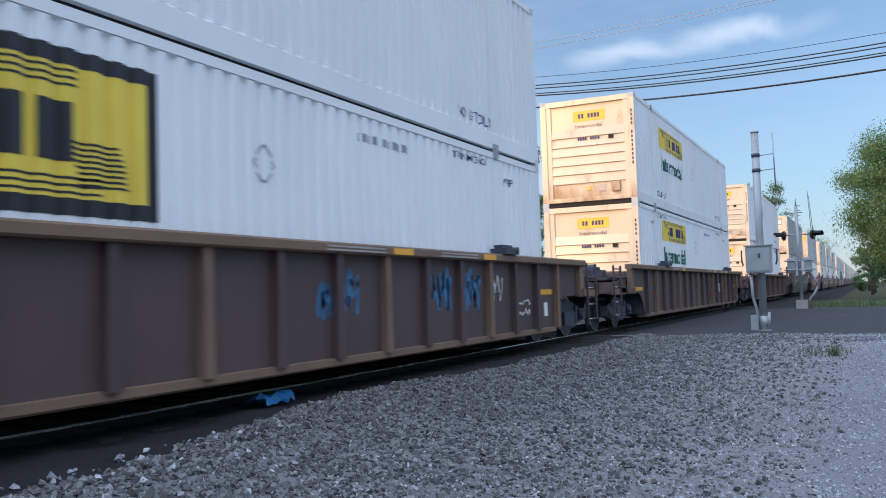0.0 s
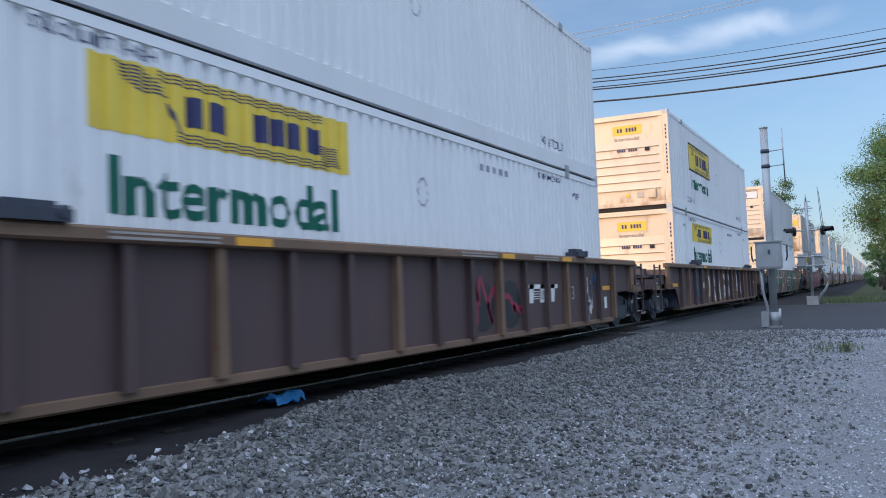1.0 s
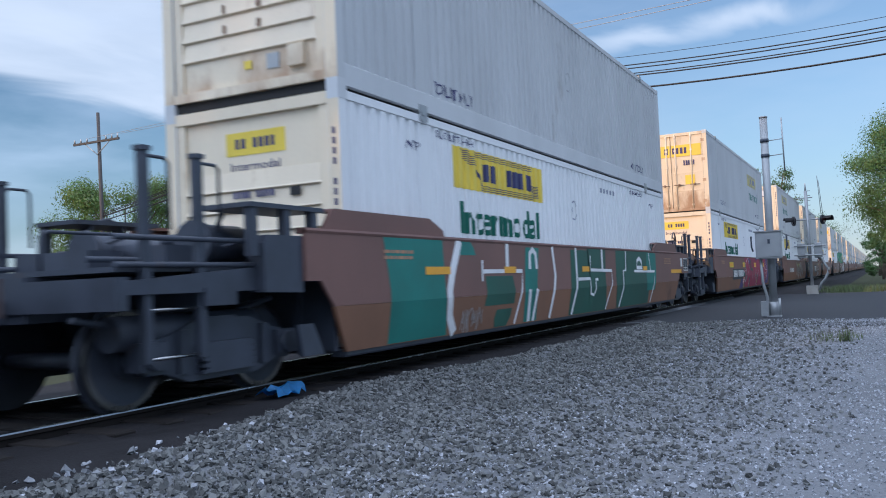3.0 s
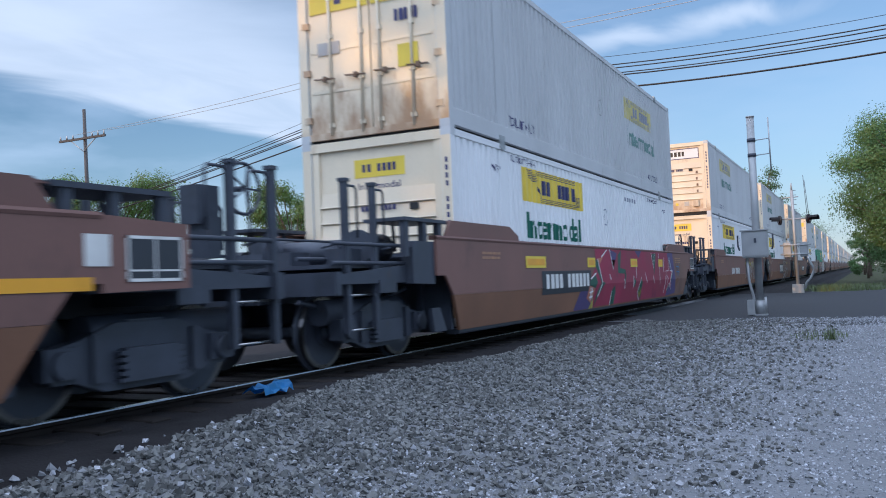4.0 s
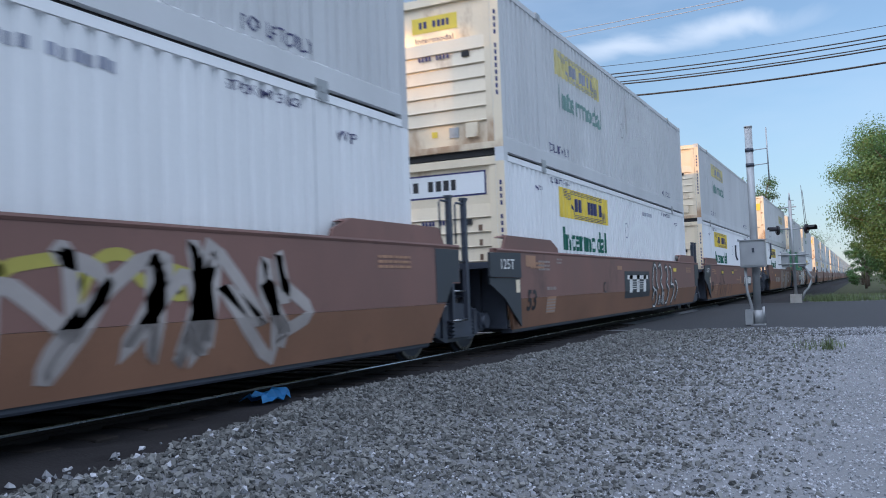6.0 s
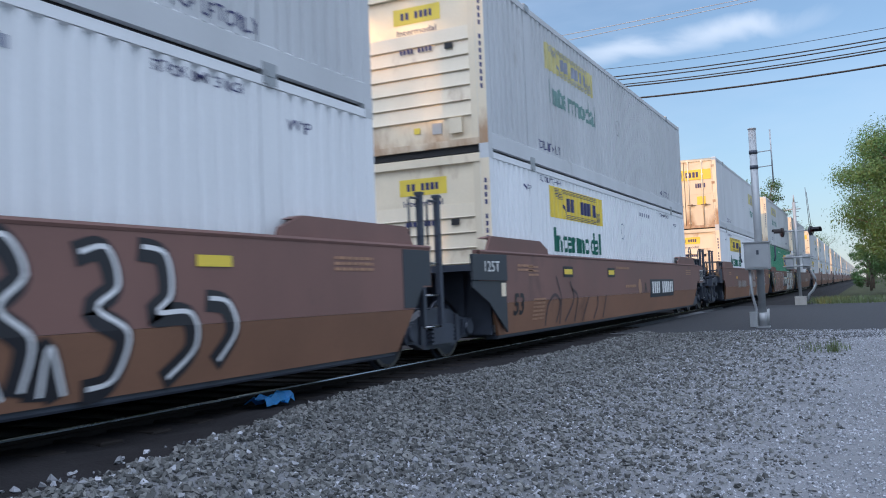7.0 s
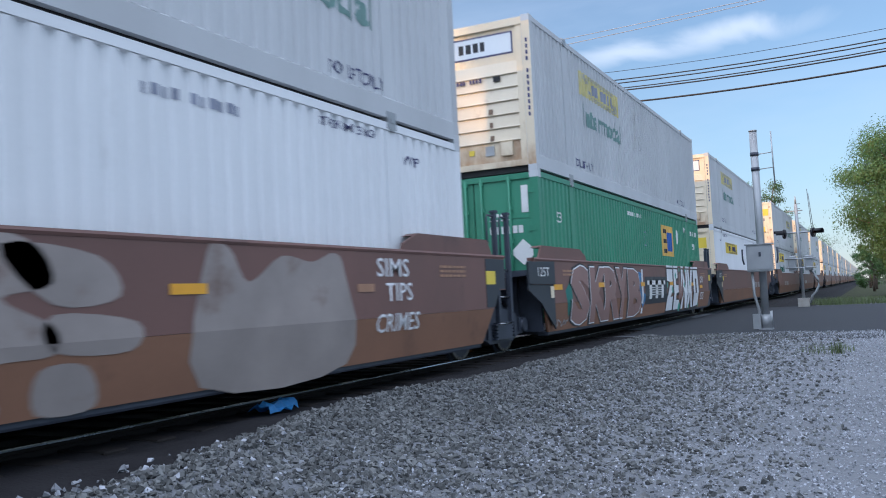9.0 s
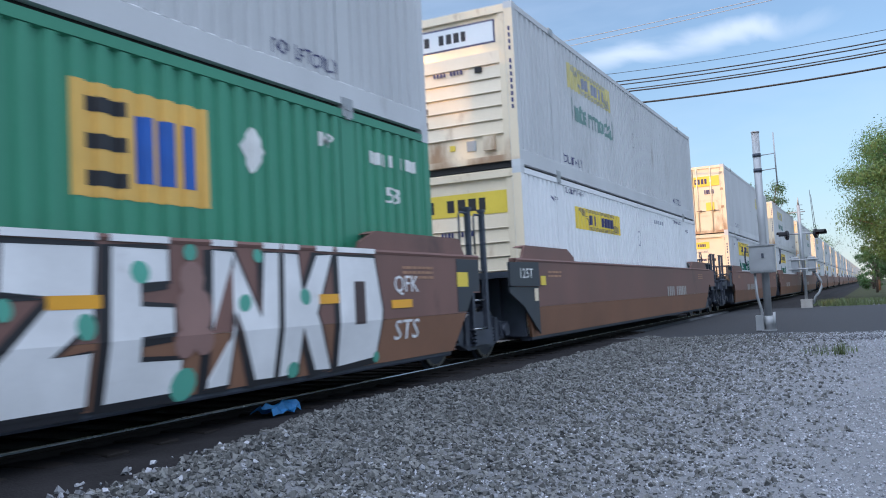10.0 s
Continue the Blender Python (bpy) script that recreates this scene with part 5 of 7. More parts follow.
def slab_logo(car, y0, y1, z0, z1, plate=True, ribbed=False):
    """The owner's emblem: three white slab shapes joined by thin lines."""
    if plate:
        paint_on(car, navy_plate, bars(y0 - 0.25, y1 + 0.2, z0 - 0.13, z1 + 0.1), "emblem_plate", "", 0.005, ribbed)
    h, w = z1 - z0, (y1 - y0) / 3

    def build(bm):
        for i in range(3):
            a = y0 + i * w
            flat_poly(bm, [(a + w * 0.22, z0), (a + w * 0.62, z0), (a + w * 0.74, z1), (a + w * 0.34, z1)])
        flat_box(bm, y0, y1, z1 - h * 0.24, z1)
        for i in range(4):
            z = z0 + h * (0.2 + 0.13 * i)
            flat_box(bm, y0 + w * 0.62, y0 + 2.3 * w, z, z + h * 0.04)
    paint_on(car, white_mark, build, "emblem", "white slab emblem", 0.009, ribbed)


def stencils(car, spots, mat=None, seed=3):
    for k, (y, z, w, h, rows) in enumerate(spots):
        def build(bm):
            rnd = random.Random(seed + k)
            for r in range(rows):
                zz = z + r * h / rows
                x = y
                while x < y + w:
                    l = rnd.uniform(0.05, 0.16)
                    flat_box(bm, x, min(x + l, y + w), zz, zz + h / rows * 0.55)
                    x += l + 0.025
        paint_on(car, mat or white_mark, build, "stencil", "", 0.006)


def white_frame(car, y0, y1, z0, z1):
    paint_on(car, navy_plate, bars(y0, y1, z0, z1), "data_panel", "dark data panel with white rim")

    def rim(bm):
        t = 0.025
        for q in ((y0, y1, z1 - t, z1), (y0, y1, z0, z0 + t), (y0, y0 + t, z0, z1), (y1 - t, y1, z0, z1), ((y0 + y1) / 2 - 0.01, (y0 + y1) / 2 + 0.01, z0, z1), (y0, y1, z0 + 0.08, z0 + 0.095)):
            flat_box(bm, *q)
    paint_on(car, white_mark, rim, "panel_rim", "", 0.008)


def word_on(car, words, y, z, h, mat, w=0.0, lift=0.008):
    def build(bm):
        bm.from_mesh(text_mesh(words, mat, h, w))
        for v in bm.verts:
            v.co.y += y
            v.co.z += z
    paint_on(car, mat, build, "lettering", "", lift)


def joint_plate(car):
    """The dark stiffened panel above a shared truck, with its rating."""
    bm = bmesh.new()
    extrude_x(bm, [(S - 1.33, 1.14), (S - 0.02, 1.12), (S - 0.02, 1.53), (S - 1.33, 1.51)], 1.49, 1.53)
    pl = part("joint_plate", bm, navy_plate, car, "dark plate above the shared truck")
    ob = part("lettering", text_mesh("125T", white_mark, 0.16, 0.57), None, pl)
    ob.matrix_basis = pose(1.534, S - 0.9, 1.26)
    bm = bmesh.new()
    extrude_x(bm, [(S - 1.3, 1.03), (S - 0.72, 0.80), (S - 0.02, 0.32), (S - 0.02, 1.115), (S - 1.3, 1.13)], 1.475, 1.505)
    part("corner_web", bm, navy_plate, car)
    paint_on(car, cream_paint, bars(-0.24, -0.06, 0.88, 1.09), "notice", "small pale notice", 0.012)


# chord marks and tags of the ribbed cars
for car, marks in ((CARS[1], ((2.2, 2.7), (10.3, 10.78), (12.96, 13.4))), (CARS[2], ((4.2, 4.7), (10.18, 10.65), (12.9, 13.4))),
                   (CARS[3], ((3.1, 3.6), (8.1, 8.4), (11.2, 11.5)))):
    for a, b in marks:
        bm = bmesh.new()
        box(bm, 1.548, 1.556, S + a, S + b, 1.45, 1.525)
        part("reflector", bm, orange_mark, car, "yellow reflector strip")
    for a, b in ((a - 1.4, a - 0.2) for a, b in marks):
        bm = bmesh.new()
        for r in range(2):
            box(bm, 1.548, 1.5545, S + a, S + b, 1.455 + r * 0.04, 1.475 + r * 0.04)
        part("stencil", bm, spray_grey, car)
    for a in (-1.22, 15.45):
        paint_on(car, orange_mark, bars(a, a + 0.84, 0.90, 0.99), "reflector", "yellow reflector strip", 0.006, True)
    paint_on(car, white_mark, bars(15.84, 16.02, 0.52, 0.76), "notice", "pale notice", 0.006, True)
    paint_on(car, white_mark, bars(0.16, 0.34, 0.5, 0.72), "notice", "pale notice", 0.006, True)


def scrawl(y0, y1, z0, z1, n, w, seed):
    """A quick tag: one looping line."""
    rnd = random.Random(seed)
    pts = []
    for i in range(n):
        f = i / (n - 1)
        pts.append((y0 + (y1 - y0) * min(1, max(0, f + rnd.uniform(-0.08, 0.08))), rnd.uniform(z0, z1)))
    return lambda bm: stroke(bm, rounded(pts, False, 4), w)


for k, (y0, y1, z0, z1) in enumerate(((11.5, 12.1, 0.72, 1.3), (12.45, 13.1, 0.66, 1.3), (8.9, 9.7, 0.75, 1.3))):
    paint_on(CARS[1], sky_paint, scrawl(y0, y1, z0, z1, 34, 0.05, 40 + k), "graffiti", "pale blue spray tag", 0.005, True)
for k, (y0, y1, z0, z1) in enumerate(((13.5, 13.95, 0.8, 1.25), (14.62, 15.15, 0.72, 0.83), (14.62, 15.15, 0.57, 0.68))):
    paint_on(CARS[1], spray_white, scrawl(y0, y1, z0, z1, 22, 0.025, 50 + k), "graffiti", "white spray tag", 0.006, True)
paint_on(CARS[2], spray_grey, letters_into("53", 0.26, 0.4, 13.5, 0.75), "lettering", "", 0.006, True)
slab_logo(CARS[2], 11.4, 12.95, 0.74, 1.05, False, True)
paint_on(CARS[2], spray_white, scrawl(14.43, 15.0, 0.33, 1.17, 40, 0.05, 61), "graffiti", "white spray tag", 0.006, True)
paint_on(CARS[2], magenta_paint, scrawl(9.2, 11.2, 0.35, 1.2, 16, 0.09, 62), "graffiti", "faded red spray lines", 0.005, True)
for y in (9.7, 10.75):
    paint_on(CARS[2], black_paint, lambda bm: flat_poly(bm, [(y + 0.42 * math.cos(i * 0.5236), 0.75 + 0.38 * math.sin(i * 0.5236)) for i in range(12)]), "graffiti", "black spray blot", 0.004, True)
paint_on(CARS[2], sky_paint, scrawl(15.1, 15.5, 0.8, 1.3, 20, 0.05, 63), "graffiti", "pale blue spray tag", 0.005, True)


def fat_letter(ch, y0, y1, z0, z1):
    def build(bm):
        bm.from_mesh(text_mesh(ch, spray_white, z1 - z0, y1 - y0))
        for v in bm.verts:
            v.co.y += y0
            v.co.z += z0
    return build


for ch, a, b, lo in (("D", 4.22, 4.85, 0.42), ("R", 5.22, 5.95, 0.36), ("A", 6.25, 6.98, 0.38), ("G", 7.3, 7.95, 0.42), ("S", 8.32, 8.98, 0.40)):
    paint_on(CARS[3], yellow_dim, fat_letter(ch, a - 0.03, b + 0.05, lo - 0.05, 1.30), "graffiti", "dull yellow letter edge", 0.004, True)
    paint_on(CARS[3], spray_white, fat_letter(ch, a, b, lo, 1.29), "graffiti", "fat white spray letter", 0.008, True)
for ch, a, b, lo in (("4", 10.5, 11.1, 0.6), ("A", 11.5, 12.1, 0.5), ("C", 12.5, 13.0, 0.5)):
    paint_on(CARS[3], spray_white, fat_letter(ch, a, b, lo, 1.28), "graffiti", "white spray letter", 0.008, True)
for k in range(4):
    paint_on(CARS[3], spray_grey, scrawl(9.45, 10.15, 0.38 + k * 0.22, 0.54 + k * 0.22, 18, 0.022, 70 + k), "graffiti", "white spray tag", 0.006, True)
paint_on(CARS[3], white_mark, lambda bm: letter_blocks(bm, 3.1, 3.85, 0.80, 0.99, 6, 31), "number_blocks", "white blocks of a car number", 0.006, True)
for k, (a, b) in enumerate(((1.1, 1.5), (2.2, 2.9))):
    paint_on(CARS[3], sky_paint, scrawl(a, b, 0.5, 1.3, 30, 0.05, 80 + k), "graffiti", "pale blue spray tag", 0.005, True)

# the camouflage piece: dark green and teal fields, white outlines
c3 = CARS[4]
for y0, y1, z0, z1, m in ((0.6, 2.05, 0.29, 1.55, teal_paint), (2.5, 2.9, 1.35, 1.55, teal_paint), (3.3, 4.4, 0.62, 1.05, bottle_paint), (4.95, 5.5, 0.3, 1.5, teal_paint), (7.2, 8.3, 0.29, 1.5, bottle_paint),
                          (8.3, 9.5, 0.29, 1.54, bottle_paint), (10.3, 13.2, 0.29, 1.54, bottle_paint), (13.0, 13.9, 0.6, 1.52, teal_paint), (3.7, 4.3, 0.29, 0.55, bottle_paint)):
    rnd = random.Random(int(y0 * 10))
    pts = [(y0 + rnd.uniform(-0.06, 0.06), z0), (y1 + rnd.uniform(-0.15, 0.15), z0), (y1 + rnd.uniform(-0.1, 0.1), (z0 + z1) / 2), (y1 + rnd.uniform(-0.1, 0.1), z1), (y0 + rnd.uniform(-0.1, 0.1), z1), (y0 + rnd.uniform(-0.1, 0.1), (z0 + z1) / 2)]
    paint_on(c3, m, lambda bm: flat_poly(bm, pts), "graffiti", "sprayed green field", 0.003 if m is bottle_paint else 0.0035)
LINES = (
    (((2.5, 1.55), (2.28, 1.16), (2.16, 0.88), (2.2, 0.52), (2.36, 0.3)), 0.17),
    (((3.23, 1.28), (3.22, 0.98)), 0.06), (((3.23, 1.12), (4.76, 1.12), (4.74, 0.85), (4.5, 0.3)), 0.06), (((4.17, 1.55), (4.15, 1.15)), 0.12),
    (((5.1, 1.15), (5.12, 1.40), (5.25, 1.47), (5.38, 1.40), (5.42, 1.15)), 0.1), (((5.08, 0.82), (5.1, 0.3)), 0.12), (((5.42, 0.82), (5.3, 0.3)), 0.1),
    (((6.2, 1.53), (6.32, 1.03), (6.1, 0.3)), 0.10), (((7.5, 1.54), (7.52, 0.84), (7.3, 0.3)), 0.10),
    (((7.6, 0.95), (8.34, 0.95), (8.4, 0.66), (8.6, 0.62), (8.72, 0.72), (8.7, 0.93), (8.87, 0.93)), 0.06),
    (((8.4, 1.4), (8.4, 1.12), (9.87, 1.10), (9.9, 0.85), (9.5, 0.3)), 0.06), (((9.2, 1.55), (9.2, 1.13)), 0.12),
    (((11.06, 1.53), (11.0, 1.10), (10.8, 1.09), (10.8, 0.7), (10.55, 0.3)), 0.07), (((11.75, 1.08), (13.77, 1.06), (13.7, 0.75), (13.4, 0.3)), 0.06),
    (((12.0, 1.16), (12.05, 1.32), (12.25, 1.38), (12.45, 1.30), (12.5, 1.16), (12.0, 1.16)), 0.09), (((13.2, 1.52), (13.35, 1.08)), 0.05))
for pts, w in LINES:
    paint_on(c3, spray_white, lambda bm: stroke(bm, pts, w), "graffiti", "white spray outline", 0.007)
paint_on(c3, spray_grey, scrawl(2.55, 3.25, 0.3, 0.62, 40, 0.022, 90), "graffiti", "grey spray tag", 0.008)
for a, b in ((1.5, 2.2), (4.03, 4.5), (7.86, 8.3), (12.6, 13.0)):
    reflector(c3, a, b, 1.09, 1.19)
reflector(c3, 15.7, 17.05, 1.0, 1.1)
white_frame(c3, 17.38, 17.98, 1.06, 1.42)
paint_on(c3, white_mark, bars(16.98, 17.22, 1.18, 1.42), "notice", "pale notice", 0.008)

# the red and purple piece
c4 = CARS[5]
number_board(c4, 3.3, 6.0, 0.76, 1.02)
paint_on(c4, purple_paint, lambda bm: flat_poly(bm, [(5.0, 0.29), (6.4, 0.29), (6.2, 0.6), (5.83, 0.7), (5.44, 0.73), (5.28, 0.58)]), "graffiti", "purple spray field", 0.003)
paint_on(c4, magenta_paint, lambda bm: flat_poly(bm, [(6.2, 0.31), (13.6, 0.31), (14.0, 0.8), (13.8, 1.54), (6.42, 1.54), (6.5, 1.2), (6.05, 0.9), (6.4, 0.7)]), "graffiti", "magenta spray field", 0.0045)
paint_on(c4, purple_paint, lambda bm: flat_poly(bm, [(13.6, 0.31), (15.0, 0.36), (14.8, 0.9), (14.5, 1.54), (13.8, 1.54), (14.0, 0.8)]), "graffiti", "purple spray field", 0.003)
for pts, m in ((((7.55, 1.54), (7.84, 1.09), (8.2, 1.45)), purple_paint), (((7.7, 1.3), (7.84, 1.09), (8.05, 1.3)), orange_rust), (((8.25, 1.0), (8.3, 1.42), (8.6, 1.54), (8.45, 1.12), (8.95, 1.08), (8.95, 0.98)), bottle_paint),
               (((8.84, 1.0), (9.0, 1.0), (8.87, 0.66)), bottle_paint), (((7.72, 0.61), (7.96, 0.74), (8.05, 0.6), (7.98, 0.32), (7.65, 0.3)), bottle_paint), (((7.72, 0.55), (7.82, 0.48), (7.75, 0.32), (7.65, 0.3)), yellow_dim),
               (((9.75, 0.88), (9.95, 0.8), (9.85, 0.66), (9.72, 0.66)), bottle_paint), (((10.46, 0.86), (10.65, 0.75), (10.5, 0.36), (10.2, 0.5)), bottle_paint), (((10.46, 0.66), (10.56, 0.5), (10.4, 0.36), (10.25, 0.5)), yellow_dim),
               (((9.9, 1.54), (10.6, 1.54), (10.3, 1.36)), purple_paint), (((11.8, 1.48), (12.3, 1.5), (12.0, 0.9)), bottle_paint), (((6.0, 0.86), (6.42, 0.98), (6.55, 0.82), (6.4, 0.7), (6.02, 0.78)), bottle_paint), (((6.5, 1.3), (6.62, 1.3), (6.92, 0.84), (7.15, 0.8), (6.95, 0.7), (6.62, 0.5), (6.35, 0.3), (6.55, 0.62), (6.85, 0.82), (6.45, 1.15)), bottle_paint),
               (((5.82, 0.51), (5.96, 0.76), (6.41, 0.70), (6.15, 0.4)), salmon_paint), (((6.02, 0.29), (6.3, 0.29), (6.3, 0.5), (6.15, 0.4)), yellow_dim), (((6.6, 1.33), (6.9, 1.34), (7.3, 1.5), (6.75, 1.2)), salmon_paint)):
    paint_on(c4, m, lambda bm: flat_poly(bm, list(pts)), "graffiti", "sprayed wedge", 0.006)
for pts in (((7.58, 1.54), (7.84, 1.09)), ((7.5, 0.98), (7.62, 0.86)), ((7.72, 0.61), (7.62, 0.3)), ((8.82, 0.86), (8.86, 0.63)), ((9.7, 0.92), (9.71, 0.62)), ((10.0, 1.3), (10.0, 0.87)), ((10.49, 0.88), (10.15, 0.5), (10.37, 0.3)),
            ((10.93, 1.0), (11.14, 0.73)), ((11.7, 1.5), (11.95, 1.1), (12.1, 1.5)), ((11.85, 0.9), (12.0, 0.7)), ((12.6, 1.5), (12.72, 0.68)), ((13.3, 1.4), (13.2, 1.0)), ((14.0, 1.4), (14.3, 1.0), (14.0, 0.6)), ((5.98, 0.62), (6.25, 0.64)), ((5.98, 0.52), (6.22, 0.54)), ((6.06, 0.72), (6.08, 0.46)), ((6.16, 0.72), (6.16, 0.48)), ((6.6, 1.32), (6.92, 0.82), (6.62, 0.52)), ((6.05, 0.9), (6.45, 1.02)), ((6.9, 1.36), (7.35, 1.52)), ((13.5, 0.9), (13.3, 0.4))):
    paint_on(c4, spray_white, lambda bm: stroke(bm, list(pts), 0.035), "graffiti", "white spray edge", 0.009)
for a, b in ((2.3, 3.3), (5.86, 6.42), (9.46, 10.12), (12.57, 13.1)):
    reflector(c4, a, b, 1.14, 1.34, yellow_paint)
    paint_on(c4, orange_mark, bars(a + 0.08, b - 0.06, 1.185, 1.295), "reflector_core", "orange reflector core", 0.011)
white_frame(c4, 17.38, 17.98, 1.06, 1.42)
paint_on(c4, patch_brown, lambda bm: flat_poly(bm, rounded([(14.9, 0.35), (16.2, 0.4), (16.55, 0.9), (16.5, 1.35), (15.9, 1.2), (15.6, 1.45), (15.2, 1.2), (15.4, 0.8)], True, 4)), "patch", "faded brown paint patch", 0.0035)
STAR = [(13.95 + (0.52 if i % 2 == 0 else 0.2) * math.sin(i * math.pi / 5), 0.86 + (0.50 if i % 2 == 0 else 0.2) * math.cos(i * math.pi / 5)) for i in range(10)]
paint_on(c4, bottle_paint, lambda bm: flat_poly(bm, [(y + 0.06, z - 0.05) for y, z in STAR]), "graffiti", "dark green star shadow", 0.0055)
paint_on(c4, magenta_paint, lambda bm: flat_poly(bm, STAR), "graffiti", "red spray star", 0.0075)
paint_on(c4, spray_white, lambda bm: stroke(bm, STAR + [STAR[0]], 0.03), "graffiti", "white star outline", 0.0095)
for a, b in ((((15.0, 1.15), (15.5, 1.12)), ((15.02, 1.0), (15.5, 0.97))), (((15.15, 1.25), (15.12, 0.86)), ((15.36, 1.24), (15.34, 0.86)))):
    for q in (a, b):
        paint_on(c4, sky_paint, lambda bm: stroke(bm, list(q), 0.03), "graffiti", "pale blue spray line", 0.009)

c5 = CARS[6]
number_board(c5, 3.4, 6.0, 0.80, 1.06, False)
paint_on(c5, spray_grey, scrawl(8.2, 13.5, 0.35, 1.45, 60, 0.14, 101), "graffiti", "silver spray letters", 0.005)
paint_on(c5, yellow_dim, scrawl(8.2, 12.0, 0.9, 1.45, 22, 0.10, 102), "graffiti", "dull yellow spray", 0.004)

c6 = CARS[7]
slab_logo(c6, 7.16, 9.35, 0.74, 1.16)
for words, y, z, h in (("C", 5.02, 0.78, 0.24), ("53", 0.3, 0.56, 0.36)):
    word_on(c6, words, y, z, h, black_paint)
for a, b, c, d in ((0.27, 0.75, 1.31, 1.5), (6.27, 6.7, 1.29, 1.38), (1.31, 1.8, 0.48, 0.78)):
    paint_on(c6, orange_rust, bars(a, b, c, d), "patch", "faded orange patch", 0.005)
stencils(c6, ((1.3, 0.5, 0.5, 0.26, 5), (1.3, 0.9, 0.5, 0.1, 1), (0.9, 1.25, 0.6, 0.2, 3), (1.9, 1.38, 0.3, 0.12, 2)), faded_grey, 5)
joint_plate(c6)
for pts in (((10.35, 0.75), (9.95, 0.85), (10.02, 1.2), (10.25, 1.46), (10.5, 1.3), (10.42, 1.0), (10.6, 0.8)), ((10.0, 0.5), (10.1, 0.74), (10.4, 0.72), (10.5, 0.5), (10.35, 0.32), (10.1, 0.34)),
            ((10.75, 1.4), (11.0, 1.46), (11.15, 1.2), (10.95, 0.98), (11.2, 0.75), (11.15, 0.4)), ((10.8, 0.36), (10.85, 0.6), (11.0, 0.36)), ((11.3, 0.35), (11.35, 0.7), (11.5, 0.34)),
            ((11.6, 1.36), (11.85, 1.4), (11.95, 1.12), (11.75, 0.95), (12.05, 0.75), (11.95, 0.42), (11.7, 0.36)), ((12.2, 1.42), (12.45, 1.36), (12.5, 1.05), (12.35, 0.9), (12.72, 0.88), (12.8, 0.6), (12.5, 0.36)),
            ((12.95, 1.0), (13.2, 0.95), (13.3, 0.7), (13.1, 0.45))):
    paint_on(c6, black_paint, lambda bm: stroke(bm, rounded([(y - 0.05, z - 0.02) for y, z in pts]), 0.19), "graffiti", "black spray line", 0.005)
    paint_on(c6, spray_white, lambda bm: stroke(bm, rounded(list(pts)), 0.04), "graffiti", "white spray line", 0.008)
reflector(c6, 12.8, 13.25, 1.27, 1.37, yellow_paint)

c7 = CARS[8]
number_board(c7, 10.15, 12.85, 0.75, 1.06)
word_on(c7, "A", 9.26, 0.79, 0.27, black_paint)
word_on(c7, "53", 0.3, 0.56, 0.36, black_paint)
paint_on(c7, orange_rust, lambda bm: flat_poly(bm, [(8.8 + 0.17 * math.cos(i * 0.5236), 0.95 + 0.19 * math.sin(i * 0.5236)) for i in range(12)]), "patch", "round faded emblem", 0.005)
stencils(c7, ((7.4, 0.93, 1.0, 0.12, 1), (6.6, 1.36, 1.2, 0.1, 1), (1.2, 0.45, 0.6, 0.4, 6), (1.0, 1.2, 0.5, 0.2, 3)), orange_rust, 6)
joint_plate(c7)
for a, b in ((2.88, 3.36), (5.95, 6.41)):
    paint_on(c7, black_paint, bars(a - 0.06, b + 0.06, 1.18, 1.38), "patch", "", 0.006)
    reflector(c7, a, b, 1.23, 1.33, yellow_paint)
for pts in (((1.9, 0.32), (1.95, 0.7), (2.3, 0.86), (2.6, 0.7), (2.5, 0.35)), ((2.7, 0.32), (2.65, 0.8), (2.4, 1.2)), ((3.0, 0.35), (3.4, 0.75), (3.2, 1.1)), ((3.6, 0.32), (3.65, 0.8), (3.3, 0.95)), ((4.1, 0.3), (4.4, 0.8)), ((4.9, 0.32), (5.1, 0.6), (5.0, 0.8)), ((5.6, 0.32), (5.7, 0.8))):
    paint_on(c7, umber_paint, lambda bm: stroke(bm, rounded(list(pts)), 0.06), "graffiti", "dark spray line", 0.005)
white_frame(c7, 17.38, 17.98, 1.06, 1.42)

c8 = CARS[9]
number_board(c8, 3.25, 6.0, 0.72, 1.02, False, spray_grey)
reflector(c8, 2.62, 3.09, 1.11, 1.21)
for pts in (((7.3, 1.45), (7.7, 1.5), (7.8, 0.4), (7.3, 0.35)), ((8.0, 1.5), (8.7, 1.5), (8.9, 1.2), (8.5, 1.1), (8.9, 0.9), (8.9, 0.7), (8.4, 0.65), (8.5, 0.32), (8.0, 0.32)), ((8.5, 1.46), (9.3, 1.4), (9.5, 1.1), (8.9, 1.05)), ((8.9, 0.98), (9.66, 0.9), (9.6, 0.68), (8.9, 0.72)), ((8.8, 0.3), (9.3, 0.3), (9.2, 0.6), (8.8, 0.6)),
            ((10.45, 1.45), (10.75, 1.5), (11.0, 1.2), (11.5, 1.45), (12.0, 1.4), (12.4, 1.5), (12.6, 1.3), (12.68, 0.31), (10.4, 0.31))):
    paint_on(c8, faded_grey, lambda bm: flat_poly(bm, rounded(list(pts), True, 4)), "graffiti", "faded silver spray block", 0.005)
for words, y, z, w in (("SIMS", 13.28, 1.25, 0.76), ("TIPS", 13.47, 0.96, 0.64), ("CRIMES", 13.24, 0.60, 1.04)):
    word_on(c8, words, y, z, 0.22, spray_white, w)
reflector(c8, 12.85, 13.2, 1.08, 1.17, orange_rust)
reflector(c8, 10.01, 10.44, 1.1, 1.19)
reflector(c8, 16.4, 16.75, 1.14, 1.34, yellow_paint)

# mauve and silver pieces below the green container
c9 = CARS[10]
joint_plate(c9)


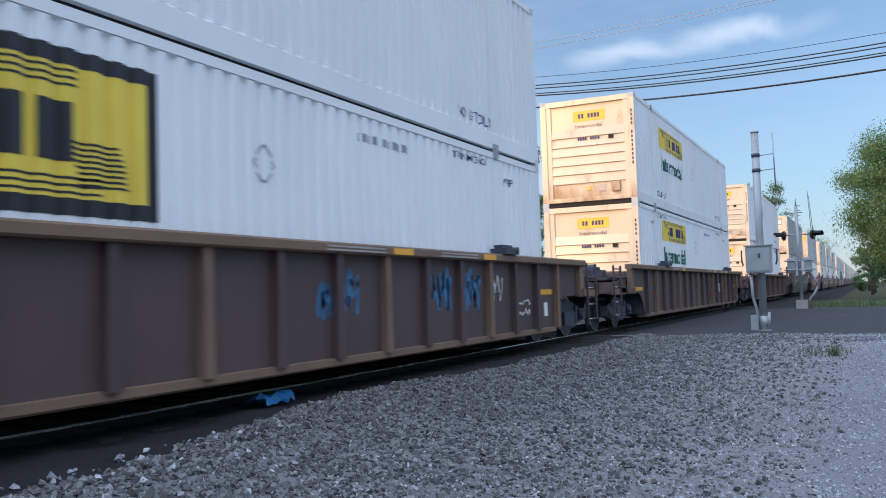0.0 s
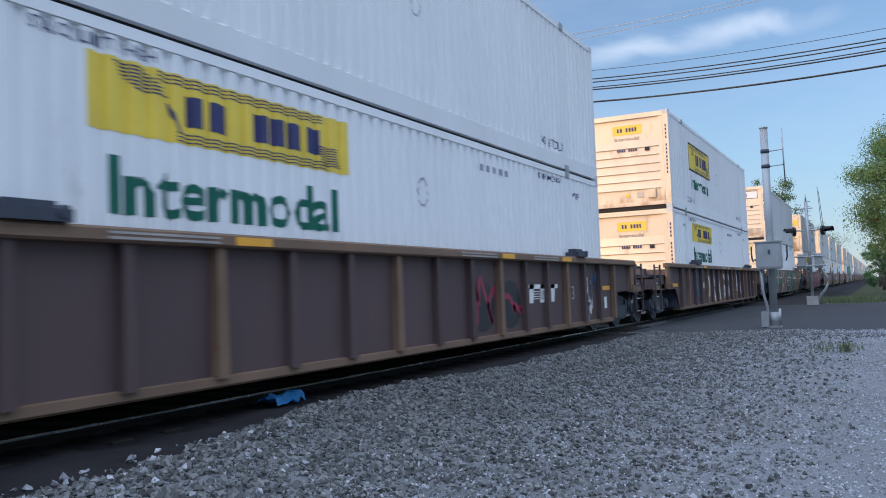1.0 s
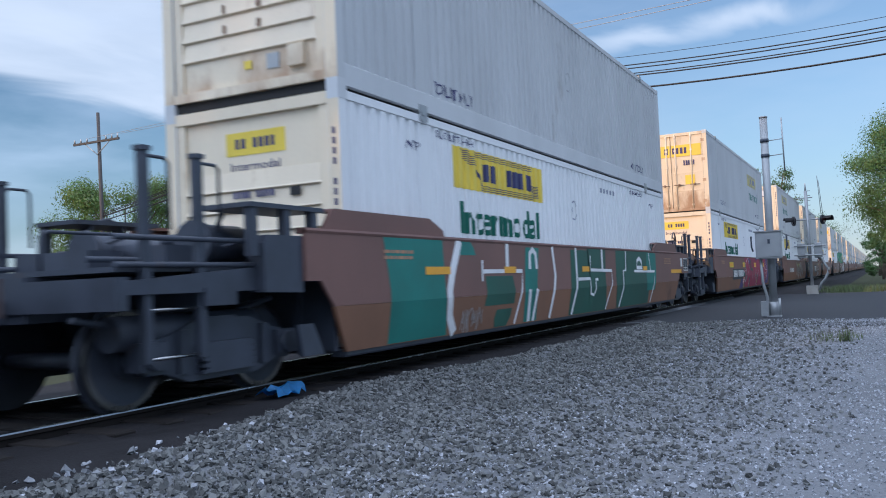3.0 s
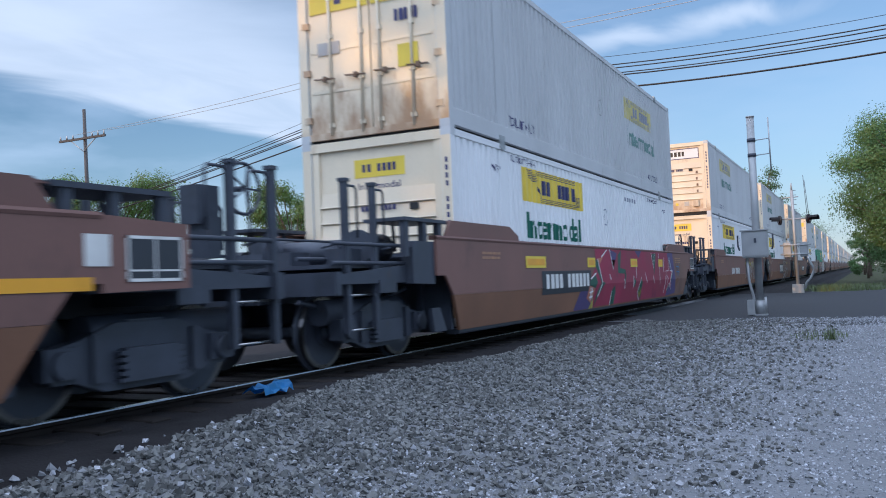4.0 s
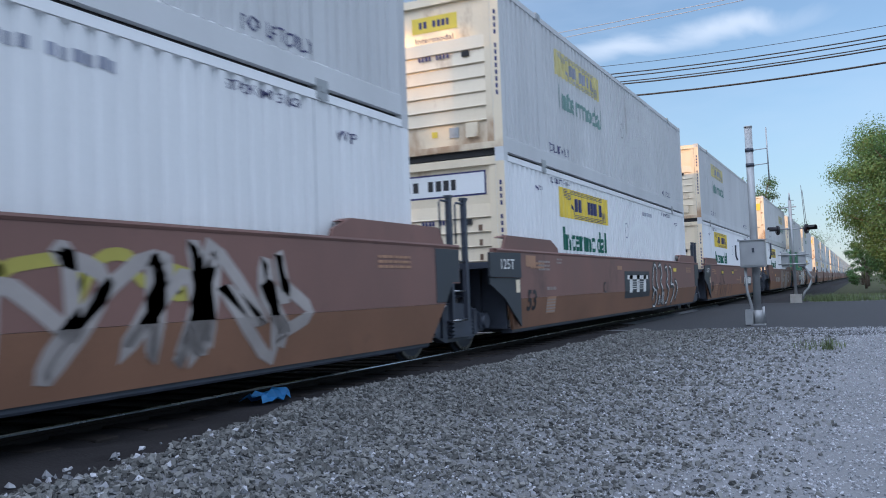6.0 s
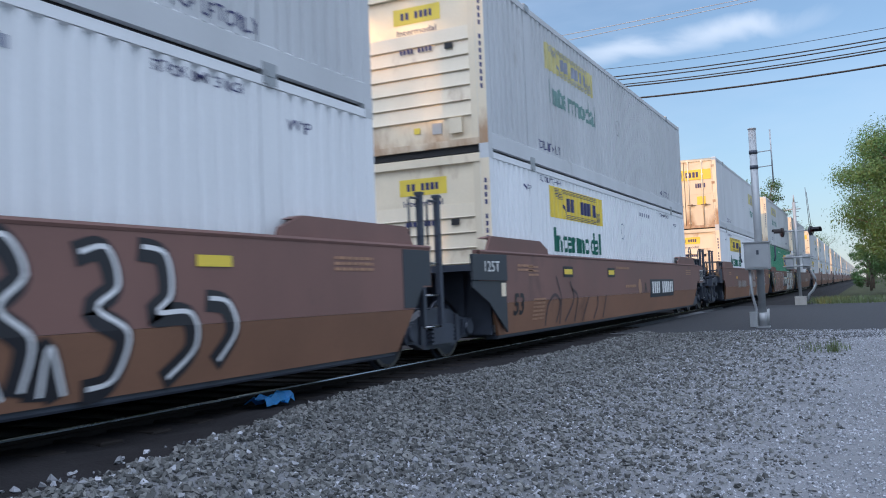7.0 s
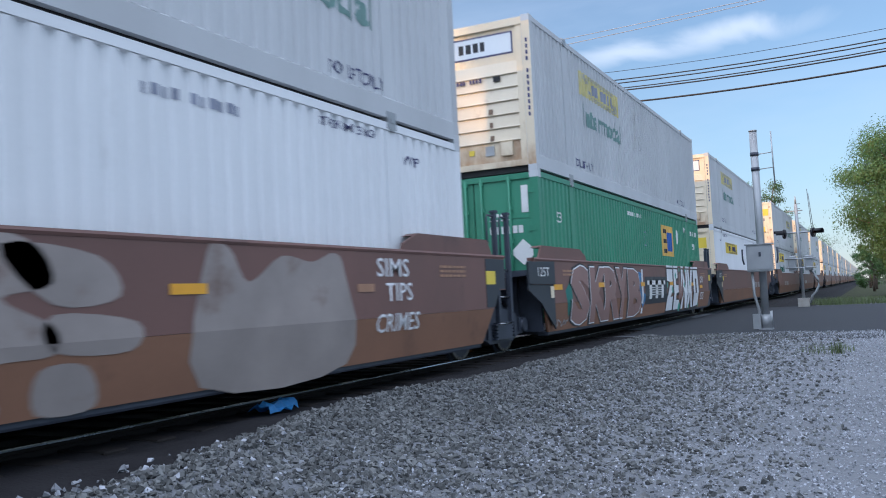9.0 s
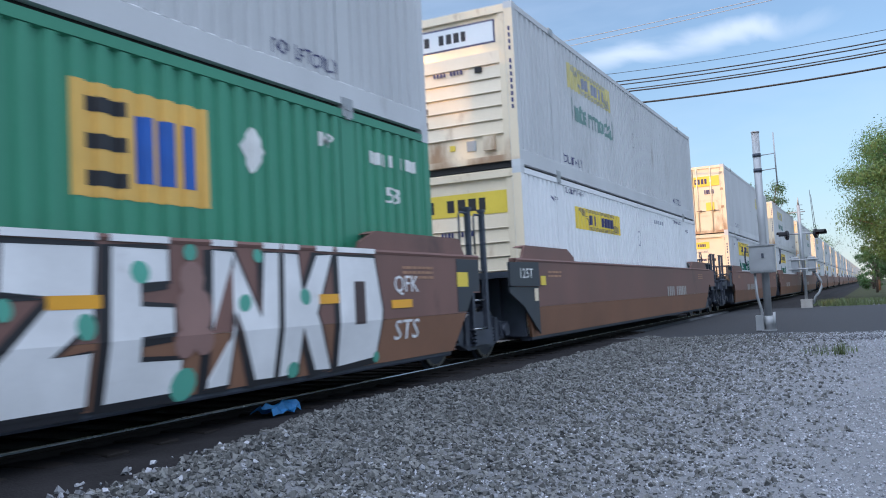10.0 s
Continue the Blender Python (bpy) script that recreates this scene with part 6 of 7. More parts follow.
def bubble_letter(ch, y0, y1, z0, z1):
    def build(bm):
        bm.from_mesh(text_mesh(ch, mauve_paint, z1 - z0, y1 - y0, 0.055))
        for v in bm.verts:
            v.co.y += y0
            v.co.z += z0
    return build


for k, (ch, a, b, top) in enumerate((("S", 0.95, 2.14, 1.47), ("K", 2.2, 3.5, 1.45), ("R", 3.25, 4.5, 1.46), ("Y", 4.18, 5.18, 1.45), ("B", 5.24, 6.5, 1.44))):
    lift = 0.0008 * (k % 2)
    paint_on(c9, black_paint, bubble_letter(ch, a - 0.13, b + 0.05, 0.29, top + 0.06), "graffiti", "black letter shadow", 0.003 + lift)
    paint_on(c9, spray_white, bubble_letter(ch, a - 0.025, b + 0.025, 0.31, top + 0.03), "graffiti", "white letter outline", 0.005 + lift)
    paint_on(c9, mauve_paint, bubble_letter(ch, a, b, 0.335, top), "graffiti", "mauve bubble letter", 0.007 + lift)
paint_on(c9, sky_paint, lambda bm: flat_poly(bm, [(6.3, 1.4), (6.6, 1.35), (6.5, 0.9), (7.1, 0.8), (6.7, 0.5), (6.4, 0.7)]), "graffiti", "pale blue spray field", 0.003)
paint_on(c9, teal_paint, lambda bm: flat_poly(bm, [(0.6, 1.0), (0.95, 1.2), (1.05, 0.7), (0.8, 0.5)]), "graffiti", "teal spray field", 0.003)
paint_on(c9, spray_white, lambda bm: (stroke(bm, [(6.65, 1.45), (6.62, 0.6)], 0.16), stroke(bm, [(6.6, 0.5), (6.6, 0.36)], 0.16)), "graffiti", "white spray mark", 0.006)
slab_logo(c9, 7.16, 9.26, 0.70, 1.17)
ZIG = (((9.55, 1.5), (10.33, 1.5), (10.3, 0.95), (9.95, 0.7), (10.28, 0.72), (10.26, 0.31), (9.42, 0.31), (9.5, 0.7), (9.95, 1.12), (9.52, 1.15)),
       ((10.45, 1.5), (11.05, 1.5), (11.05, 1.22), (10.75, 1.2), (10.75, 1.05), (11.1, 1.03), (11.1, 0.8), (10.75, 0.78), (10.75, 0.62), (11.2, 0.6), (11.2, 0.31), (10.4, 0.31)),
       ((11.55, 1.5), (11.85, 1.5), (12.2, 0.9), (12.25, 1.5), (12.5, 1.5), (12.45, 0.31), (12.15, 0.31), (11.85, 0.95), (11.8, 0.31), (11.5, 0.31)),
       ((12.55, 1.5), (12.8, 1.5), (12.85, 1.1), (13.1, 1.5), (13.4, 1.5), (13.1, 0.9), (13.4, 0.31), (13.1, 0.31), (12.85, 0.75), (12.82, 0.31), (12.5, 0.31)),
       ((13.48, 1.5), (14.25, 1.5), (14.4, 0.9), (14.3, 0.35), (13.5, 0.31)))
for pts in ZIG:
    paint_on(c9, black_paint, lambda bm: stroke(bm, [(y - 0.05, z - 0.02) for y, z in list(pts) + [pts[0]]], 0.10), "graffiti", "black letter shadow", 0.004)
    paint_on(c9, spray_white, lambda bm: flat_poly(bm, list(pts)), "graffiti", "silver white spray letter", 0.006)
for a, b in ((9.52, 10.33), (10.45, 11.05), (11.55, 11.85), (12.25, 12.5), (12.55, 12.8), (13.1, 13.4), (13.48, 14.25)):
    part("graffiti", box(bmesh.new(), 1.49, 1.519, S + a, S + b, 1.532, 1.588), spray_white, c9, "silver white spray on the top chord")
paint_on(c9, umber_paint, bars(13.8, 14.02, 0.75, 1.22), "graffiti", "dark letter core", 0.008)
for k, (a, z, r) in enumerate(((0, 1.25, 0.15), (0.02, 0.98, 0.22), (-0.08, 0.72, 0.13), (0.14, 0.72, 0.12))):
    paint_on(c9, mauve_paint, lambda bm: flat_poly(bm, [(11.3 + a + r * math.cos(i * 0.6283), z + r * math.sin(i * 0.6283)) for i in range(10)]), "graffiti", "faded mauve blot", 0.0095 + 0.0004 * k)
for y, z, r in ((10.74, 1.3, 0.10), (11.97, 1.03, 0.09), (12.89, 1.07, 0.09), (12.17, 1.46, 0.07), (11.23, 0.38, 0.15), (12.73, 0.36, 0.09), (9.56, 1.04, 0.08), (10.22, 0.9, 0.10), (11.29, 1.47, 0.08), (14.3, 0.36, 0.07)):
    dab = [(y + r * (0.95 + 0.07 * math.sin(i * 1.05 + y * 9)) * math.cos(i * 0.5236), z + r * (0.95 + 0.07 * math.sin(i * 1.05 + y * 9)) * math.sin(i * 0.5236)) for i in range(12)]
    paint_on(c9, mint_paint, lambda bm: flat_poly(bm, dab), "graffiti", "mint green spray dab", 0.0085)
for pts in ZIG:
    paint_on(c9, black_paint, lambda bm: stroke(bm, list(pts) + [pts[0]], 0.035), "graffiti", "black letter outline", 0.0078)
for k, (z0, z1) in enumerate(((1.05, 1.25), (0.52, 0.72))):
    word_on(c9, ("QFK", "STS")[k], 14.68, z0, z1 - z0 + 0.04, spray_white, 0.6)
for a, b, z in ((-0.06, 0.42, 1.02), (2.79, 3.21, 1.04), (6.45, 6.88, 1.03), (9.89, 10.36, 1.03), (13.13, 13.49, 0.99), (14.6, 15.1, 0.9)):
    reflector(c9, a, b, z, z + 0.1)
paint_on(c9, spray_grey, scrawl(0.1, 0.8, 0.35, 0.5, 16, 0.03, 150), "graffiti", "pale spray tag", 0.007)
reflector(c9, 16.4, 16.75, 1.14, 1.34, yellow_paint)

c10 = CARS[11]
joint_plate(c10)
number_board(c10, 10.15, 12.85, 0.78, 1.04, False, spray_grey)
reflector(c10, 0.1, 0.35, 1.14, 1.3, yellow_paint)
for car in CARS[4:16]:
    stencils(car, ((0.5, 1.28, 0.7, 0.14, 2), (14.9, 1.25, 0.8, 0.18, 3)), orange_rust, 9)
for car in CARS[12:16]:
    number_board(car, 3.3, 6.0, 0.76, 1.02, False, spray_grey)

# the green container's emblem and marks
g = LOWS[10]
GY = -CL
emblem = part("emblem_panel", draped("emblem_panel", emblem_tan, lambda bm: flat_box(bm, GY + 10.32, GY + 11.8, 1.57, 2.47)), None, g, "ochre emblem panel")
for z in (1.66, 1.95, 2.24):
    part("emblem_block", draped("emblem_dark_%.2f" % z, black_paint, lambda bm: flat_box(bm, GY + 10.45, GY + 10.85, z, z + 0.12), 0.007), None, emblem)
for y in (10.97, 11.22, 11.5):
    part("emblem_block", draped("emblem_blue_%.2f" % y, blue_paint, lambda bm: flat_box(bm, GY + y, GY + y + 0.16, 1.72, 2.28), 0.007), None, emblem)
part("placard", draped("green_placard", white_mark, lambda bm: flat_poly(bm, [(GY + 12.43, 1.96), (GY + 12.65, 2.2), (GY + 12.44, 2.42), (GY + 12.22, 2.21)]), 0.007), None, g, "white diamond placard")
small_words(g, "MP", GY + 13.6, 2.4, 0.16, 0.26, white_mark)
small_words(g, "53", GY + 15.0, 1.88, 0.2, 0.3, white_mark)
small_words(g, "53", GY + 0.95, 2.0, 0.2, 0.3, white_mark)
small_bars(g, GY + 14.6, 2.33, 0.15, 1.2, 8, white_mark, 12, (4,))
small_bars(g, GY + 6.4, 2.5, 0.10, 1.6, 14, white_mark, 13, (6,))


# ---- trackside things ----
def arc(bm, pts, r, seg=6):
    sweep(bm, pts, r, seg)


def case_post():
    x, y = 4.38, 20.9
    t = tagged(new("signal_mast"), "grey steel mast with equipment box and antenna", "signal mast")
    t.location = (x, y, -0.1)
    bm = bmesh.new()
    tube(bm, (0, 0, 0), (0.0, 0, 4.57), 0.085, 18)
    tube(bm, (0, 0, 4.57), (0, 0, 4.6), 0.095, 18)
    part("mast", bm, alu, t)
    bm = bmesh.new()
    box(bm, -0.29, 0.26, -0.36, -0.1, 1.32, 1.93)
    bmesh.ops.bevel(bm, geom=bm.edges[:], offset=0.018, segments=2, affect="EDGES")
    b = part("equipment_box", bm, alu, t)
    bm = bmesh.new()
    box(bm, -0.32, 0.29, -0.39, -0.08, 1.93, 1.955)
    part("box_lid", bm, alu, b)
    bm = bmesh.new()
    box(bm, -0.25, 0.22, -0.375, -0.36, 1.37, 1.88)
    part("box_door", bm, alu, b)
    bm = bmesh.new()
    box(bm, -0.02, 0.03, -0.40, -0.375, 1.66, 1.76)
    part("latch", bm, truck_steel, b)
    for dx in (-0.36, 0.34):
        bm = bmesh.new()
        arc(bm, [(dx, -0.2, 1.5), (dx * 1.08, -0.2, 1.6), (dx * 1.08, -0.2, 1.85)], 0.02)
        part("bracket", bm, truck_steel, b)
    bm = bmesh.new()
    arc(bm, [(-0.2, -0.22, 1.32), (-0.19, -0.2, 0.8), (-0.12, -0.12, 0.45), (-0.12, -0.1, 0.0)], 0.032, 8)
    part("conduit", bm, alu, t, "grey cable conduit")
    bm = bmesh.new()
    box(bm, -0.15, 0.15, -0.15, 0.15, -0.04, 0.03)
    tube(bm, (0, 0, 0.03), (0, 0, 0.34), 0.12, 12)
    part("base_casting", bm, alu, t)
    for dx in (-0.12, 0.12):
        for dy in (-0.12, 0.12):
            bm = bmesh.new()
            tube(bm, (dx, dy, 0.03), (dx * 1.05, dy, 0.42), 0.018, 6)
            part("anchor_bolt", bm, dull_steel, t)
    bm = bmesh.new()
    box(bm, -0.26, -0.1, -0.2, -0.02, 0.02, 0.36)
    part("junction_box", bm, alu, t)
    an = part("antenna", tube(bmesh.new(), (0.40, 0, 3.3), (0.385, 0, 4.53), 0.016, 8), dull_steel, t, "thin whip antenna")
    for z in (3.7, 4.05):
        bm = bmesh.new()
        tube(bm, (0.05, 0, z - 0.02), (0.40, 0, z), 0.012, 6)
        part("antenna_arm", bm, dull_steel, an)
        bm = bmesh.new()
        tube(bm, (0, 0, z - 0.05), (0, 0, z + 0.03), 0.095, 14)
        part("clamp", bm, truck_steel, an)


case_post()


def crossing_signal(x, y, zb, label, side=1):
    t = tagged(new("crossing_signal"), label, "crossing signal", "crossing signals")
    t.location = (x, y, zb)
    bm = bmesh.new()
    tube(bm, (0, 0, 0.3), (-0.05, 0, 4.3), 0.065, 12)
    tube(bm, (-0.05, 0, 4.3), (-0.05, 0, 4.62), 0.04, 10, 0.02)
    part("mast", bm, alu, t)
    bm = bmesh.new()
    box(bm, -0.22, 0.22, -0.2, 0.2, -0.1, 0.36)
    part("base_block", bm, concrete, t)
    bm = bmesh.new()
    tube(bm, (-0.62, 0, 3.1), (0.58, 0, 3.1), 0.03, 8)
    arm = part("light_arm", bm, alu, t)
    for dx, way in ((-0.62, -68), (0.6, 68)):
        lamp = part("flasher", tube(bmesh.new(), (0, 0.02, 0), (0, 0.09, 0), 0.2, 18), black_paint, arm, "round black flasher backing")
        lamp.matrix_basis = pose(dx, 0, 3.07, 0, 0, way)
        bm = bmesh.new()
        n = 12
        for i in range(n):
            a0, a1 = math.pi * i / n - 0.3, math.pi * (i + 1) / n - 0.3
            bm.faces.new([bm.verts.new((math.cos(a) * 0.15, yy, math.sin(a) * 0.15)) for a, yy in ((a0, 0.02), (a1, 0.02), (a1, -0.34), (a0, -0.34))])
        bmesh.ops.solidify(bm, geom=bm.faces[:], thickness=0.008)
        part("hood", bm, black_paint, lamp)
        part("lens", tube(bmesh.new(), (0, -0.02, 0), (0, 0.02, 0), 0.14, 16), glass_dark, lamp, "dark red lens")
    bm = bmesh.new()
    tube(bm, (-0.45, 0, 4.0), (0.2, 0, 4.02), 0.025, 6)
    part("cross_arm", bm, alu, t)
    for i in range(6):
        bm = bmesh.new()
        tube(bm, (-0.05, 0, 3.3 + i * 0.2), (0.12, 0, 3.3 + i * 0.2), 0.012, 5)
        part("step", bm, truck_steel, t)
    for dx, dz in ((-0.34, 1.5), (0.3, 1.5)):
        bm = bmesh.new()
        box(bm, dx - 0.14, dx + 0.16, -0.22, 0.18, dz, dz + 0.62)
        bmesh.ops.bevel(bm, geom=bm.edges[:], offset=0.02, segments=1, affect="EDGES")
        part("gate_mechanism", bm, alu, t, "grey gate mechanism housing")
    for z in (1.62, 2.0):
        bm = bmesh.new()
        tube(bm, (-0.6, -0.25, z), (0.6, -0.25, z), 0.03, 6)
        part("bracket", bm, dull_steel, t)
    bm = bmesh.new()
    arc(bm, [(0.3, 0, 1.5), (0.45, 0, 1.4), (0.6, 0, 1.1), (0.62, 0, 0.85), (0.5, 0, 0.6), (0.35, 0, 0.45), (0.25, 0, 0.15)], 0.05, 8)
    part("conduit", bm, alu, t, "curved grey conduit")
    bm = bmesh.new()
    tube(bm, (0.5, 0, 3.2), (0.42, 0, 4.9), 0.012, 6)
    tube(bm, (0.56, 0, 3.3), (0.46, 0, 4.7), 0.012, 6)
    part("antenna", bm, truck_steel, t)


crossing_signal(4.05, 38.7, -0.1, "crossing signal with black flashers and gate mechanism")


def crossbuck():
    t = tagged(new("crossbuck_sign"), "white crossbuck sign on a post beyond the track", "road sign")
    t.location = (-5.3, 18.2, -0.2)
    part("post", tube(bmesh.new(), (0, 0, 0), (0, 0, 4.05), 0.055, 10), white_mark, t)
    for a in (45, -45):
        bm = bmesh.new()
        box(bm, -0.5, 0.5, -0.012, 0.012, -0.08, 0.08)
        b = part("blade", bm, concrete, t)
        b.matrix_basis = pose(-0.10 - (0.032 if a > 0 else 0), 0, 3.5, 0, 0, 66) @ pose(0, 0, 0, 0, a, 0)


crossbuck()


def utility_pole(x, y, tall, label, lean=-0.25, arm=True, mat=pole_wood):
    t = tagged(new("utility_pole"), label, "utility pole", "utility poles")
    t.location = (x, y, -0.5)
    part("pole", tube(bmesh.new(), (0, 0, 0), (lean, 0, tall), 0.14, 14, 0.09), mat, t)
    if arm:
        bm = bmesh.new()
        box(bm, -2.1, 1.5, -0.19, -0.09, tall - 1.73, tall - 1.61)
        part("crossarm", bm, mat, t)
        for dx in (-2.0, -1.5, -1.0, 0.5, 0.95, 1.4):
            part("insulator", tube(bmesh.new(), (dx, -0.14, tall - 1.6), (dx, -0.14, tall - 1.38), 0.05, 8, 0.03), dull_steel, t)
        for s in (-1, 1):
            part("brace", tube(bmesh.new(), (-0.2, -0.14, tall - 2.4), (-0.2 + s * 1.0, -0.14, tall - 1.7), 0.025, 6), dull_steel, t)
    else:
        for z in (tall - 0.9, tall - 0.65):
            part("band", tube(bmesh.new(), (lean, 0, z), (lean, 0, z + 0.06), 0.14, 12), dull_steel, t)
        part("bracket", sweep(bmesh.new(), [(lean, -0.1, tall - 0.4), (lean - 0.25, -0.1, tall - 0.3), (lean - 0.3, -0.1, tall - 0.15)], 0.03, 6), dull_steel, t)
        for z in (8.95, 9.45, 9.8):
            part("cable_clamp", tube(bmesh.new(), (lean * z / tall - 0.02, -0.22, z), (lean * z / tall, 0, z), 0.05, 8), dull_steel, t)
    return t


utility_pole(-32.0, 34.2, 12.0, "weathered wooden utility pole with a crossarm")
utility_pole(-8.48, 31.0, 11.95, "brown leaning utility pole close beyond the track", -0.65, False, tie_brown)
utility_pole(22.0, 29.6, 12.5, "weathered wooden utility pole carrying the cables")


# ---- trees ----
def tree(name, x, y, tall, spread, low, mat, label, leaves=9000, seed=1, group="trees", clumps_n=56, fine=1.0):
    t = tagged(new(name), label, "tree", group)
    t.location = (x, y, height(x, y))
    rnd = np.random.RandomState(seed)
    bm = bmesh.new()
    tube(bm, (0, 0, -0.2), (0.1, 0.1, tall * 0.45), tall * 0.03, 10, tall * 0.018)
    clumps = []
    for k in range(clumps_n):
        a, f = rnd.uniform(0, 2 * math.pi), rnd.uniform(0, 1)
        zz = low + (tall - low) * (0.08 + 0.86 * f)
        rr = spread * math.sqrt(max(0.05, 1 - ((f - 0.56) / 0.62) ** 2)) * rnd.uniform(0.45, 0.9)
        c = Vector((math.cos(a) * rr, math.sin(a) * rr, zz))
        clumps.append((c, spread * rnd.uniform(0.17, 0.34)))
        tube(bm, (0.05, 0.05, max(0.3, min(tall * 0.42, zz * 0.6))), c, tall * 0.008, 6, tall * 0.002)
    part("trunk", bm, bark, t)
    per = leaves // len(clumps)
    V, F = [], []
    size = (0.006 * tall + 0.055) * fine
    for c, r in clumps:
        d = rnd.normal(size=(per, 3))
        d /= np.linalg.norm(d, axis=1)[:, None]
        lump = 1 + 0.25 * np.sin(d[:, :1] * 5 + c[0]) * np.cos(d[:, 1:2] * 6 + c[1])
        p = np.array(c) + d * lump * (r * rnd.uniform(0.05, 1.0, (per, 1)) ** 0.6) * (1, 1, 0.85)
        u = rnd.normal(size=(per, 3))
        u /= np.linalg.norm(u, axis=1)[:, None]
        u -= 0.8 * (u * d).sum(1)[:, None] * d
        w = np.cross(u, d + 0.35 * rnd.normal(size=(per, 3)))
        w /= np.linalg.norm(w, axis=1)[:, None] + 1e-6
        s = size * rnd.uniform(0.5, 1.2, (per, 1))
        q = np.stack([p - u * s, p + w * s * 0.6, p + u * s, p - w * s * 0.6], 1).reshape(-1, 3)
        n = len(V)
        V += q.tolist()
        F += (np.arange(per * 4).reshape(-1, 4) + n).tolist()
    me = bpy.data.meshes.new("crown")
    me.from_pydata(V, [], F)
    me.materials.append(mat)
    part("crown", me, mat, t)
    return t


tree("tree", 11.4, 72, 13.2, 7.0, 0.3, leaf_near, "large leafy green tree beside the track", 160000, 3, clumps_n=170, fine=0.72)
for k, (x, y, h) in enumerate(((6.9, 96, 5.0), (7.2, 112, 6.0), (6.6, 132, 6.0), (6.9, 158, 7.0), (9.4, 84, 5.5))):
    tree("shrub", x, y, h, 2.3, 0.0, leaf_near, "dense green shrub beside the track", 5000, 40 + k, "shrubs", 16)
tree("tree", 16.5, 80, 13, 6, 0.3, leaf_near, "leafy green tree beside the track", 24000, 4)
tree("tree", 17.0, 115, 12, 6, 0.3, leaf_far, "leafy green tree further down the line", 12000, 14)
tree("tree", -8.6, 150, 18.5, 5, 3, leaf_far, "tall tree beyond the track", 9000, 5)
tree("tree", -6.0, 190, 13, 6, 1, leaf_far, "tree beyond the track", 6000, 6)
tree("tree", -7.0, 260, 15, 8, 1, leaf_far, "tree beyond the track", 5000, 7)
tree("tree", 12.0, 260, 11, 7, 1, leaf_far, "tree down the line", 5000, 8)
tree("tree", -37, 60, 10.5, 4.5, 1, leaf_mat, "leafy tree on the far side of the track", 36000, 9)
tree("tree", -28.3, 60, 13.2, 3.6, 0.6, leaf_mat, "slender leafy tree on the far side", 44000, 10)
tree("tree", -58.5, 60, 12.5, 7.6, 1.5, leaf_mat, "broad leafy tree on the far side", 60000, 11)
tree("tree", -46, 78, 10, 6, 1, leaf_far, "leafy tree on the far side of the track", 9000, 12)
tree("tree", -23.4, 61, 14.2, 3.8, 0.4, leaf_mat, "tall leafy tree on the far side", 68000, 13)
tree("tree", -19.8, 64, 14.2, 3.8, 0.4, leaf_mat, "tall leafy tree on the far side", 68000, 15)
# unseen trees behind the view, added to keep low sun off the near train
for k, (x, y, h) in enumerate(((-21, -38, 26), (-24, -48, 25), (-23, -60, 24), (-27, -72, 24))):
    tree("tree", x, y, h, 7.4, 1.0, leaf_mat, "tall shade tree beyond the track", 26000, 20 + k, clumps_n=60)


# ---- overhead lines ----
def sag_line(name, a, b, s, r, mat, label, group):
    bm = bmesh.new()
    a, b = Vector(a), Vector(b)
    out = []
    for i in range(21):
        f = i / 20
        p = a.lerp(b, f)
        p.z -= s * 4 * f * (1 - f)
        out.append(p)
    sweep(bm, out, r, 5)
    return plain(name, bm, mat, label, "cable", "", group)


for dz, r in ((0.0, 0.034), (0.455, 0.026), (0.54, 0.02), (0.73, 0.022), (0.855, 0.022), (1.17, 0.010)):
    sag_line("overhead_cable", (-32.1, 34.2, 5.35 + 0.5 * dz), (-8.98, 30.85, 8.45 + dz), 0.15, r, wire_mat, "black overhead cable between two poles", "overhead cables")
    sag_line("overhead_cable", (-8.98, 30.85, 8.45 + dz), (21.9, 29.6, 8.9 + dz), 1.1, r, wire_mat, "black overhead cable across the track", "overhead cables")
for k, (z0, z1) in enumerate(((10.5, 11.3), (10.2, 11.4))):
    sag_line("overhead_wire", (-32.9 + k * 2.5, 34.1, 10.1), (-9.1, 30.9, z0), 0.2, 0.012, alu, "thin bare overhead wire between two poles", "overhead wires")
    sag_line("overhead_wire", (-9.1, 30.9, z0), (21.5, 29.5, z1), 0.3, 0.012, alu, "thin bare overhead wire across the track", "overhead wires")


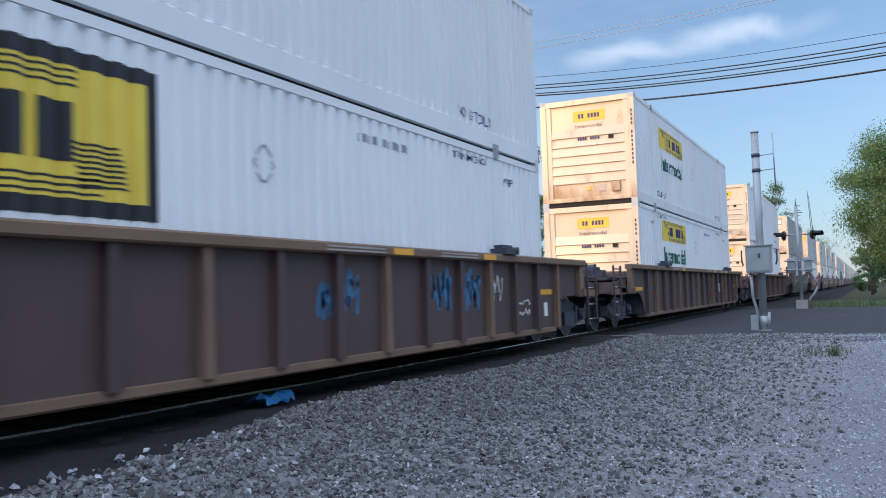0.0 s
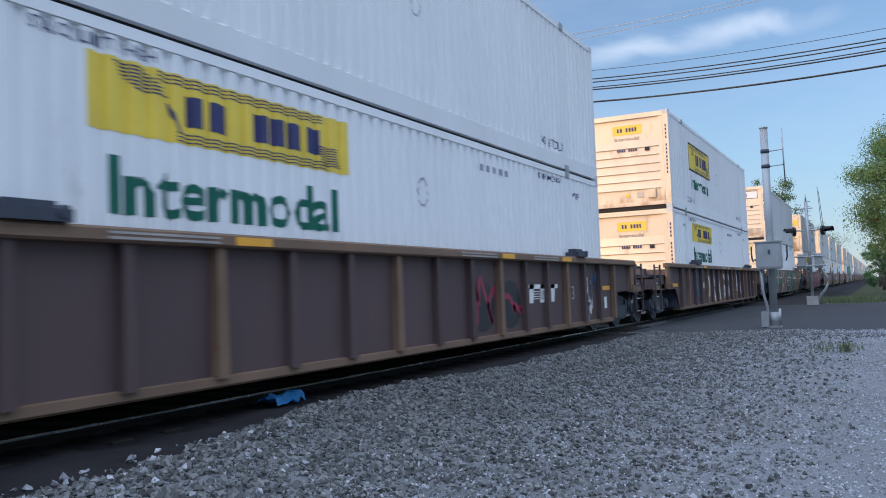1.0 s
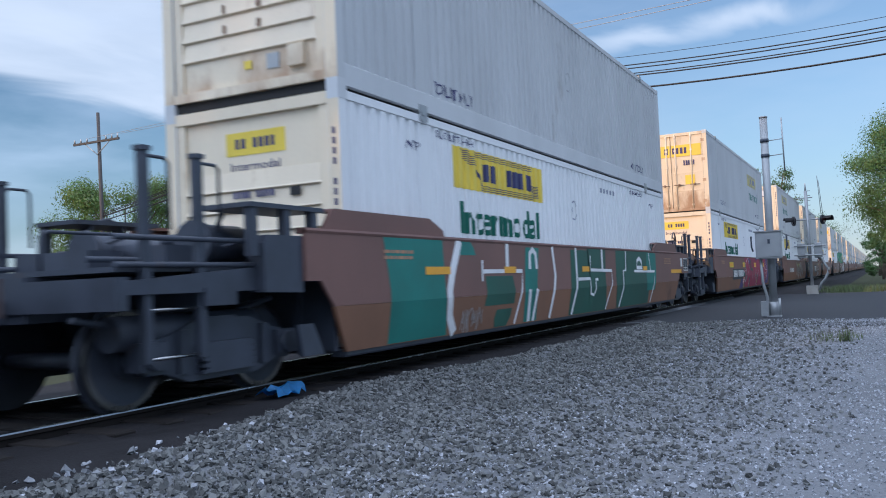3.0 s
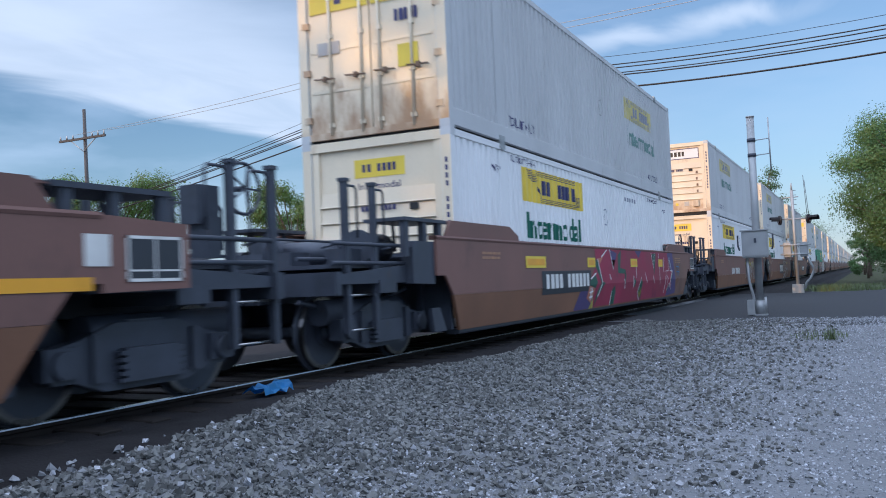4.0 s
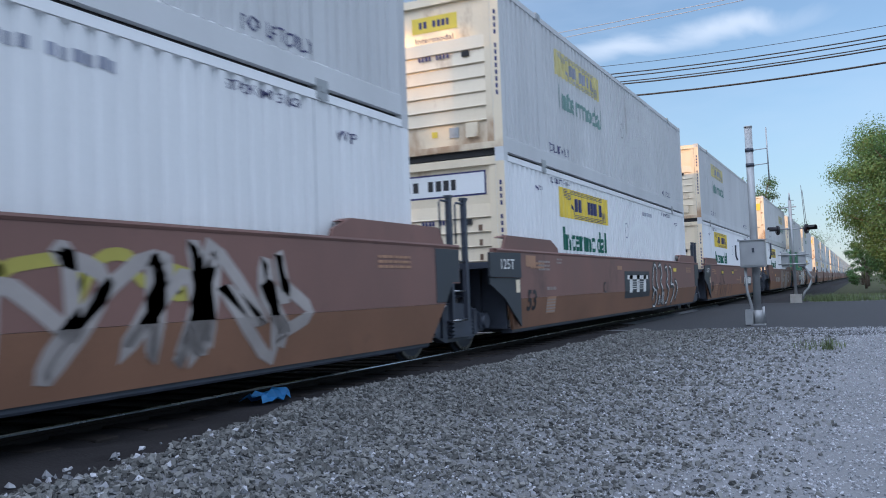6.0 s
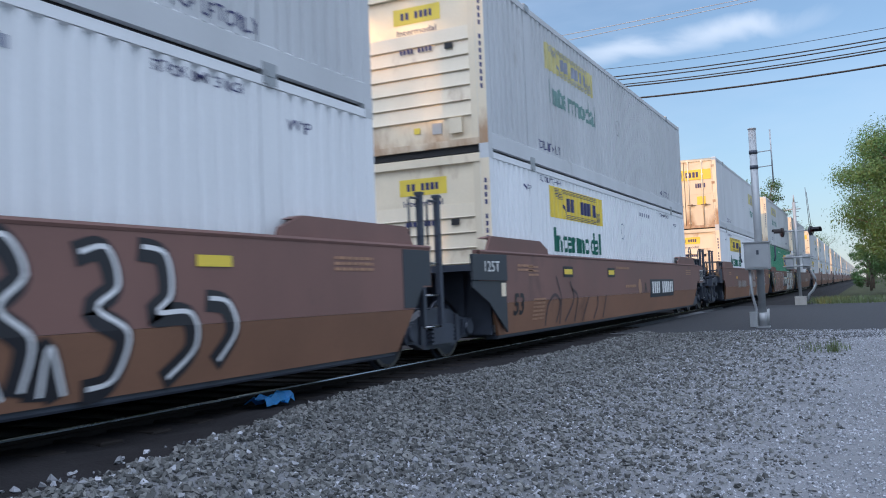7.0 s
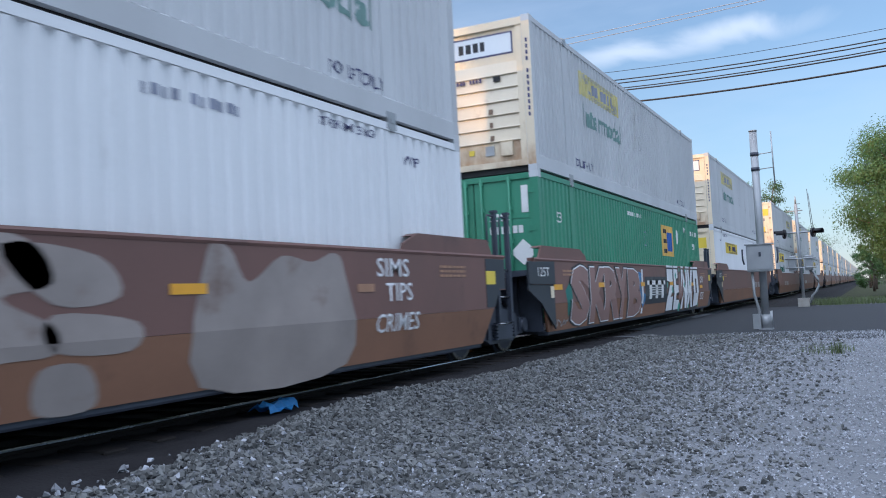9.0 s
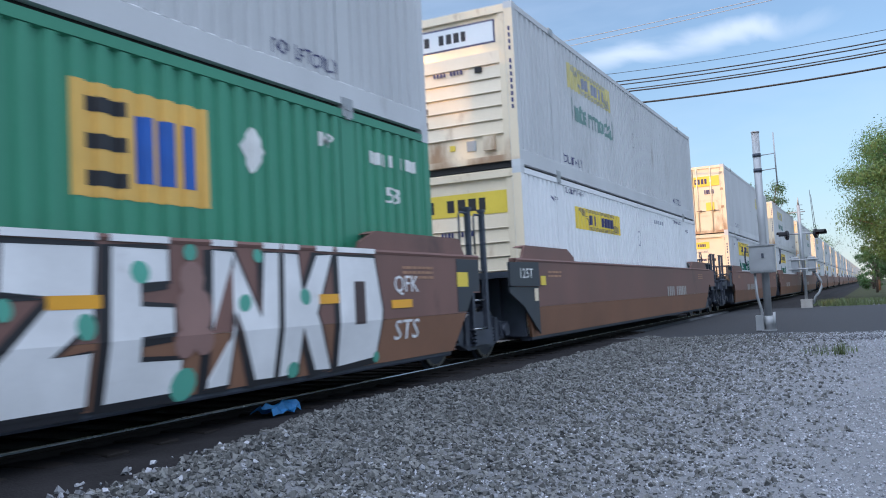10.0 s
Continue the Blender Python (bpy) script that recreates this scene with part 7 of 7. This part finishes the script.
# ---- small things on the ground ----
def blades(name, x, y, rx, ry, count, tall, label, seed):
    rnd = random.Random(seed)
    V, F = [], []
    for i in range(count):
        a, r = rnd.uniform(0, 6.283), math.sqrt(rnd.random())
        px, py = x + math.cos(a) * r * rx, y + math.sin(a) * r * ry
        z = max(height(px, py), -0.1 if 19.3 < py < 39 else -9)
        h, lean, b = tall * rnd.uniform(0.4, 1.1), rnd.uniform(0, 6.283), rnd.uniform(0.1, 0.55)
        w = 0.004 + 0.012 * tall
        dx, dy = math.cos(lean), math.sin(lean)
        n = len(V)
        V += [(px - dy * w, py + dx * w, z), (px + dy * w, py - dx * w, z), (px + dx * h * b * 0.5 + dy * w * 0.7, py + dy * h * b * 0.5 - dx * w * 0.7, z + h * 0.6),
              (px + dx * h * b * 0.5 - dy * w * 0.7, py + dy * h * b * 0.5 + dx * w * 0.7, z + h * 0.6), (px + dx * h * b, py + dy * h * b, z + h)]
        F += [(n, n + 1, n + 2, n + 3), (n + 3, n + 2, n + 4)]
    me = bpy.data.meshes.new(name)
    me.from_pydata(V, [], F)
    me.materials.append(blade_mat)
    return tagged(new(name, me), label, "weeds", kind="stuff")


blades("weeds", 5.85, 15.6, 0.45, 0.5, 160, 0.10, "low green weeds in the gravel", 1)
blades("weeds", 6.02, 15.3, 0.10, 0.10, 40, 0.28, "tuft of green weed in the gravel", 2)
blades("grass", 6.0, 42.5, 1.7, 1.6, 1500, 0.35, "rough grass beside the road", 3)
blades("grass", 11.5, 52, 4.5, 5, 1600, 0.2, "rough grass under the trees", 4)
blades("grass", 4.8, 46, 1.0, 4.5, 600, 0.3, "rough grass beside the ballast", 5)


def blue_sheet():
    """A crumpled piece of blue plastic on the ballast."""
    rnd = random.Random(4)
    bm = bmesh.new()
    n = 7
    g = [[bm.verts.new((0.3 * i / n - 0.15 + rnd.uniform(-0.02, 0.02), 0.55 * j / n - 0.27 + rnd.uniform(-0.02, 0.02), 0.03 + 0.07 * math.sin(3.14 * i / 6) + rnd.uniform(-0.03, 0.04))) for i in range(n)] for j in range(n)]
    for j in range(n - 1):
        for i in range(n - 1):
            bm.faces.new((g[j][i], g[j][i + 1], g[j + 1][i + 1], g[j + 1][i]))
    bmesh.ops.solidify(bm, geom=bm.faces[:], thickness=0.012)
    ob = plain("plastic_sheet", bm, blue_bag_mat, "crumpled blue plastic on the ballast", "litter")
    ob.location = (1.26, 6.9, -0.075)


blue_sheet()


def motions():
    """The whole train rolls past at one speed."""
    for ob, y, z in RIDERS:
        walk(ob, [(0.0, pose(0, y, z)), (2.5, pose(0, y - 2.5 * SPEED, z)), (5.0, pose(0, y - 5 * SPEED, z)),
                  (7.5, pose(0, y - 7.5 * SPEED, z)), (10.0, pose(0, y - 10 * SPEED, z))])


motions()
